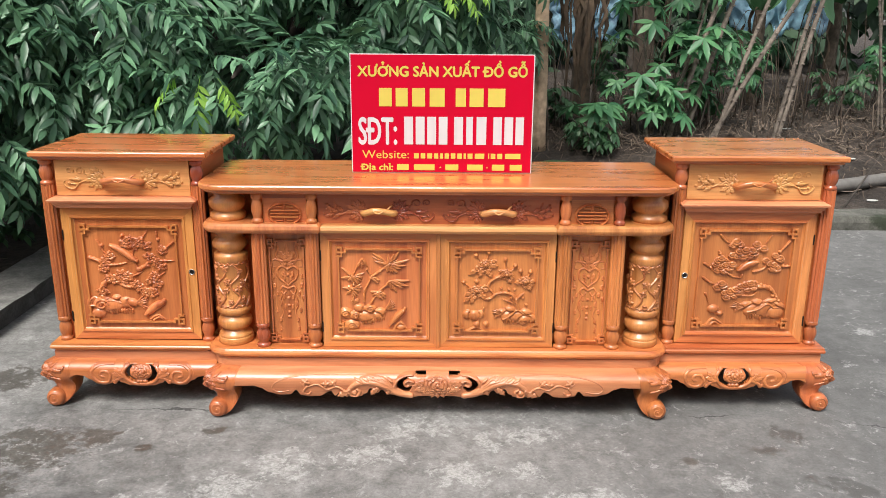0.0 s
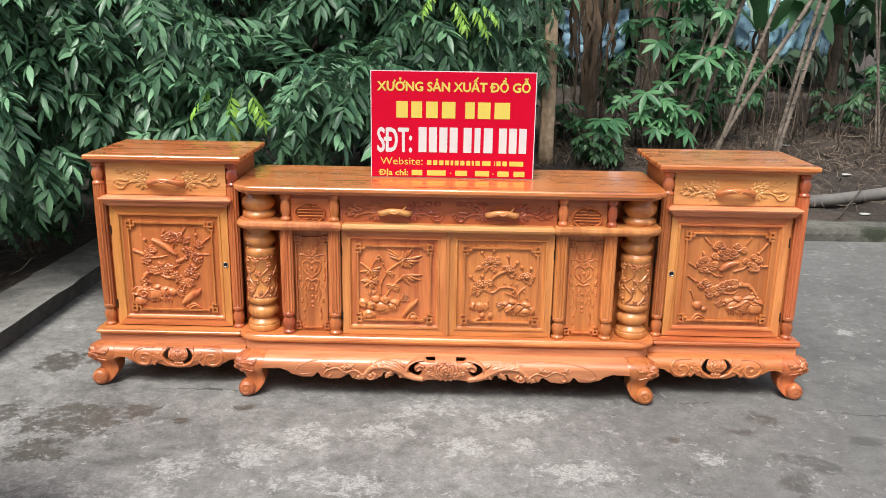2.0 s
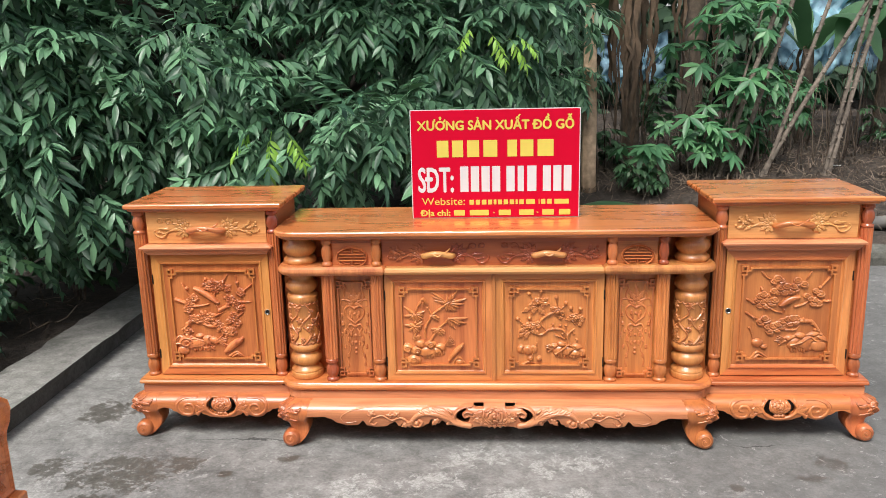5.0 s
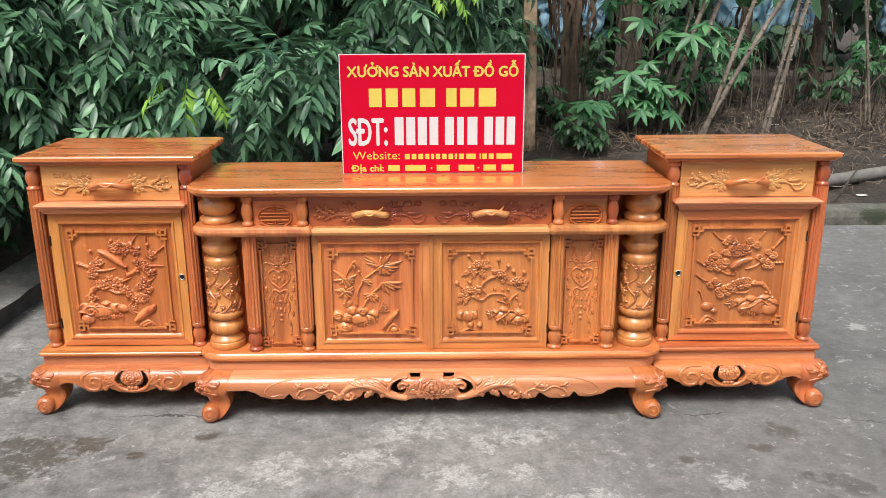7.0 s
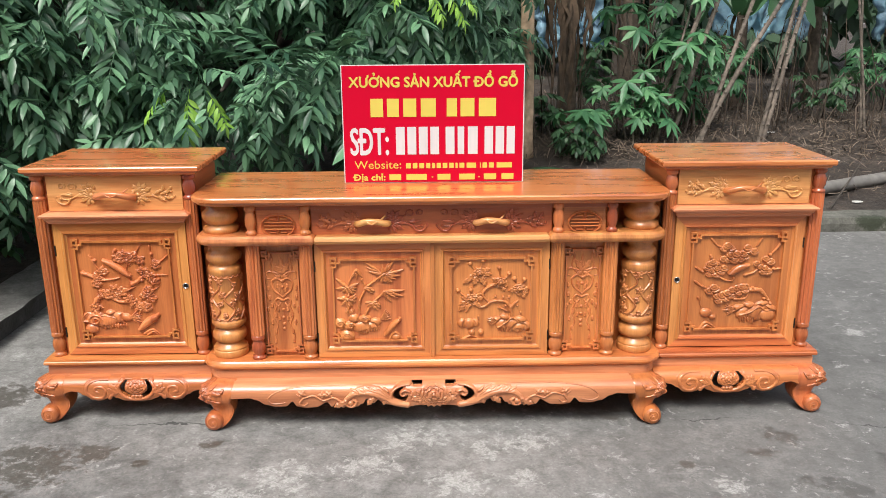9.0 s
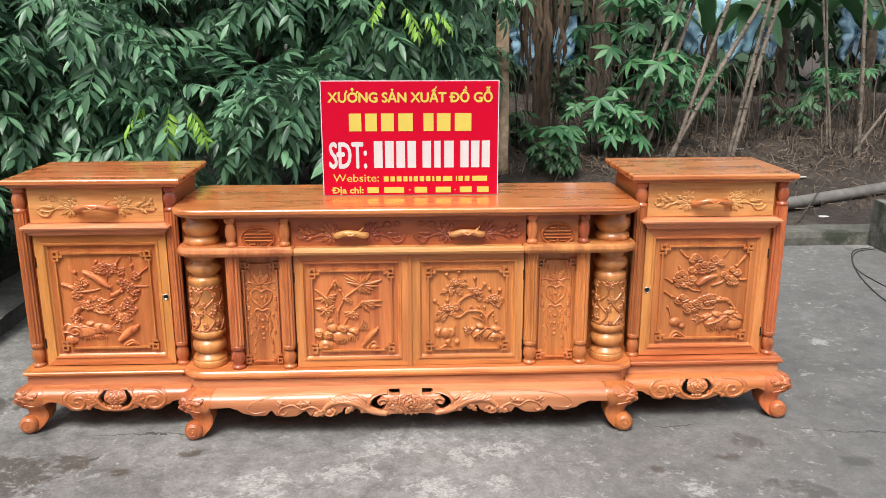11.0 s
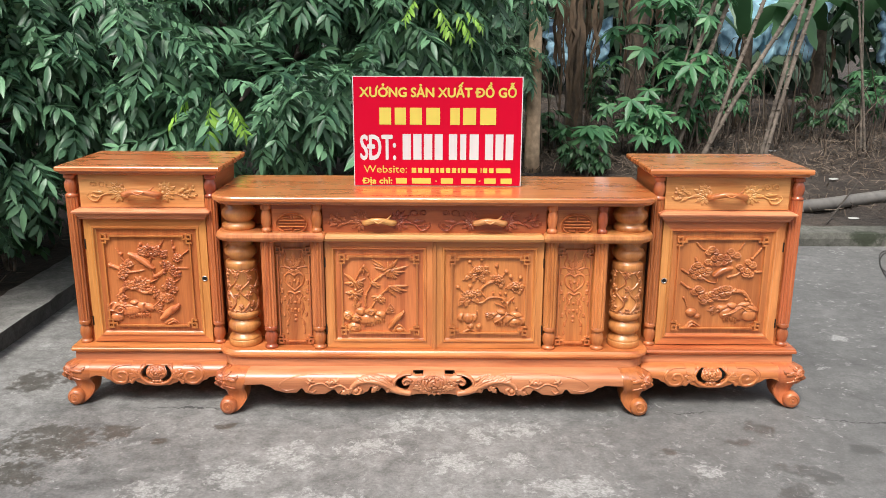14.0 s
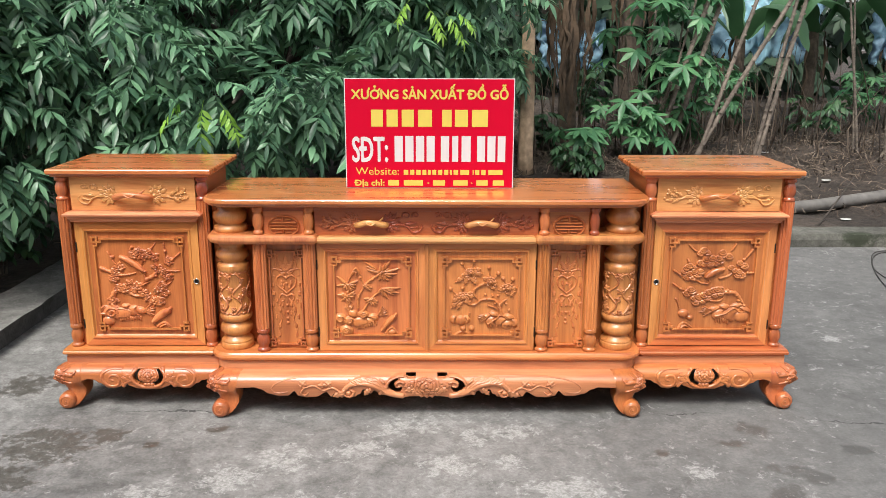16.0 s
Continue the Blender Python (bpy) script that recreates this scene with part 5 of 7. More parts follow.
side_cabinet(-1, plum_tree, "tall varnished wooden side cabinet with a plum-blossom carved door")
side_cabinet(1, pine_tree, "tall varnished wooden side cabinet with a pine-tree carved door")


def console():
    """The long low middle cabinet between the side cabinets."""
    con = thing("tv_console", "long low varnished wooden console with carved doors and columns", "cabinet", 0, 0, 0)
    part("top_board", slab(-0.786, 0.786, -0.078, 0.385, (0.085, 0.085, 0.003, 0.003), edge(0.766, 0.797)), WOOD_TOP, con)
    part("carcass", boxes((-0.614, 0.614, 0.012, 0.375, 0.22, 0.767), bevel=0.002), WOOD_Y, con)
    for d in (-1, 1):
        part("niche_panel", boxes((d * 0.7 - 0.086, d * 0.7 + 0.086, 0.094, 0.375, 0.22, 0.766), bevel=0.002), WOOD_Z, con, "upright panel behind the column")
    part("head_rail", boxes((-0.614, 0.614, -0.028, 0.02, 0.746, 0.766), bevel=0.002), WOOD_RED, con)
    drawer = part("drawer", boxes((-0.397, 0.397, -0.02, 0.02, 0.658, 0.746), bevel=0.002), WOOD_RED, con, "dark red-brown wooden drawer front")
    for x in (-0.195, 0.195):
        for d in (-1, 1):
            spray_sheet(d, d * x < 0).done("spray_carving", flat_place(x + (0.036 if d > 0 else -0.186), -0.02, 0.659), WOOD_RED, drawer, lift=1.25)
        branch_handle(drawer, x, -0.024, 0.703, 0.058, WOOD_PALE, "pale handle carved like a bent twig")
    part("middle_moulding", slab(-0.39, 0.39, -0.06, 0.02, (0.004,) * 4, edge(0.634, 0.66, [(0.012, 0.0), (0.004, 0.004), (0.0, 0.012), (0.003, 0.02), (0.01, 0.026)])), WOOD_PALE, con)
    for d in (-1, 1):
        x0, x1 = sorted((d * 0.383, d * 0.78))
        radii = (0.07, 0.01, 0.01, 0.07) if d < 0 else (0.01, 0.07, 0.07, 0.01)
        part("column_shelf", slab(x0, x1, -0.067, 0.105, radii, edge(0.632, 0.6655, [(0.016, 0.0), (0.006, 0.004), (0.001, 0.011), (0.0, 0.016), (0.003, 0.024), (0.011, 0.03)]), back_inset=True), WOOD_GOLD, con)
        for x in (0.592, 0.415):
            bm = bmesh.new()
            lathe(bm, d * x, -0.034, vase_profile(0.665, 0.766, 0.0185), 18)
            part("baluster", bm, WOOD_RED_Z if (d > 0 and x > 0.5) else WOOD_Z, con, smooth=True)
        sq = part("medallion_panel", boxes((d * 0.503 - 0.072, d * 0.503 + 0.072, -0.024, 0.02, 0.662, 0.762), bevel=0.002), WOOD_X, con)
        spot = flat_place(d * 0.503, -0.024, 0.694)
        lines = [[(0.054 * math.cos(2 * math.pi * i / 24), 0.036 * math.sin(2 * math.pi * i / 24)) for i in range(25)]]
        for v, w in ((0.023, 0.028), (0.011, 0.045), (0.0, 0.047), (-0.011, 0.045), (-0.023, 0.028)):
            lines += [[(-w, v), (-0.007, v)], [(0.007, v), (w, v)]] if abs(v) > 0.012 else [[(-w, v), (w, v)]]
        lines += [[(0, a), (0, b)] for a, b in ((-0.034, -0.014), (0.014, 0.034))]
        for k, pts in enumerate(lines):
            rl = Relief(spot).raised(2.2)
            rl.stroke(pts, 0.0036 if k == 0 else 0.0026, 0.006 if k == 0 else 0.005, (1, 1), 2)
            rl.done("medallion_bar" if k else "medallion_ring", WOOD_X, sq)
        for x in (0.596, 0.4185):
            fluted_post("post", con, d * x, -0.02, 0.2265, 0.634, 0.0235, WOOD_Z, 0.085, 0.0, WOOD_RED_Z if (d < 0 and x > 0.5) else None)
        pan = part("side_panel", boxes((d * 0.508 - 0.076, d * 0.508 + 0.076, 0.0, 0.03, 0.224, 0.634), bevel=0.002), WOOD_Z, con)
        fret(pan, d * 0.508 - 0.064, d * 0.508 + 0.064, 0.236, 0.603, 0.0, 0.032, WOOD_Z)
        side_ornament().done("side_carving", flat_place(d * 0.508 - 0.066, 0.0, 0.25), WOOD_Z, pan, "low carved scroll ornament", 0.8)
        column(con, d * 0.703, 0.03)
    for x0, x1, scene_of in ((-0.392, -0.003, bamboo), (0.003, 0.392, peony)):
        panelled_door(con, x0, x1, 0.2265, 0.634, -0.028, 0.04, 0.011, scene_of, hinge=x0 + 0.001 if x0 < -0.1 else x1 - 0.001)
    part("meeting_strip", boxes((-0.007, 0.007, -0.036, -0.02, 0.2265, 0.63), bevel=0.002), WOOD_Z, con)
    part("base_board", slab(-0.792, 0.792, -0.068, 0.395, (0.085, 0.085, 0.004, 0.004), edge(0.195, 0.2265, [(0.016, 0.0), (0.01, 0.006), (0.002, 0.01), (0.0, 0.016), (0.002, 0.022), (0.008, 0.026), (0.012, 0.03)])), WOOD_X, con)
    part("frieze", slab(-0.772, 0.772, -0.054, 0.38, (0.07, 0.07, 0.004, 0.004), [(0.004, 0.16), (0.0, 0.164), (0.0, 0.195)]), WOOD_PINK, con)

    def bottom(x):
        return along_rows(abs(x), ((0, 0.079), (0.03, 0.083), (0.062, 0.081), (0.08, 0.077), (0.111, 0.078), (0.16, 0.087), (0.19, 0.106), (0.2, 0.094), (0.21, 0.108), (0.228, 0.11), (0.24, 0.091), (0.248, 0.089), (0.256, 0.08), (0.305, 0.08), (0.327, 0.1),
                                   (0.345, 0.08), (0.36, 0.099), (0.4, 0.079), (0.432, 0.077), (0.462, 0.083), (0.476, 0.103), (0.5, 0.084), (0.532, 0.083), (0.567, 0.092), (0.597, 0.11), (0.62, 0.118), (0.65, 0.116), (0.8, 0.114)))

    def hole(x, z):
        u = abs(x)
        ring = ((u - 0.112) / 0.026) ** 2 + ((z - 0.122) / 0.027) ** 2 < 1 and ((u - 0.1) / 0.014) ** 2 + ((z - 0.126) / 0.009) ** 2 > 1
        slot = 0.04 < u < 0.074 and 0.151 < z < 0.162
        return ring or slot

    ap = apron(con, -0.684, 0.684, 0.166, -0.056, 0.056, bottom, [hole], WOOD_PINK)
    middle_apron_sheet().done("apron_carving", lambda u, v, h: (u - 0.58, bombe(0.073 + v, 0.166, -0.056, 0.056) - h, 0.073 + v), WOOD_PINK, ap, "carved peony with leafy scrolls", 0.95)
    for d in (-1, 1):
        scroll_leg(con, d * 0.473, -0.072, d, WOOD_LEG)
        back_leg(con, d * 0.7, 0.35, WOOD_Z)
    # same added board behind the console, unseen, darkens the floor below
    part("back_board", boxes((-0.67, 0.67, 0.355, 0.367, 0.03, 0.178), bevel=0.003), WOOD_X, con)
    part("bottom_board", boxes((-0.7, 0.7, -0.03, 0.35, 0.168, 0.184), bevel=0.003), WOOD_Y, con)
    return con


def column(parent, x, y):
    """A stout turned column whose drum is carved with grapevines."""
    lower = [(0.057, 0.2265), (0.0595, 0.229), (0.0595, 0.248), (0.0585, 0.2495), (0.0565, 0.2505), (0.0575, 0.253), (0.057, 0.257), (0.052, 0.263), (0.044, 0.27), (0.0405, 0.276), (0.042, 0.279),
             (0.051, 0.283), (0.0565, 0.291), (0.058, 0.301), (0.056, 0.311), (0.05, 0.319), (0.041, 0.325), (0.0405, 0.329), (0.051, 0.333), (0.057, 0.34), (0.0585, 0.348), (0.0565, 0.356), (0.052, 0.36),
             (0.052, 0.519), (0.0565, 0.524), (0.0565, 0.541), (0.054, 0.546), (0.04, 0.552), (0.046, 0.56), (0.057, 0.571), (0.0585, 0.583), (0.052, 0.596), (0.041, 0.603), (0.047, 0.615), (0.053, 0.634)]
    upper = [(0.056, 0.664), (0.06, 0.674), (0.058, 0.684), (0.042, 0.692), (0.054, 0.702), (0.061, 0.718), (0.058, 0.734), (0.043, 0.744), (0.055, 0.767)]
    bm = bmesh.new()
    lathe(bm, x, y, lower, 40)
    lathe(bm, x, y, upper, 40)
    col = part("column", bm, WOOD_GOLD, parent, "turned golden column with grapevine carving", smooth=True)
    vine_sheet(int(100 * x) + 200).done("vine_carving", lambda u, v, h: (x + (0.0518 + h) * math.sin((u - 0.15) / 0.052), y - (0.0518 + h) * math.cos((u - 0.15) / 0.052), 0.356 + v), WOOD_GOLD, col)
    return col


console()


# ---- the sign on the console ----
def text_shape(body):
    """Points and faces of a line of text, one unit high."""
    curve = bpy.data.curves.new("lettering", "FONT")
    curve.body, curve.size, curve.resolution_u = body, 1.0, 3
    ob = new("lettering", curve)
    bpy.context.view_layer.update()
    src = bpy.data.meshes.new_from_object(ob.evaluated_get(bpy.context.evaluated_depsgraph_get()))
    bpy.data.objects.remove(ob)
    return [tuple(v.co)[:2] for v in src.vertices], [tuple(p.vertices) for p in src.polygons]


def letters(parent, body, x0, x1, base, cap, y, mat, weight=0.0):
    """Lettering between x0 and x1, its foot at base and capitals cap high; weight thickens the strokes, barred D's get their bar."""
    flat = body.replace("\u0110", "D").replace("\u1ede", "O")
    pts, polys = text_shape(flat)
    wide = max(p[0] for p in text_shape("D")[0])
    for i, ch in enumerate(body):
        if ch == "\u0110":
            right = max(p[0] for p in text_shape(flat[:i] + "D")[0])
            n0 = len(pts)
            left = right - wide
            pts += [(left - 0.03, 0.32), (left + 0.5 * wide, 0.32), (left + 0.5 * wide, 0.41), (left - 0.03, 0.41)]
            polys.append((n0, n0 + 1, n0 + 2, n0 + 3))
        elif ch == "\u1ede":
            right = max(p[0] for p in text_shape(flat[:i] + "O")[0])
            round_o = max(p[0] for p in text_shape("O")[0]) - min(p[0] for p in text_shape("O")[0])
            cx = right - 0.5 * round_o
            for strip in (((right - 0.12, 0.6), (right - 0.02, 0.66), (right + 0.03, 0.78)), ((cx - 0.07, 0.92), (cx, 0.98), (cx + 0.06, 0.93), (cx + 0.01, 0.86), (cx + 0.005, 0.8))):
                for (ax, ay), (bx, by) in zip(strip, strip[1:]):
                    n0 = len(pts)
                    nx, ny = -(by - ay), bx - ax
                    k = 0.035 / math.hypot(nx, ny)
                    pts += [(ax - nx * k, ay - ny * k), (bx - nx * k, by - ny * k), (bx + nx * k, by + ny * k), (ax + nx * k, ay + ny * k)]
                    polys.append((n0, n0 + 1, n0 + 2, n0 + 3))
    lo, hi = min(p[0] for p in pts), max(p[0] for p in pts)
    verts, faces = [], []
    for k, (dx, dz) in enumerate(((0, 0), (weight, 0), (-weight, 0), (0, weight), (0, -weight)) if weight else ((0, 0),)):
        for q, f in enumerate(polys):
            n0 = len(verts)
            verts += [(x0 + (pts[i][0] - lo) / (hi - lo) * (x1 - x0) + dx, y - 0.0005 - 0.0002 * k - 0.000012 * (q % 13), base + pts[i][1] / 0.72 * cap + dz) for i in f]
            faces.append(tuple(range(n0, n0 + len(f))))
    me = bpy.data.meshes.new("lettering")
    me.from_pydata(verts, [], faces)
    me.materials.append(mat)
    made = new("lettering", me)
    made.parent = parent
    return made


def bars(parent, spans, z0, z1, y, mat):
    for a, b in spans:
        a, b = a + 0.07 * (b - a), b - 0.07 * (b - a)
        part("bar", boxes((a, b, y - 0.0014, y + 0.001, z0, z1), bevel=0), mat, parent)


def sign_board():
    X0, X1, Z0, Z1, Y = -0.2985, 0.3165, 0.7972, 1.1965, 0.15
    sign = thing("sign_board", "red sign board with yellow and white lettering standing on the console", "sign", 0, 0, 0)
    face = part("board", boxes((X0 + 0.003, X1 - 0.003, Y, Y + 0.004, Z0 + 0.003, Z1 - 0.003), bevel=0.0005, segments=1), RED, sign)
    part("edging", boxes((X0, X1, Y + 0.003, Y + 0.007, Z0, Z0 + 0.003), (X0, X1, Y + 0.003, Y + 0.007, Z1 - 0.003, Z1), (X0, X0 + 0.003, Y - 0.0005, Y + 0.007, Z0 + 0.003, Z1 - 0.003),
                         (X1 - 0.003, X1, Y - 0.0005, Y + 0.007, Z0 + 0.003, Z1 - 0.003), bevel=0), WHITE, sign, "thin white edge")
    part("back_plate", boxes((X0 + 0.004, X1 - 0.005, Y + 0.0042, Y + 0.0068, Z0 + 0.004, Z1 - 0.004), bevel=0), WHITE, sign)
    W, H = X1 - X0, Z1 - Z0

    def at(u):
        return X0 + W * (u - 40) / 945

    def up(v):
        return Z1 - H * (v - 50) / 630

    letters(sign, "X\u01af\u1edeNG S\u1ea2N XU\u1ea4T \u0110\u1ed2 G\u1ed6", at(80), at(948), up(165), up(112) - up(165), Y, YELLOW, 0.0016)
    bars(sign, [(at(a), at(b)) for a, b in ((182, 258), (268, 340), (352, 430), (442, 532), (578, 640), (648, 732), (742, 845))], up(322), up(226), Y, YELLOW)
    letters(sign, "S\u0110T:", at(80), at(276), up(523), up(376) - up(523), Y, WHITE, 0.0022)
    bars(sign, [(at(a), at(b)) for a, b in ((312, 366), (372, 426), (432, 486), (492, 545), (572, 626), (636, 676), (688, 748), (776, 828), (834, 886), (892, 942))], up(524), up(376), Y, WHITE)
    letters(sign, "Website:", at(95), at(340), up(600), up(556) - up(600), Y, YELLOW)
    bars(sign, [(at(a), at(b)) for a, b in ((364, 394), (400, 428), (434, 464), (470, 496), (502, 520), (526, 552), (558, 586), (592, 620), (626, 640), (646, 676), (682, 740), (756, 762), (768, 796), (802, 832), (838, 932))], up(600), up(572), Y, YELLOW)
    letters(sign, "\u0110\u1ecba ch\u1ec9:", at(86), at(255), up(664), up(630) - up(664), Y, YELLOW, 0.0012)
    bars(sign, [(at(a), at(b)) for a, b in ((272, 344), (358, 484), (526, 606), (640, 736), (772, 848), (866, 940))], up(664), up(632), Y, YELLOW)
    bars(sign, [(at(a), at(b)) for a, b in ((500, 510), (746, 756))], up(652), up(646), Y, YELLOW)


sign_board()


# ---- bench beside the yard ----
def bench():
    """The end of a heavy carved bench whose seat runs along the yard."""
    b = thing("carved_bench", "heavy varnished wooden bench with a rolled carved arm", "bench", -1.54, -1.9, 0)
    ox, oy = 1.5, 1.9

    def at_yard(bm):
        bmesh.ops.translate(bm, vec=(ox, oy, 0), verts=bm.verts[:])
        return bm

    part("seat", at_yard(slab(-1.82, -1.105, -2.75, -1.085, (0.004,) * 4, edge(0.34, 0.376, [(0.004, 0.0), (0.0, 0.004), (0.0, 0.03), (0.004, 0.034)]), back_inset=True)), WOOD_Y, b)
    part("seat_panel", at_yard(boxes((-1.74, -1.215, -2.3, -1.34, 0.372, 0.379), bevel=0.003)), WOOD_PALE, b)
    part("seat_rail", at_yard(boxes((-1.8, -1.125, -2.73, -1.1, 0.29, 0.34), bevel=0.004)), WOOD_RED, b)
    skirt = part("skirt", at_yard(boxes((-1.8, -1.145, -2.7, -1.14, 0.09, 0.29), bevel=0.004)), WOOD_PALE, b)
    part("skirt_frame", at_yard(boxes((-1.15, -1.132, -2.62, -1.2, 0.252, 0.292), (-1.15, -1.132, -2.62, -1.2, 0.088, 0.128), (-1.15, -1.132, -2.62, -2.57, 0.128, 0.252), (-1.15, -1.132, -1.25, -1.2, 0.128, 0.252), bevel=0.004)), WOOD_Y, skirt)
    part("bead", at_yard(boxes((-1.15, -1.138, -2.56, -1.26, 0.242, 0.2515), bevel=0.002)), WOOD_RED, skirt)
    for x, y in ((-1.15, -1.13), (-1.78, -1.13), (-1.15, -2.68), (-1.78, -2.68)):
        bm = at_yard(boxes((x - 0.035, x + 0.03, y - 0.05, y + 0.035, 0.0, 0.292), bevel=0.006))
        for v in bm.verts:
            k = max(0.0, 1 - abs(v.co.z - 0.07) / 0.06)
            v.co.x += (x + ox - v.co.x) * 0.25 * k
            v.co.y += (y + oy - v.co.y) * 0.25 * k
        part("leg", bm, WOOD_Z, b)
    for sgn, y0 in ((1, -1.25), (-1, -2.55)):
        prof = [(0.0, 0.376), (-0.004, 0.5), (-0.012, 0.512), (-0.008, 0.54), (0.012, 0.568), (0.03, 0.578), (0.13, 0.594), (0.16, 0.594), (0.183, 0.58), (0.19, 0.558), (0.182, 0.536), (0.165, 0.52), (0.158, 0.5), (0.16, 0.376)]
        prof = [(p, 0.374 + (z - 0.376) * 1.14) for p, z in prof]
        bm = bmesh.new()
        rings = [[bm.verts.new((x + ox, y0 + oy + sgn * p, z)) for p, z in prof] for x in (-1.8, -1.15, -1.1455)]
        for a, c in zip(rings, rings[1:]):
            for i in range(len(prof)):
                j = (i + 1) % len(prof)
                bm.faces.new((a[i], a[j], c[j], c[i]))
        bm.faces.new(rings[0])
        bm.faces.new(rings[-1])
        arm = part("arm", bm, WOOD_PALE, b)
        cap = bmesh.new()
        mid = (0.085, 0.49)
        rings = []
        for x, k in ((-1.146, 1.0), (-1.132, 1.0), (-1.13, 0.93), (-1.137, 0.86), (-1.138, 0.0)):
            rings.append([cap.verts.new((x + ox, y0 + oy + sgn * (mid[0] + (p - mid[0]) * max(k, 0.02)), mid[1] + (z - mid[1]) * max(k, 0.02))) for p, z in prof])
        for a, c in zip(rings, rings[1:]):
            for i in range(len(prof)):
                j = (i + 1) % len(prof)
                cap.faces.new((a[i], a[j], c[j], c[i]))
        end = part("arm_end", cap, WOOD_X, arm)
        rl = Relief(lambda u, v, h: (-1.138 + ox + h, y0 + oy + sgn * (0.08 + u), 0.45 + v))
        rl.stroke([(-0.05, -0.05), (-0.02, -0.01), (0.02, 0.01), (0.03, 0.05), (0.07, 0.1)], 0.006, 0.007)
        rl.stroke([(0.05, -0.05), (0.03, -0.02), (0.045, 0.02)], 0.005, 0.006)
        for u, v in ((-0.04, -0.045), (-0.01, -0.02), (0.03, -0.04), (0.05, 0.0), (-0.03, 0.02), (0.01, 0.05), (0.06, 0.08), (-0.02, 0.07)):
            rl.blossom(u, v, 0.014, 0.008, 5, u * 50)
            rl.leaf(u, v, 0.03, 0.006, 0.006, v * 60)
        rl.done("arm_carving", WOOD_X, arm, "carved flowers on the arm's end")
        rl = Relief(lambda u, v, h: (-1.3 + ox + u, y0 + oy + sgn * (0.08 + v), 0.614 + 0.18 * v + h))
        rl.stroke([(0.035 * math.cos(2 * math.pi * i / 16), 0.02 * math.sin(2 * math.pi * i / 16)) for i in range(17)], 0.003, 0.003, (1, 1), 2)
        rl.blossom(0, 0, 0.014, 0.003, 6)
        rl.done("arm_inlay", WOOD_PALE, arm)


bench()


# ---- pipe, cable, litter ----
def bar_thing(name, label, category, pts, radii, mat, seg=10):
    bm = bmesh.new()
    c = Vector(pts[0])
    tube(bm, [tuple(Vector(p) - c) for p in pts], radii, seg, 6)
    ob = part(name, bm, mat, None, "", smooth=True)
    ob.location = c
    return tagged(ob, label, category)


bar_thing("pipe", "grey weathered pipe lying along the soil bank", "pipe", [(1.2, 2.79, 0.118), (2.62, 3.11, 0.128), (3.2, 3.31, 0.148), (3.98, 3.58, 0.195)], [0.046] * 4, PIPE, 16)
bar_thing("cable", "thin black cable lying curled on the cement", "cable", [(3.02, 2.3, 0.006), (2.87, 2.24, 0.006), (2.745, 2.07, 0.006), (2.655, 1.875, 0.006), (2.56, 1.6, 0.006), (2.485, 1.26, 0.006), (2.48, 0.9, 0.006), (2.55, 0.3, 0.006)], [0.0032] * 8, CABLE, 6)
bar_thing("cable", "thin black cable lying curled on the cement", "cable", [(3.01, 2.33, 0.006), (2.855, 2.26, 0.007), (2.712, 2.005, 0.007), (2.64, 1.79, 0.005), (2.625, 1.47, 0.005), (2.635, 1.24, 0.005), (2.75, 0.6, 0.005)], [0.003] * 7, CABLE, 6)
bar_thing("fallen_stick", "dry stick leaning across the pipe", "stick", [(2.68, 2.7, 0.085), (3.0, 3.1, 0.2), (3.3, 3.5, 0.3)], [0.007, 0.006, 0.003], BARK, 6)

dry_rng = random.Random(11)


def litter():
    """Dry stalks and leaves strewn over the bank."""
    verts, faces = [], []
    for i in range(24000):
        x, y = dry_rng.uniform(-0.5, 8.5), 3.0 + abs(dry_rng.gauss(0, 1)) * 2.2
        if dry_rng.random() < 0.2:
            x, y = dry_rng.uniform(-4.5, -2.2), dry_rng.uniform(-1.5, 3.0)
        if y > 9 or (y < 3.9 and dry_rng.random() < 0.75):
            continue
        ln, w, a = dry_rng.uniform(0.025, 0.085) * dry_rng.choice((1, 1, 1, 2.4)), dry_rng.uniform(0.0015, 0.005), dry_rng.uniform(0, math.pi)
        c, s = math.cos(a) * ln / 2, math.sin(a) * ln / 2
        nx, ny = -math.sin(a) * w, math.cos(a) * w
        tilt = dry_rng.uniform(-0.04, 0.05)
        base = len(verts)
        for t in (-1, 0, 1):
            px, py = x + c * t, y + s * t
            pz = bank(px, py) + 0.012 + max(0, tilt * t) + (0.012 if t == 0 else 0) + dry_rng.uniform(0, 0.03)
            verts += [(px - nx, py - ny, pz), (px + nx, py + ny, pz), (px, py, pz + w * 0.8)]
        for k in (0, 3):
            b0 = base + k
            faces += [(b0, b0 + 3, b0 + 5, b0 + 2), (b0 + 2, b0 + 5, b0 + 4, b0 + 1), (b0 + 1, b0 + 4, b0 + 3, b0)]
    me = bpy.data.meshes.new("dry_litter")
    me.from_pydata(verts, [], faces)
    me.materials.append(LITTER)
    tagged(new("dry_litter", me), "dry stalks and leaves strewn over dark soil", "litter", kind="stuff")


def litter_material():
    m, n, l, p = nodes_of("strewn_straw")
    geo = n.new("ShaderNodeNewGeometry")
    r = ramp_node(n, [(0.0, (0.03, 0.02, 0.014)), (0.6, (0.09, 0.065, 0.046)), (1.0, (0.21, 0.165, 0.125))])
    l.new(geo.outputs["Random Per Island"], r.inputs[0])
    l.new(r.outputs[0], p.inputs["Base Color"])
    p.inputs["Roughness"].default_value = 0.9
    return m


LITTER = litter_material()
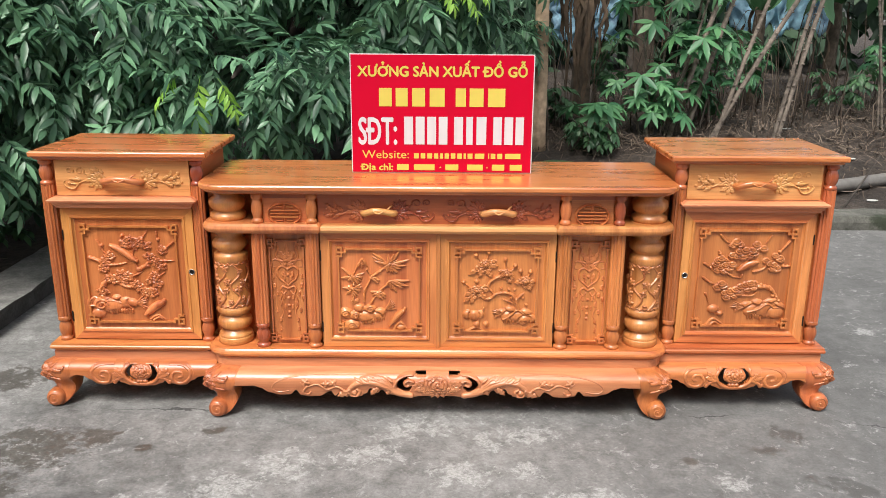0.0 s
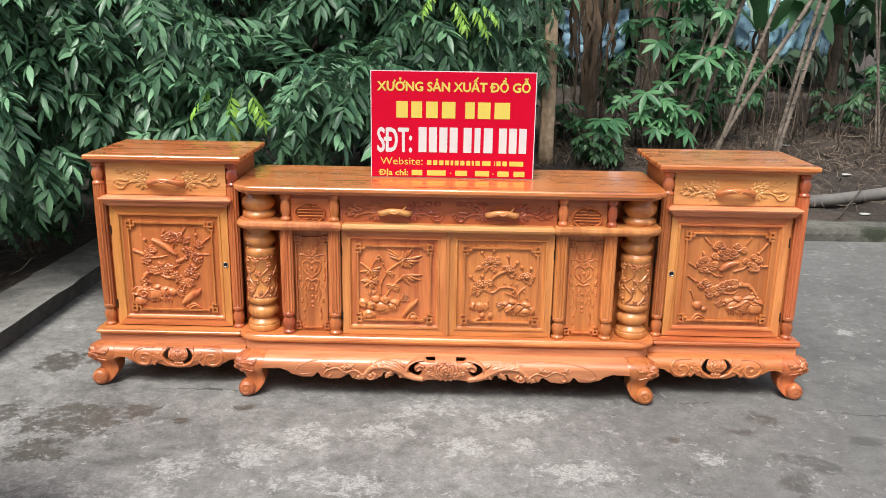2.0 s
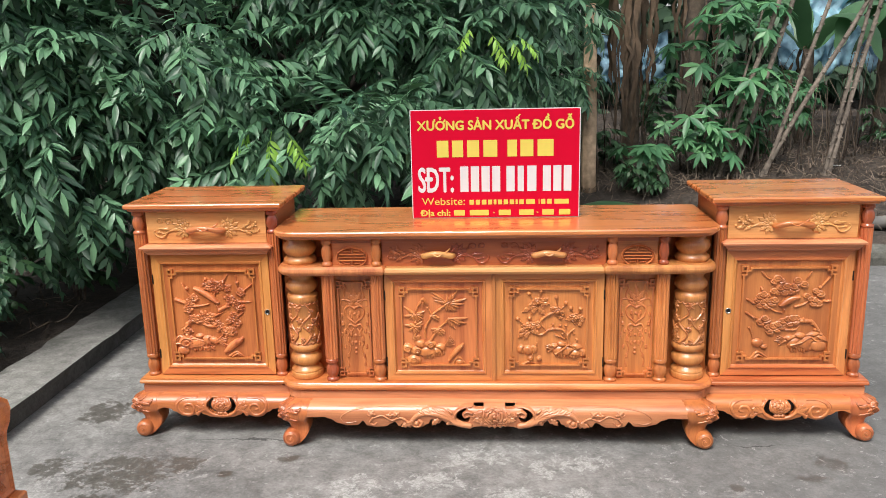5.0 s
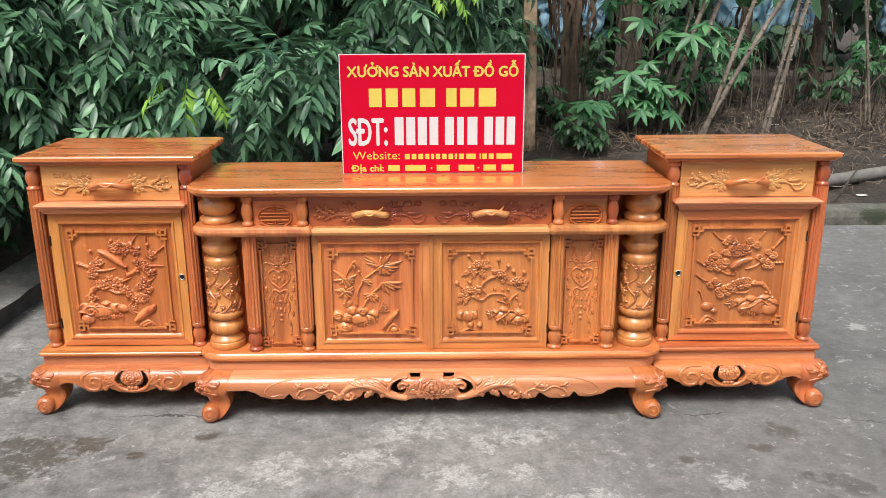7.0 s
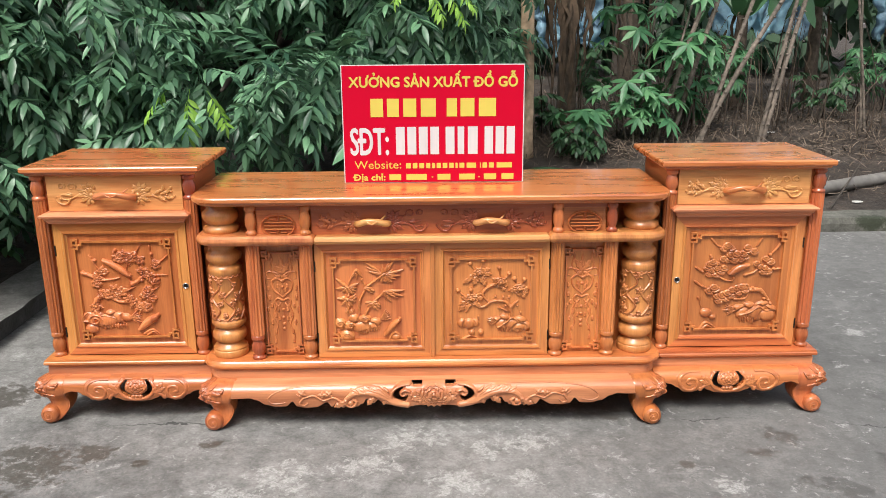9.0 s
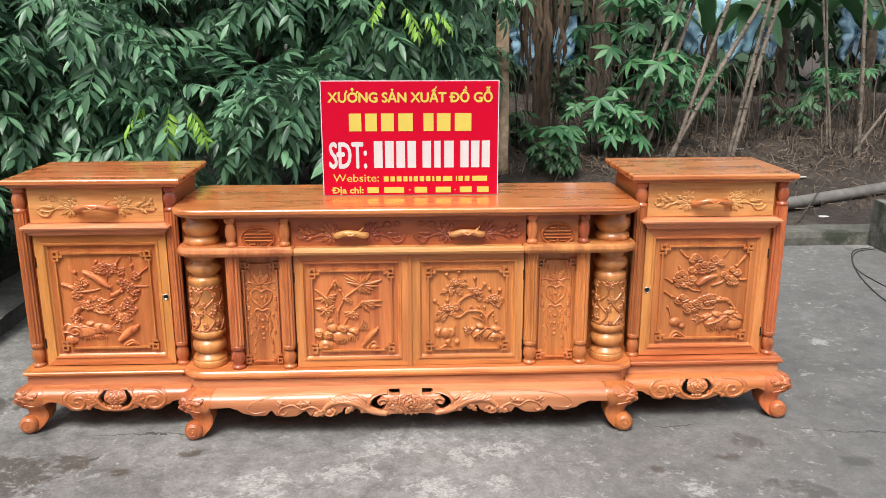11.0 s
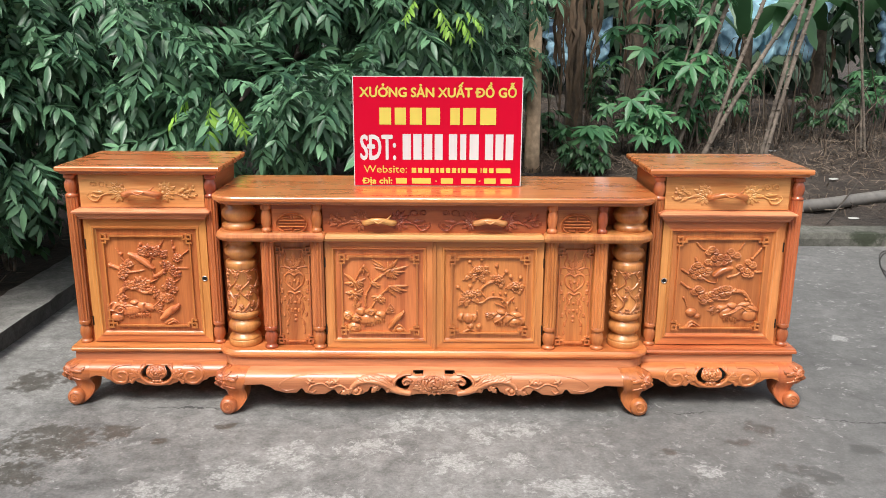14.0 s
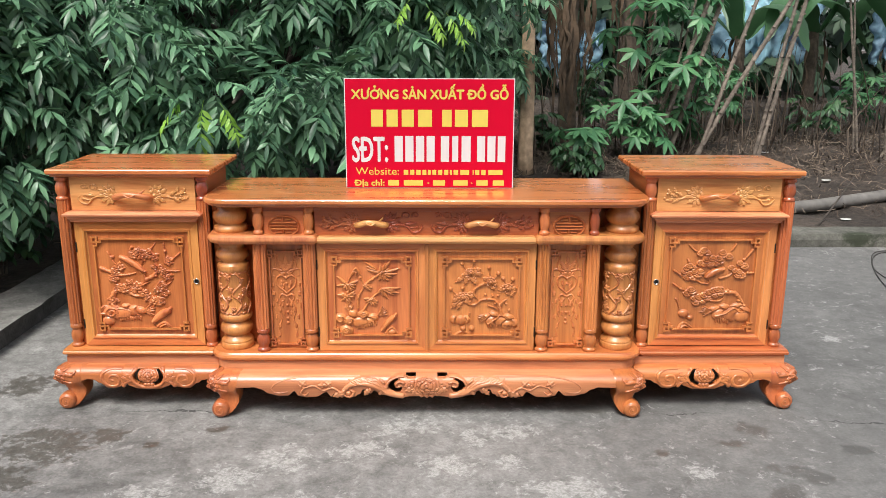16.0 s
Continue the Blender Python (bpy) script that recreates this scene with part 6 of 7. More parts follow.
litter()


def scrap(x, y, z, s):
    bm = bmesh.new()
    bmesh.ops.create_icosphere(bm, subdivisions=2, radius=s)
    for v in bm.verts:
        v.co = Vector((v.co.x * 1.5, v.co.y, v.co.z * 0.22)) + 0.3 * s * Vector(noise.noise_vector(v.co * 14))
    ob = part("paper_scrap", bm, PAPER)
    ob.location = (x, y, z)
    tagged(ob, "crumpled pale paper scrap on the soil", "litter", group="paper scraps")


for x, y in ((4.16, 6.0), (4.22, 5.7), (3.0, 4.55), (3.2, 3.75), (2.98, 2.92), (4.9, 5.2)):
    scrap(x, y, bank(x, y) + 0.012, 0.028)


# ---- plants ----
def leaflet(length, width, fold, droop):
    """One pointed blade along +x from its foot, folded on its rib and bowed down: rows of points and faces."""
    v = [(0, 0, 0)]
    for t, k in ((0.14, 0.55), (0.38, 1.0), (0.64, 0.86), (0.86, 0.4)):
        z = -droop * t * t * length
        v += [(t * length, 0, z - fold * width * k), (t * length, width * k, z), (t * length, -width * k, z)]
    v.append((length, 0, -droop * length * 1.08))
    f = [(0, 3, 1), (0, 1, 2)]
    for b in (1, 4, 7):
        f += [(b, b + 2, b + 5, b + 3), (b, b + 3, b + 4, b + 1)]
    f += [(10, 12, 13), (10, 13, 11)]
    return np.array(v), f


def turned(v, yaw, pitch=0.0, roll=0.0):
    return v @ np.array(Euler((roll, pitch, yaw)).to_matrix()).T


def frond_shape(r, pairs=5, rachis=0.3, leaf=0.1, width=0.0138):
    """A feather-like compound leaf along +x that bows downwards."""
    verts, faces = [], []

    def put(v, f):
        base = len(verts)
        verts.extend(v.tolist())
        faces.extend([tuple(i + base for i in q) for q in f])

    def spine(t):
        return np.array((rachis * t, 0, -0.25 * rachis * t * t))

    for i in range(pairs):
        t = 0.25 + 0.7 * i / (pairs - 1)
        for d in (-1, 1):
            ln = leaf * r.uniform(0.82, 1.12) * (0.8 + 0.35 * math.sin(math.pi * (i + 0.6) / pairs))
            v, f = leaflet(ln, width * r.uniform(0.85, 1.15), r.uniform(0.1, 0.45), r.uniform(0.1, 0.5))
            put(turned(v, d * r.uniform(0.7, 1.0), r.uniform(0.05, 0.6), d * r.uniform(-0.5, 0.5)) + spine(t), f)
    v, f = leaflet(leaf * 1.05, width, 0.3, 0.3)
    put(turned(v, r.uniform(-0.15, 0.15), 0.6) + spine(1.0), f)
    pts = [spine(k / 4) for k in range(5)]
    ring = []
    for k, p in enumerate(pts):
        w = 0.0028 * (1 - 0.15 * k)
        ring.append([p + (0, w, 0), p + (0, -w, 0), p + (0, 0, -w)])
    put(np.array([q for row in ring for q in row]), [(3 * k + a, 3 * k + b, 3 * k + 3 + b, 3 * k + 3 + a) for k in range(4) for a, b in ((0, 1), (1, 2), (2, 0))])
    return np.array(verts), faces


def palm_shape(r, fingers=6, leaf=0.13, width=0.018):
    """A hand-shaped leaf on a thin stalk along +x."""
    verts, faces = [], []
    for i in range(fingers):
        a = -1.9 + 3.8 * i / (fingers - 1)
        v, f = leaflet(leaf * (1.0 - 0.18 * abs(a) / 1.9) * r.uniform(0.9, 1.1), width, 0.3, r.uniform(0.1, 0.3))
        base = len(verts)
        verts.extend((turned(turned(v, a, r.uniform(0.0, 0.25)), 0, 0.7) + (0.14, 0, 0)).tolist())
        faces.extend([tuple(k + base for k in q) for q in f])
    base = len(verts)
    verts.extend([(0, 0.003, 0), (0, -0.003, 0), (0, 0, -0.004), (0.14, 0.002, 0), (0.14, -0.002, 0), (0.14, 0, -0.003)])
    faces.extend([(base, base + 1, base + 4, base + 3), (base + 1, base + 2, base + 5, base + 4), (base + 2, base, base + 3, base + 5)])
    return np.array(verts), faces


def aim(direction, spin):
    """A turn that lays +x along a direction and keeps the upper side up, give or take a spin."""
    d = Vector(direction).normalized()
    side = Vector((0, 0, 1)).cross(d)
    side = side.normalized() if side.length > 0.05 else Vector((0, 1, 0))
    m = Matrix((d, side, d.cross(side))).transposed()
    return m @ Matrix.Rotation(spin, 3, "X")


def joined(name, shapes, rows, material, parent, label=""):
    """Many leaves in one mesh; rows: shape index, place, turn, size."""
    verts, faces, base = [], [], 0
    for k, p, m, s in rows:
        v, f = shapes[k]
        verts.append(v * s @ np.array(m).T + np.array(p))
        faces.extend([tuple(i + base for i in q) for q in f])
        base += len(v)
    me = bpy.data.meshes.new(name)
    me.from_pydata(np.concatenate(verts).tolist(), [], faces)
    me.materials.append(material)
    me.polygons.foreach_set("use_smooth", [True] * len(me.polygons))
    ob = new(name, me)
    ob.parent = parent
    return tagged(ob, label, kind="stuff")


def single_leaves(name, shapes, rows, material, parent, label=""):
    """Leaves that stand in front, each an object on shared meshes."""
    meshes = []
    for v, f in shapes:
        me = bpy.data.meshes.new(name)
        me.from_pydata(v.tolist(), [], f)
        me.materials.append(material)
        me.polygons.foreach_set("use_smooth", [True] * len(me.polygons))
        meshes.append(me)
    for k, p, m, s in rows:
        ob = new(name, meshes[k])
        ob.parent = parent
        ob.matrix_local = Matrix.LocRotScale(Vector(p), m.to_quaternion(), Vector((s, s, s)))
        if label:
            tagged(ob, label)


def lobe_leaves(r, lobes, density, droop, size, shapes, front=0.15, fan=6):
    """Sprays of leaves over the outsides of rounded masses: each fans out from a twig's tip, outwards and down."""
    rows = []
    for cx, cy, cz, rx, ry, rz in lobes:
        area = 4 * math.pi * ((rx * ry) ** 1.6 / 3 + (rx * rz) ** 1.6 / 3 + (ry * rz) ** 1.6 / 3) ** (1 / 1.6)
        for i in range(int(area * density)):
            n = Vector((r.gauss(0, 1), r.gauss(0, 1), r.gauss(0, 1))).normalized()
            k = r.uniform(0.5, 1.0)
            p = Vector((cx + rx * n.x * k, cy + ry * n.y * k, cz + rz * n.z * k))
            out = Vector((n.x, n.y - front, 0.35 * n.z + 0.12)).normalized()
            for q in range(fan):
                a = 2 * math.pi * (q + r.uniform(-0.3, 0.3)) / fan
                side = out.orthogonal().normalized()
                spread = side * math.cos(a) + out.cross(side) * math.sin(a)
                d = out * r.uniform(0.55, 0.9) + spread * r.uniform(0.3, 0.85) + Vector((0, 0, -droop * r.uniform(0.6, 1.3)))
                rows.append((r.randrange(len(shapes)), tuple(p + spread * 0.02), aim(d, r.uniform(-0.35, 0.35)), size * r.uniform(0.75, 1.15)))
    return rows


def broad_tree():
    r = random.Random(21)
    tree = thing("broadleaf_tree", "broad dark-green tree with feathery drooping leaves over the cabinets", "tree", -1.2, 3.5, 0)
    org = Vector((-1.2, 3.5, 0))
    # the unseen lobe 2.62 m up is added to shade leaves below it
    lobes = [(-2.55, 0.35, 0.4, 0.34, 0.35, 0.26), (-3.0, -0.2, 0.42, 0.45, 0.45, 0.32), (-2.42, 1.0, 0.42, 0.26, 0.3, 0.24), (-3.3, 0.5, 0.6, 0.4, 0.4, 0.35), (-2.45, 0.85, 1.5, 0.42, 0.36, 0.3), (-1.95, 1.0, 1.72, 0.42, 0.34, 0.24), (-1.98, 0.9, 0.95, 0.28, 0.26, 0.28), (-0.98, 1.3, 1.02, 0.5, 0.4, 0.3), (-0.52, 1.35, 0.98, 0.34, 0.36, 0.26), (-1.62, 1.35, 1.22, 0.48, 0.42, 0.4), (-2.2, 1.15, 1.38, 0.5, 0.5, 0.42), (-2.6, 1.55, 0.78, 0.36, 0.4, 0.26),
             (-2.95, 1.15, 1.15, 0.45, 0.4, 0.36), (-0.12, 1.95, 1.5, 0.5, 0.42, 0.3), (0.2, 2.2, 1.68, 0.36, 0.4, 0.24), (-0.6, 1.75, 1.42, 0.4, 0.4, 0.3), (-1.15, 1.9, 1.62, 0.6, 0.5, 0.3), (-1.9, 1.75, 1.85, 0.7, 0.5, 0.36),
             (-0.5, 2.2, 1.95, 0.8, 0.6, 0.35), (-2.8, 1.7, 1.85, 0.6, 0.6, 0.35), (-0.5, 1.7, 2.62, 1.0, 0.7, 0.34), (-1.0, 2.9, 2.5, 1.5, 1.1, 0.5), (-2.6, 2.7, 2.4, 0.9, 0.8, 0.4), (0.3, 2.9, 2.4, 0.7, 0.6, 0.35),
             (-1.0, 3.2, 1.25, 1.3, 0.45, 0.8), (-2.7, 2.3, 1.0, 0.7, 0.6, 0.7), (-3.8, 2.3, 1.2, 0.6, 0.6, 0.7), (-1.75, 2.6, 0.8, 0.6, 0.5, 0.5)]
    shapes = [frond_shape(r, r.choice((5, 6, 6, 7)), r.uniform(0.2, 0.3)) for i in range(8)]
    rows = [(k, tuple(Vector(p) - org), m, s) for k, p, m, s in lobe_leaves(r, [q for q in lobes[4:20] if q[0] < -1.5], 17, 0.5, 1.0, shapes, 0.8) + lobe_leaves(r, [q for q in lobes[4:20] if q[0] >= -1.5], 15, 0.4, 1.0, shapes, 0.6) + lobe_leaves(r, lobes[20:], 4, 0.6, 1.1, shapes)]
    gaps = ((-1.72, 1.7, 0.44, 0.15), (-2.4, 1.02, 0.13, 0.13), (-1.0, 1.28, 0.2, 0.13), (-0.53, 0.96, 0.11, 0.17), (-1.14, 1.56, 0.15, 0.08), (-2.59, 0.72, 0.1, 0.06), (-0.97, 0.68, 0.2, 0.13), (-0.5, 0.72, 0.2, 0.13),
            (-2.11, 0.86, 0.11, 0.09), (-0.6, 1.26, 0.12, 0.11), (-0.25, 1.72, 0.12, 0.1), (-1.5, 1.2, 0.1, 0.06), (-0.35, 1.45, 0.13, 0.06), (-1.95, 1.35, 0.1, 0.07))

    def open_at(p):
        n = 0.35 * noise.noise((p[0] * 5, p[1] * 2, p[2] * 5))
        return any(((p[0] + org.x - gx) / rx) ** 2 + ((p[2] - gz) / rz) ** 2 < 1 + n for gx, gz, rx, rz in gaps) and p[1] + org.y < 2.6

    rows = [q for q in rows if not open_at(q[1])]
    rows += [(k, tuple(Vector(p) - org), m, s) for k, p, m, s in lobe_leaves(r, [(-0.6, 3.9, 0.95, 1.0, 0.3, 0.45), (0.3, 4.2, 1.2, 0.4, 0.25, 0.5)], 16, 0.6, 1.05, shapes, 0.5)]
    rows.sort(key=lambda q: q[1][1])
    front = [q for q in rows if 0.4 < q[1][2] < 1.9][:270]
    chosen = set(id(q) for q in front)
    single_leaves("leaf", shapes, front, LEAF, tree)
    joined("crown", shapes, [q for q in rows if id(q) not in chosen], LEAF, tree, "dense crown of dark-green feathery leaves")
    fine = [frond_shape(r, 6, 0.17, 0.05, 0.0125) for i in range(4)]
    low = [(k, tuple(Vector(p) - org), m, s) for k, p, m, s in lobe_leaves(r, lobes[:4], 11, 0.25, 0.95, fine, 0.5, 7)]
    joined("low_growth", fine, low, LEAF, tree, "low shoots with small feathery leaves")
    young = [(r.randrange(8), tuple(Vector(p) - org), aim(d, 0.2), s) for p, d, s in (
        ((-1.02, 0.92, 1.06), (-0.1, -0.5, -0.8), 0.72), ((-1.1, 0.93, 1.07), (-0.7, -0.4, -0.5), 0.6), ((-0.95, 0.93, 1.05), (0.6, -0.4, -0.7), 0.62),
        ((-0.02, 1.38, 1.5), (0.5, -0.4, -0.6), 0.62), ((0.08, 1.4, 1.46), (0.7, -0.3, -0.7), 0.62), ((-0.1, 1.38, 1.52), (-0.5, -0.5, -0.5), 0.55), ((0.12, 1.4, 1.47), (0.9, -0.3, -0.5), 0.5))]
    single_leaves("young_leaf", shapes, young, LEAF_YOUNG, tree, "bright yellow-green young leaf")
    bm = bmesh.new()
    tube(bm, [(0, 0, 0.05), (0.05, -0.05, 0.7), (-0.02, -0.1, 1.4), (0.1, -0.3, 2.3)], [0.15, 0.12, 0.11, 0.07], 14, 6)
    part("trunk", bm, BARK, tree, smooth=True)
    for cx, cy, cz, *_ in lobes[4:23]:
        e = Vector((cx, cy, cz)) - org
        s = Vector((0.0, -0.08, 0.7 + 0.35 * max(0.0, min(1.6, cz - 0.6))))
        q = s.lerp(e, 0.5) + Vector((0, 0, 0.14))
        bm = bmesh.new()
        tube(bm, [tuple(s), tuple(q), tuple(e)], [0.05, 0.028, 0.008], 8, 6)
        part("limb", bm, BARK, tree, smooth=True)


broad_tree()


def shrub(x, y, z, w, h, count, seed, shapes_of, material, label, name="shrub", category="shrub"):
    """A low plant: thin stalks with leaves along them."""
    r = random.Random(seed)
    sh = thing(name, label, category, x, y, z)
    shapes = [shapes_of(r) for i in range(4)]
    rows = []
    for k in range(max(3, count // 9)):
        a, lean = r.uniform(0, 6.28), r.uniform(0.1, 0.5)
        tip = (w * lean * math.cos(a) * 1.6, w * lean * math.sin(a) * 1.6, h * r.uniform(0.7, 1.0))
        mid = (tip[0] * 0.35, tip[1] * 0.35, tip[2] * 0.55)
        bm = bmesh.new()
        tube(bm, [(tip[0] * 0.1, tip[1] * 0.1, -0.03), mid, tip], [0.008, 0.006, 0.003], 6, 4)
        part("stalk", bm, STEM, sh, smooth=True)
        for j in range(9):
            t = 0.35 + 0.65 * j / 8
            p = Vector((0, 0, 0)).lerp(Vector(mid), t * 2) if t < 0.5 else Vector(mid).lerp(Vector(tip), t * 2 - 1)
            b = j * 2.4 + r.uniform(-0.4, 0.4)
            rows.append((r.randrange(4), tuple(p), aim((math.cos(b), math.sin(b), r.uniform(-0.3, 0.35)), 0), r.uniform(0.7, 1.15)))
    joined("foliage", shapes, rows, material, sh)
    return sh


small = lambda r: frond_shape(r, 4, 0.16, 0.07, 0.017)
palm = lambda r: palm_shape(r, r.choice((5, 6, 7)))
for i, (x, y, w, h, c) in enumerate(((-2.35, 1.5, 0.4, 0.5, 40), (-2.55, 0.9, 0.4, 0.55, 45), (-2.9, 0.4, 0.5, 0.6, 50), (-2.5, 2.1, 0.4, 0.5, 36), (-3.0, 1.4, 0.5, 0.7, 45), (-3.2, -0.3, 0.5, 0.5, 40), (-2.35, 2.6, 0.4, 0.55, 36))):
    shrub(x, y, bank(x, y), w, h, c, 100 + i, small, LEAF_BUSH, "low leafy shrub beside the kerb")
for i, (x, y, w, h, c) in enumerate(((1.25, 3.9, 0.3, 0.35, 30), (1.7, 4.3, 0.4, 0.6, 40), (1.05, 4.5, 0.35, 0.4, 26), (0.55, 4.6, 0.4, 0.45, 30), (2.3, 4.8, 0.4, 0.6, 36), (0.2, 3.9, 0.4, 0.5, 36), (3.6, 5.0, 0.4, 0.5, 30), (4.3, 5.6, 0.5, 0.7, 36), (5.2, 5.2, 0.5, 0.7, 36), (1.4, 5.2, 0.5, 0.8, 45), (2.9, 5.5, 0.5, 0.8, 45))):
    shrub(x, y, bank(x, y), w, h, c, 140 + i, palm if i % 3 == 1 else small, LEAF_CASSAVA if i % 3 == 1 else LEAF_BUSH, "leafy undergrowth plant on the soil bank", "undergrowth_plant", "plant")


def cassava(x, y, tops, seed, leaves=0, label="knobbly bare cassava stems leaning over the bank"):
    """Bare knobbly stems from one root; tops: lean at 1.4 m up, height, radius."""
    r = random.Random(seed)
    z0 = bank(x, y)
    plant = thing("cassava_plant", label, "plant", x, y, z0, group="cassava plants")
    rows = []
    shapes = [palm_shape(r, r.choice((5, 6, 7)), 0.15, 0.021) for i in range(4)]
    for dx, dy, h, rad, foot in tops:
        pts = [(foot, 0, -0.05), (foot + dx * 0.3, dy * 0.3, h * 0.28), (foot + dx * 0.66, dy * 0.6, h * 0.62), (foot + dx, dy, h)]
        bm = bmesh.new()
        tube(bm, pts, [rad, rad * 0.95, rad * 0.85, rad * 0.7], 8, 8)
        path = smooth_points(pts, 14)
        for i, q in enumerate(path[3:]):
            a = i * 2.4
            c = Vector(q[:3]) + Vector((math.cos(a), math.sin(a), 0)) * rad * 0.9
            bmesh.ops.create_icosphere(bm, subdivisions=1, radius=rad * 0.8, matrix=Matrix.Translation(c) @ Matrix.Diagonal((1, 1, 0.55, 1)))
        part("stem", bm, STEM, plant, smooth=True)
        for i in range(leaves):
            t = 0.3 + 0.7 * i / max(1, leaves - 1)
            q = path[min(len(path) - 1, int(t * (len(path) - 1)))]
            a = i * 2.4 + seed
            rows.append((i % 4, tuple(q), aim((math.cos(a), math.sin(a) - 0.3, r.uniform(-0.2, 0.5)), 0), r.uniform(0.9, 1.4)))
        for i in range(6 if h > 0.5 else 3):
            a = i * 2.4
            rows.append((i % 4, pts[-1], aim((math.cos(a), math.sin(a), r.uniform(-0.1, 0.6)), 0), r.uniform(0.9, 1.4)))
    joined("foliage", shapes, rows, LEAF_CASSAVA, plant)


cassava(1.9, 4.3, [(0.67, 0.0, 2.4, 0.022, 0.0), (0.65, 0.05, 2.4, 0.022, 0.13)], 31)
cassava(2.29, 4.3, [(0.69, 0.0, 2.4, 0.019, 0.0), (1.2, 0.05, 2.3, 0.021, -0.04)], 32)
cassava(2.79, 4.3, [(0.42, 0.0, 2.4, 0.018, 0.0), (0.52, 0.06, 2.4, 0.021, 0.03)], 33)
cassava(3.87, 4.6, [(-0.32, 0.0, 1.9, 0.012, 0.0), (-0.2, 0.1, 2.2, 0.01, -0.04)], 34)
cassava(4.02, 4.4, [(-0.2, 0.0, 2.5, 0.018, 0.0), (0.9, 0.1, 1.2, 0.014, -0.1)], 35)
cassava(4.75, 4.5, [(-0.9, 0.0, 1.9, 0.014, 0.0), (-0.2, 0.3, 2.4, 0.014, 0.0)], 36)
cassava(1.78, 4.35, [(0.1, 0.0, 1.25, 0.012, 0.0), (0.35, 0.05, 1.35, 0.012, 0.1), (-0.15, 0.0, 1.05, 0.01, 0.0), (0.22, -0.1, 0.8, 0.01, 0.05)], 37, 7, "leafy young cassava plant with hand-shaped leaves")
cassava(2.12, 4.7, [(0.1, 0.0, 1.2, 0.012, 0.0), (-0.15, 0.05, 1.4, 0.012, 0.1)], 38, 7, "leafy young cassava plant with hand-shaped leaves")
cassava(2.25, 4.6, [(0.15, 0.0, 0.75, 0.01, 0.0), (-0.1, 0.05, 0.85, 0.01, 0.1)], 39, 6, "leafy young cassava plant with hand-shaped leaves")
cassava(1.2, 4.15, [(0.1, -0.1, 0.32, 0.008, 0.0), (-0.1, -0.1, 0.28, 0.008, 0.1)], 40, 2, "leafy young cassava plant with hand-shaped leaves")


def banana_blade(bm, pts, width, tears):
    """A long arched blade along points, folded on its rib, with a torn edge."""
    path = smooth_points(pts, 7)
    n = len(path) - 1
    rows = []
    for i, q in enumerate(path):
        a, b = Vector(path[max(i - 1, 0)]), Vector(path[min(i + 1, n)])
        t = (b - a).normalized()
        side = t.cross(Vector((0, 0, 1)))
        side = side.normalized() if side.length > 0.05 else Vector((1, 0, 0))
        s = i / n
        w = width * (math.sin(math.pi * min(1, 0.08 + s * 0.95)) ** 0.6) * (1 - (0.16 if tears and i % 3 == 0 else 0))
        c = Vector(q)
        drop = Vector((0, 0, -0.3 * w))
        rows.append([bm.verts.new(c - side * w + drop), bm.verts.new(c - side * w * 0.5 + drop * 0.2), bm.verts.new(c), bm.verts.new(c + side * w * 0.5 + drop * 0.2), bm.verts.new(c + side * w + drop)])
    for a, b in zip(rows, rows[1:]):
        for k in range(4):
            bm.faces.new((a[k], a[k + 1], b[k + 1], b[k]))


def banana(x, y, h, rad, blades, seed, dry=10, label="banana plant with broad arching leaves and dry hanging ones"):
    r = random.Random(seed)
    z0 = bank(x, y)
    plant = thing("banana_plant", label, "plant", x, y, z0, group="banana plants")
    bm = bmesh.new()
    prof = [(rad * k, z) for k, z in ((1.25, -0.05), (1.1, 0.12), (1.0, 0.4 * h), (0.9, 0.75 * h), (0.7, h))]
    lathe(bm, 0, 0, prof, 18, 6, 0.14)
    for v in bm.verts:
        v.co += 0.16 * rad * Vector(noise.noise_vector(v.co * 9 + Vector((seed, 0, 0))))
    part("trunk", bm, STUMP if dry < 3 else TRUNK_OLD, plant, smooth=True)
    for i in range(blades):
        a = 2 * math.pi * i / max(1, blades) + r.uniform(-0.4, 0.4)
        ln, rise = r.uniform(0.9, 1.5), r.uniform(0.15, 0.6)
        c, s = math.cos(a), math.sin(a)
        bm = bmesh.new()
        banana_blade(bm, [(c * 0.05, s * 0.05, h - 0.05), (c * ln * 0.35, s * ln * 0.35, h + rise), (c * ln * 0.75, s * ln * 0.75, h + rise * 0.8), (c * ln, s * ln, h + rise * 0.1 - 0.2)], r.uniform(0.11, 0.17), True)
        part("blade", bm, LEAF_BANANA, plant, smooth=True)
    for i in range(dry):
        a = r.uniform(0, 6.28)
        c, s = math.cos(a), math.sin(a)
        ln = r.uniform(0.5, 0.9) * h
        bm = bmesh.new()
        banana_blade(bm, [(c * rad, s * rad, h * 0.95), (c * rad * 2.2, s * rad * 2.2, h * 0.92), (c * rad * 2.4, s * rad * 2.4, h * 0.92 - ln * 0.5), (c * rad * 1.8, s * rad * 1.8, h * 0.9 - ln)], r.uniform(0.008, 0.024), True)
        for v in bm.verts:
            v.co += 0.05 * Vector(noise.noise_vector(v.co * 7 + Vector((seed, i, 0))))
        part("dry_blade", bm, DRY, plant, smooth=True)


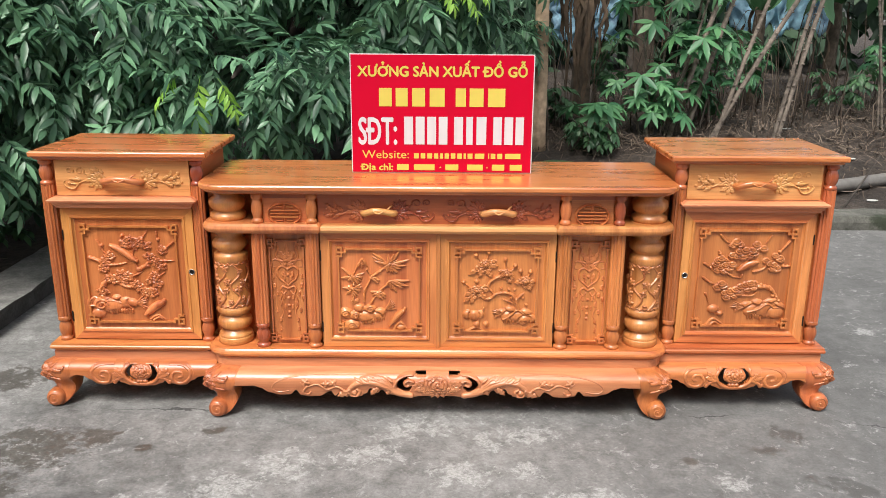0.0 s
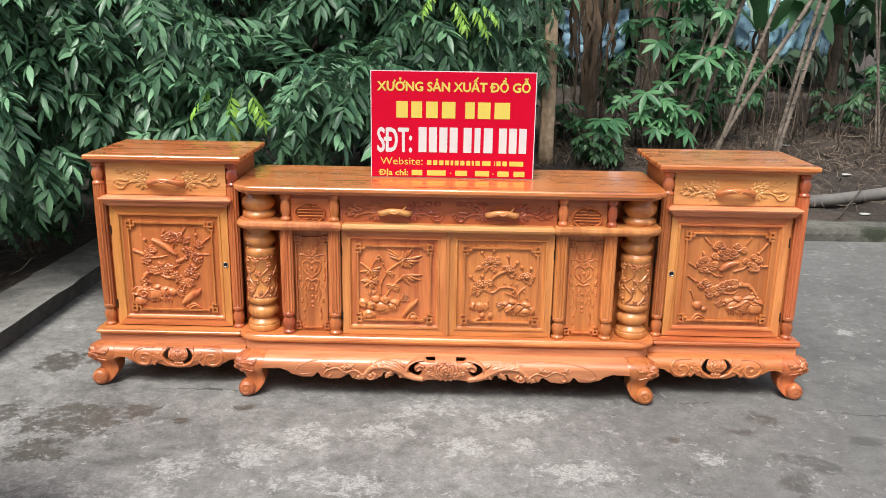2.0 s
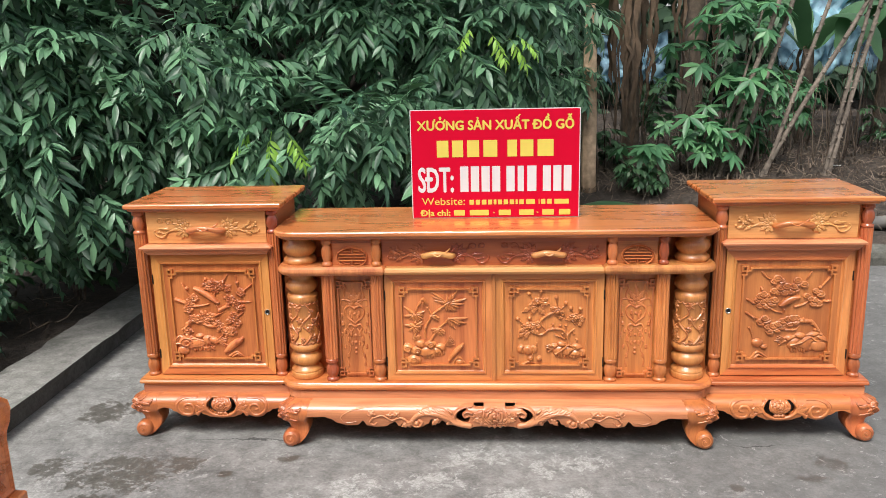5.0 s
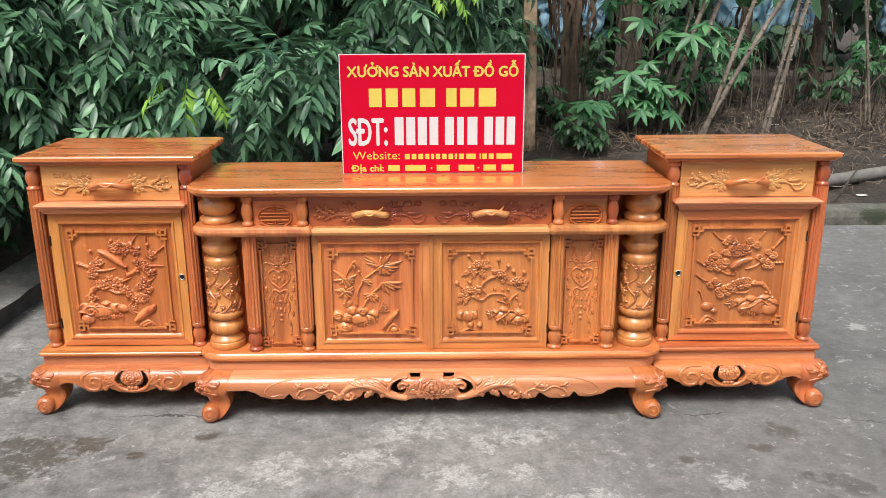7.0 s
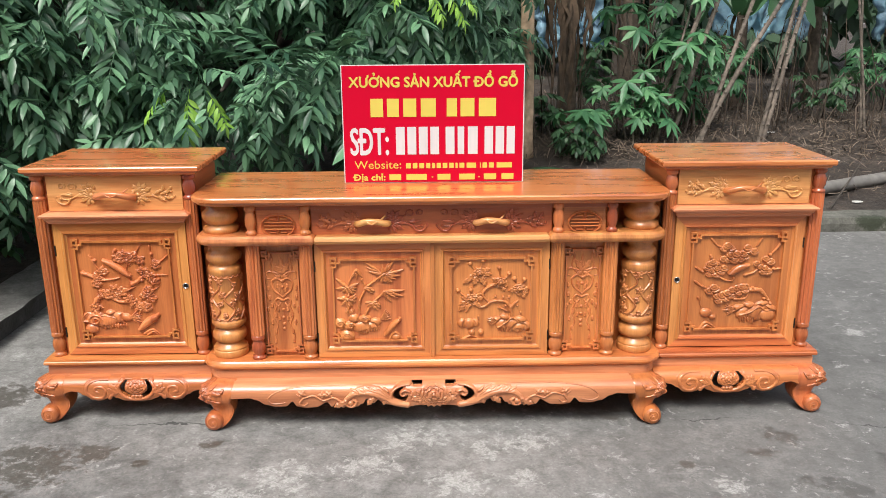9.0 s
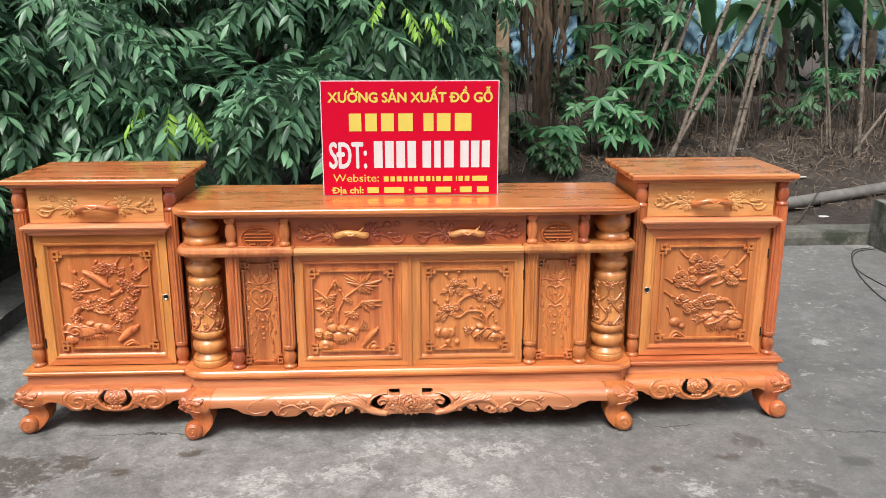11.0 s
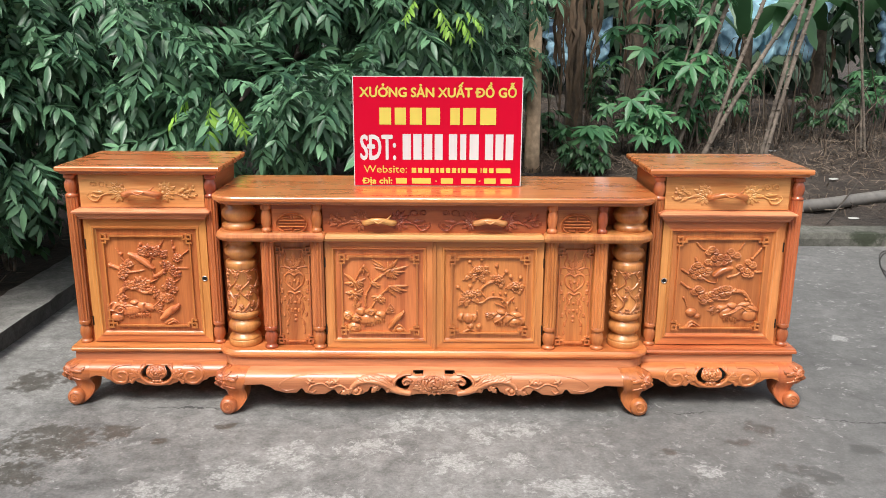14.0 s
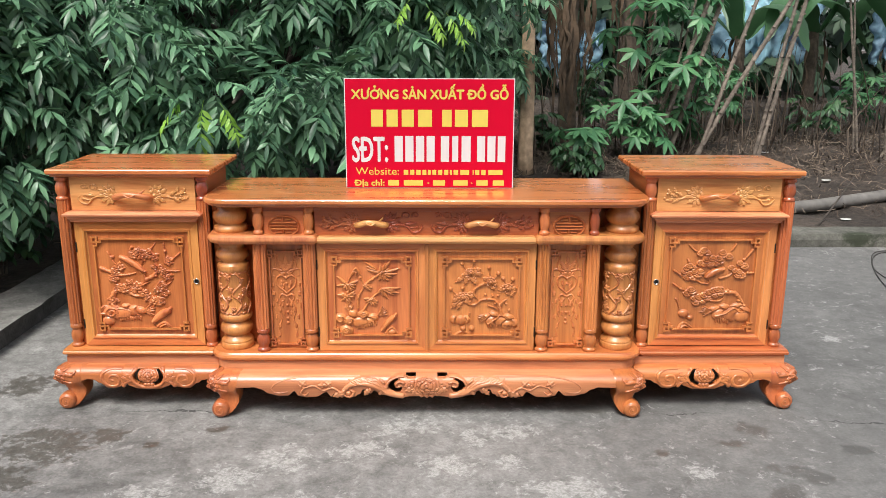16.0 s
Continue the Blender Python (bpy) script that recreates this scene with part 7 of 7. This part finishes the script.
banana(0.78, 4.05, 1.55, 0.062, 4, 51, 0)
banana(1.25, 4.9, 1.9, 0.08, 6, 52, 34)
banana(3.2, 6.0, 1.0, 0.07, 5, 53, 3)
banana(4.1, 6.3, 1.05, 0.07, 5, 59, 3)
banana(4.9, 6.0, 1.05, 0.07, 5, 54, 4)
banana(5.7, 6.6, 1.7, 0.08, 5, 55, 8)
banana(2.1, 6.2, 1.9, 0.1, 7, 56, 14)
banana(0.1, 5.6, 1.9, 0.1, 6, 57, 12)
banana(6.8, 7.0, 1.7, 0.1, 7, 58, 8)

blade_bm = bmesh.new()
banana_blade(blade_bm, [(0, 0, 0.02), (0.3, 0.05, 0.1), (0.6, 0.06, 0.07), (0.85, 0.05, 0.02)], 0.12, True)
fallen = part("fallen_banana_leaf", blade_bm, LEAF_BANANA, smooth=True)
fallen.location = (0.5, 3.35, bank(0.9, 3.4) + 0.03)
tagged(fallen, "fallen banana leaf lying on dark soil", "leaf")


def tarp(name, x0, x1, y, z0, z1, seed, label):
    """A hanging sheet with folds, on a rope."""
    bm = bmesh.new()
    nx, nz = 40, 22
    g = [[bm.verts.new((x0 + (x1 - x0) * i / nx + 0.12 * noise.noise((k * 0.25, seed, i * 0.05)), y + 0.16 * noise.noise((i * 0.22, k * 0.12, seed)) + 0.05 * noise.noise((i * 0.7, k * 0.3, seed)), z0 + 0.22 * (1 - k / nz) * noise.noise((i * 0.3, seed, 0)) + (z1 - z0) * k / nz - 0.14 * (k / nz) * math.sin(math.pi * i / nx)))
          for k in range(nz + 1)] for i in range(nx + 1)]
    for i in range(nx):
        for k in range(nz):
            bm.faces.new((g[i][k], g[i + 1][k], g[i + 1][k + 1], g[i][k + 1]))
    bmesh.ops.solidify(bm, geom=bm.faces[:], thickness=0.004)
    sheet = thing(name, label, "tarpaulin", 0, 0, 0)
    part("sheet", bm, TARP, sheet, smooth=True)
    rope = bmesh.new()
    tube(rope, [(x0 - 0.4, y, z1 + 0.03), ((x0 + x1) / 2, y, z1 - 0.08), (x1 + 0.4, y, z1 + 0.03)], [0.006] * 3, 6, 8)
    part("rope", rope, LITTER, sheet, "thin brown rope", smooth=True)


tarp("tarpaulin", 3.3, 4.55, 7.2, bank(3.9, 7.2) + 0.65, 2.05, 3, "blue tarpaulin sheet hung behind the banana plants")
tarp("tarpaulin", 5.3, 6.3, 7.4, bank(6, 7.4) + 0.6, 1.75, 9, "blue tarpaulin sheet hung behind the banana plants")
tarp("tarpaulin", 1.3, 2.1, 7.6, bank(1, 7.6) + 0.5, 1.6, 15, "blue tarpaulin sheet hung in the shade behind the banana plants")


def dry_stalks():
    """Thin dry stalks that stand in the undergrowth."""
    r = random.Random(91)
    bm = bmesh.new()
    for i in range(170):
        x, y = r.uniform(0.3, 5.6), r.uniform(4.3, 6.2)
        z, h = bank(x, y), r.uniform(0.25, 1.0)
        tube(bm, [(x, y, z - 0.02), (x + r.uniform(-0.06, 0.06), y, z + h * 0.5), (x + r.uniform(-0.15, 0.15), y, z + h)], [0.006, 0.005, 0.002], 5, 2)
    tagged(part("dry_stalks", bm, LITTER, smooth=True), "thin dry stalks standing in the undergrowth", "stalks", kind="stuff")


dry_stalks()


def woods():
    """The thicket that closes the view behind the garden."""
    r = random.Random(77)
    shapes = [frond_shape(r, 4, 0.5, 0.27, 0.06) for i in range(4)]
    rows = []
    for i in range(2900):
        x = r.uniform(-13, 15)
        y = 9.0 + abs(x) * 0.06 + r.uniform(0, 2.2)
        z = bank(x, y) + 3.9 * r.random() ** 0.8
        if x > 0.5 and z > 2.2 and r.random() < 0.7:
            continue
        a = r.uniform(0, 6.28)
        rows.append((r.randrange(4), (x, y, z), aim((math.cos(a), math.sin(a) - 0.6, -0.3), r.uniform(-0.5, 0.5)), r.uniform(0.8, 1.5)))
    for i in range(700):
        x, y = -4.6 - r.random() * 2.2, r.uniform(3.6, 9)
        a = r.uniform(0, 6.28)
        rows.append((r.randrange(4), (x, y, 0.1 + 3.2 * r.random()), aim((math.cos(a) + 0.6, math.sin(a), -0.3), 0), r.uniform(0.8, 1.4)))
    wood_ob = thing("thicket", "dark dense thicket behind the garden", "trees", 0, 0, 0, kind="stuff")
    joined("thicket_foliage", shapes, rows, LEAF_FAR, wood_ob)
    for i in range(26):
        x, y = r.uniform(-8, 11), r.uniform(8.2, 10.5)
        bm = bmesh.new()
        tube(bm, [(x, y, 0.2), (x + r.uniform(-0.3, 0.3), y, 2.0), (x + r.uniform(-0.6, 0.6), y, 4.2)], [0.09, 0.07, 0.04], 8, 4)
        part("trunk", bm, BARK, wood_ob, smooth=True)


woods()
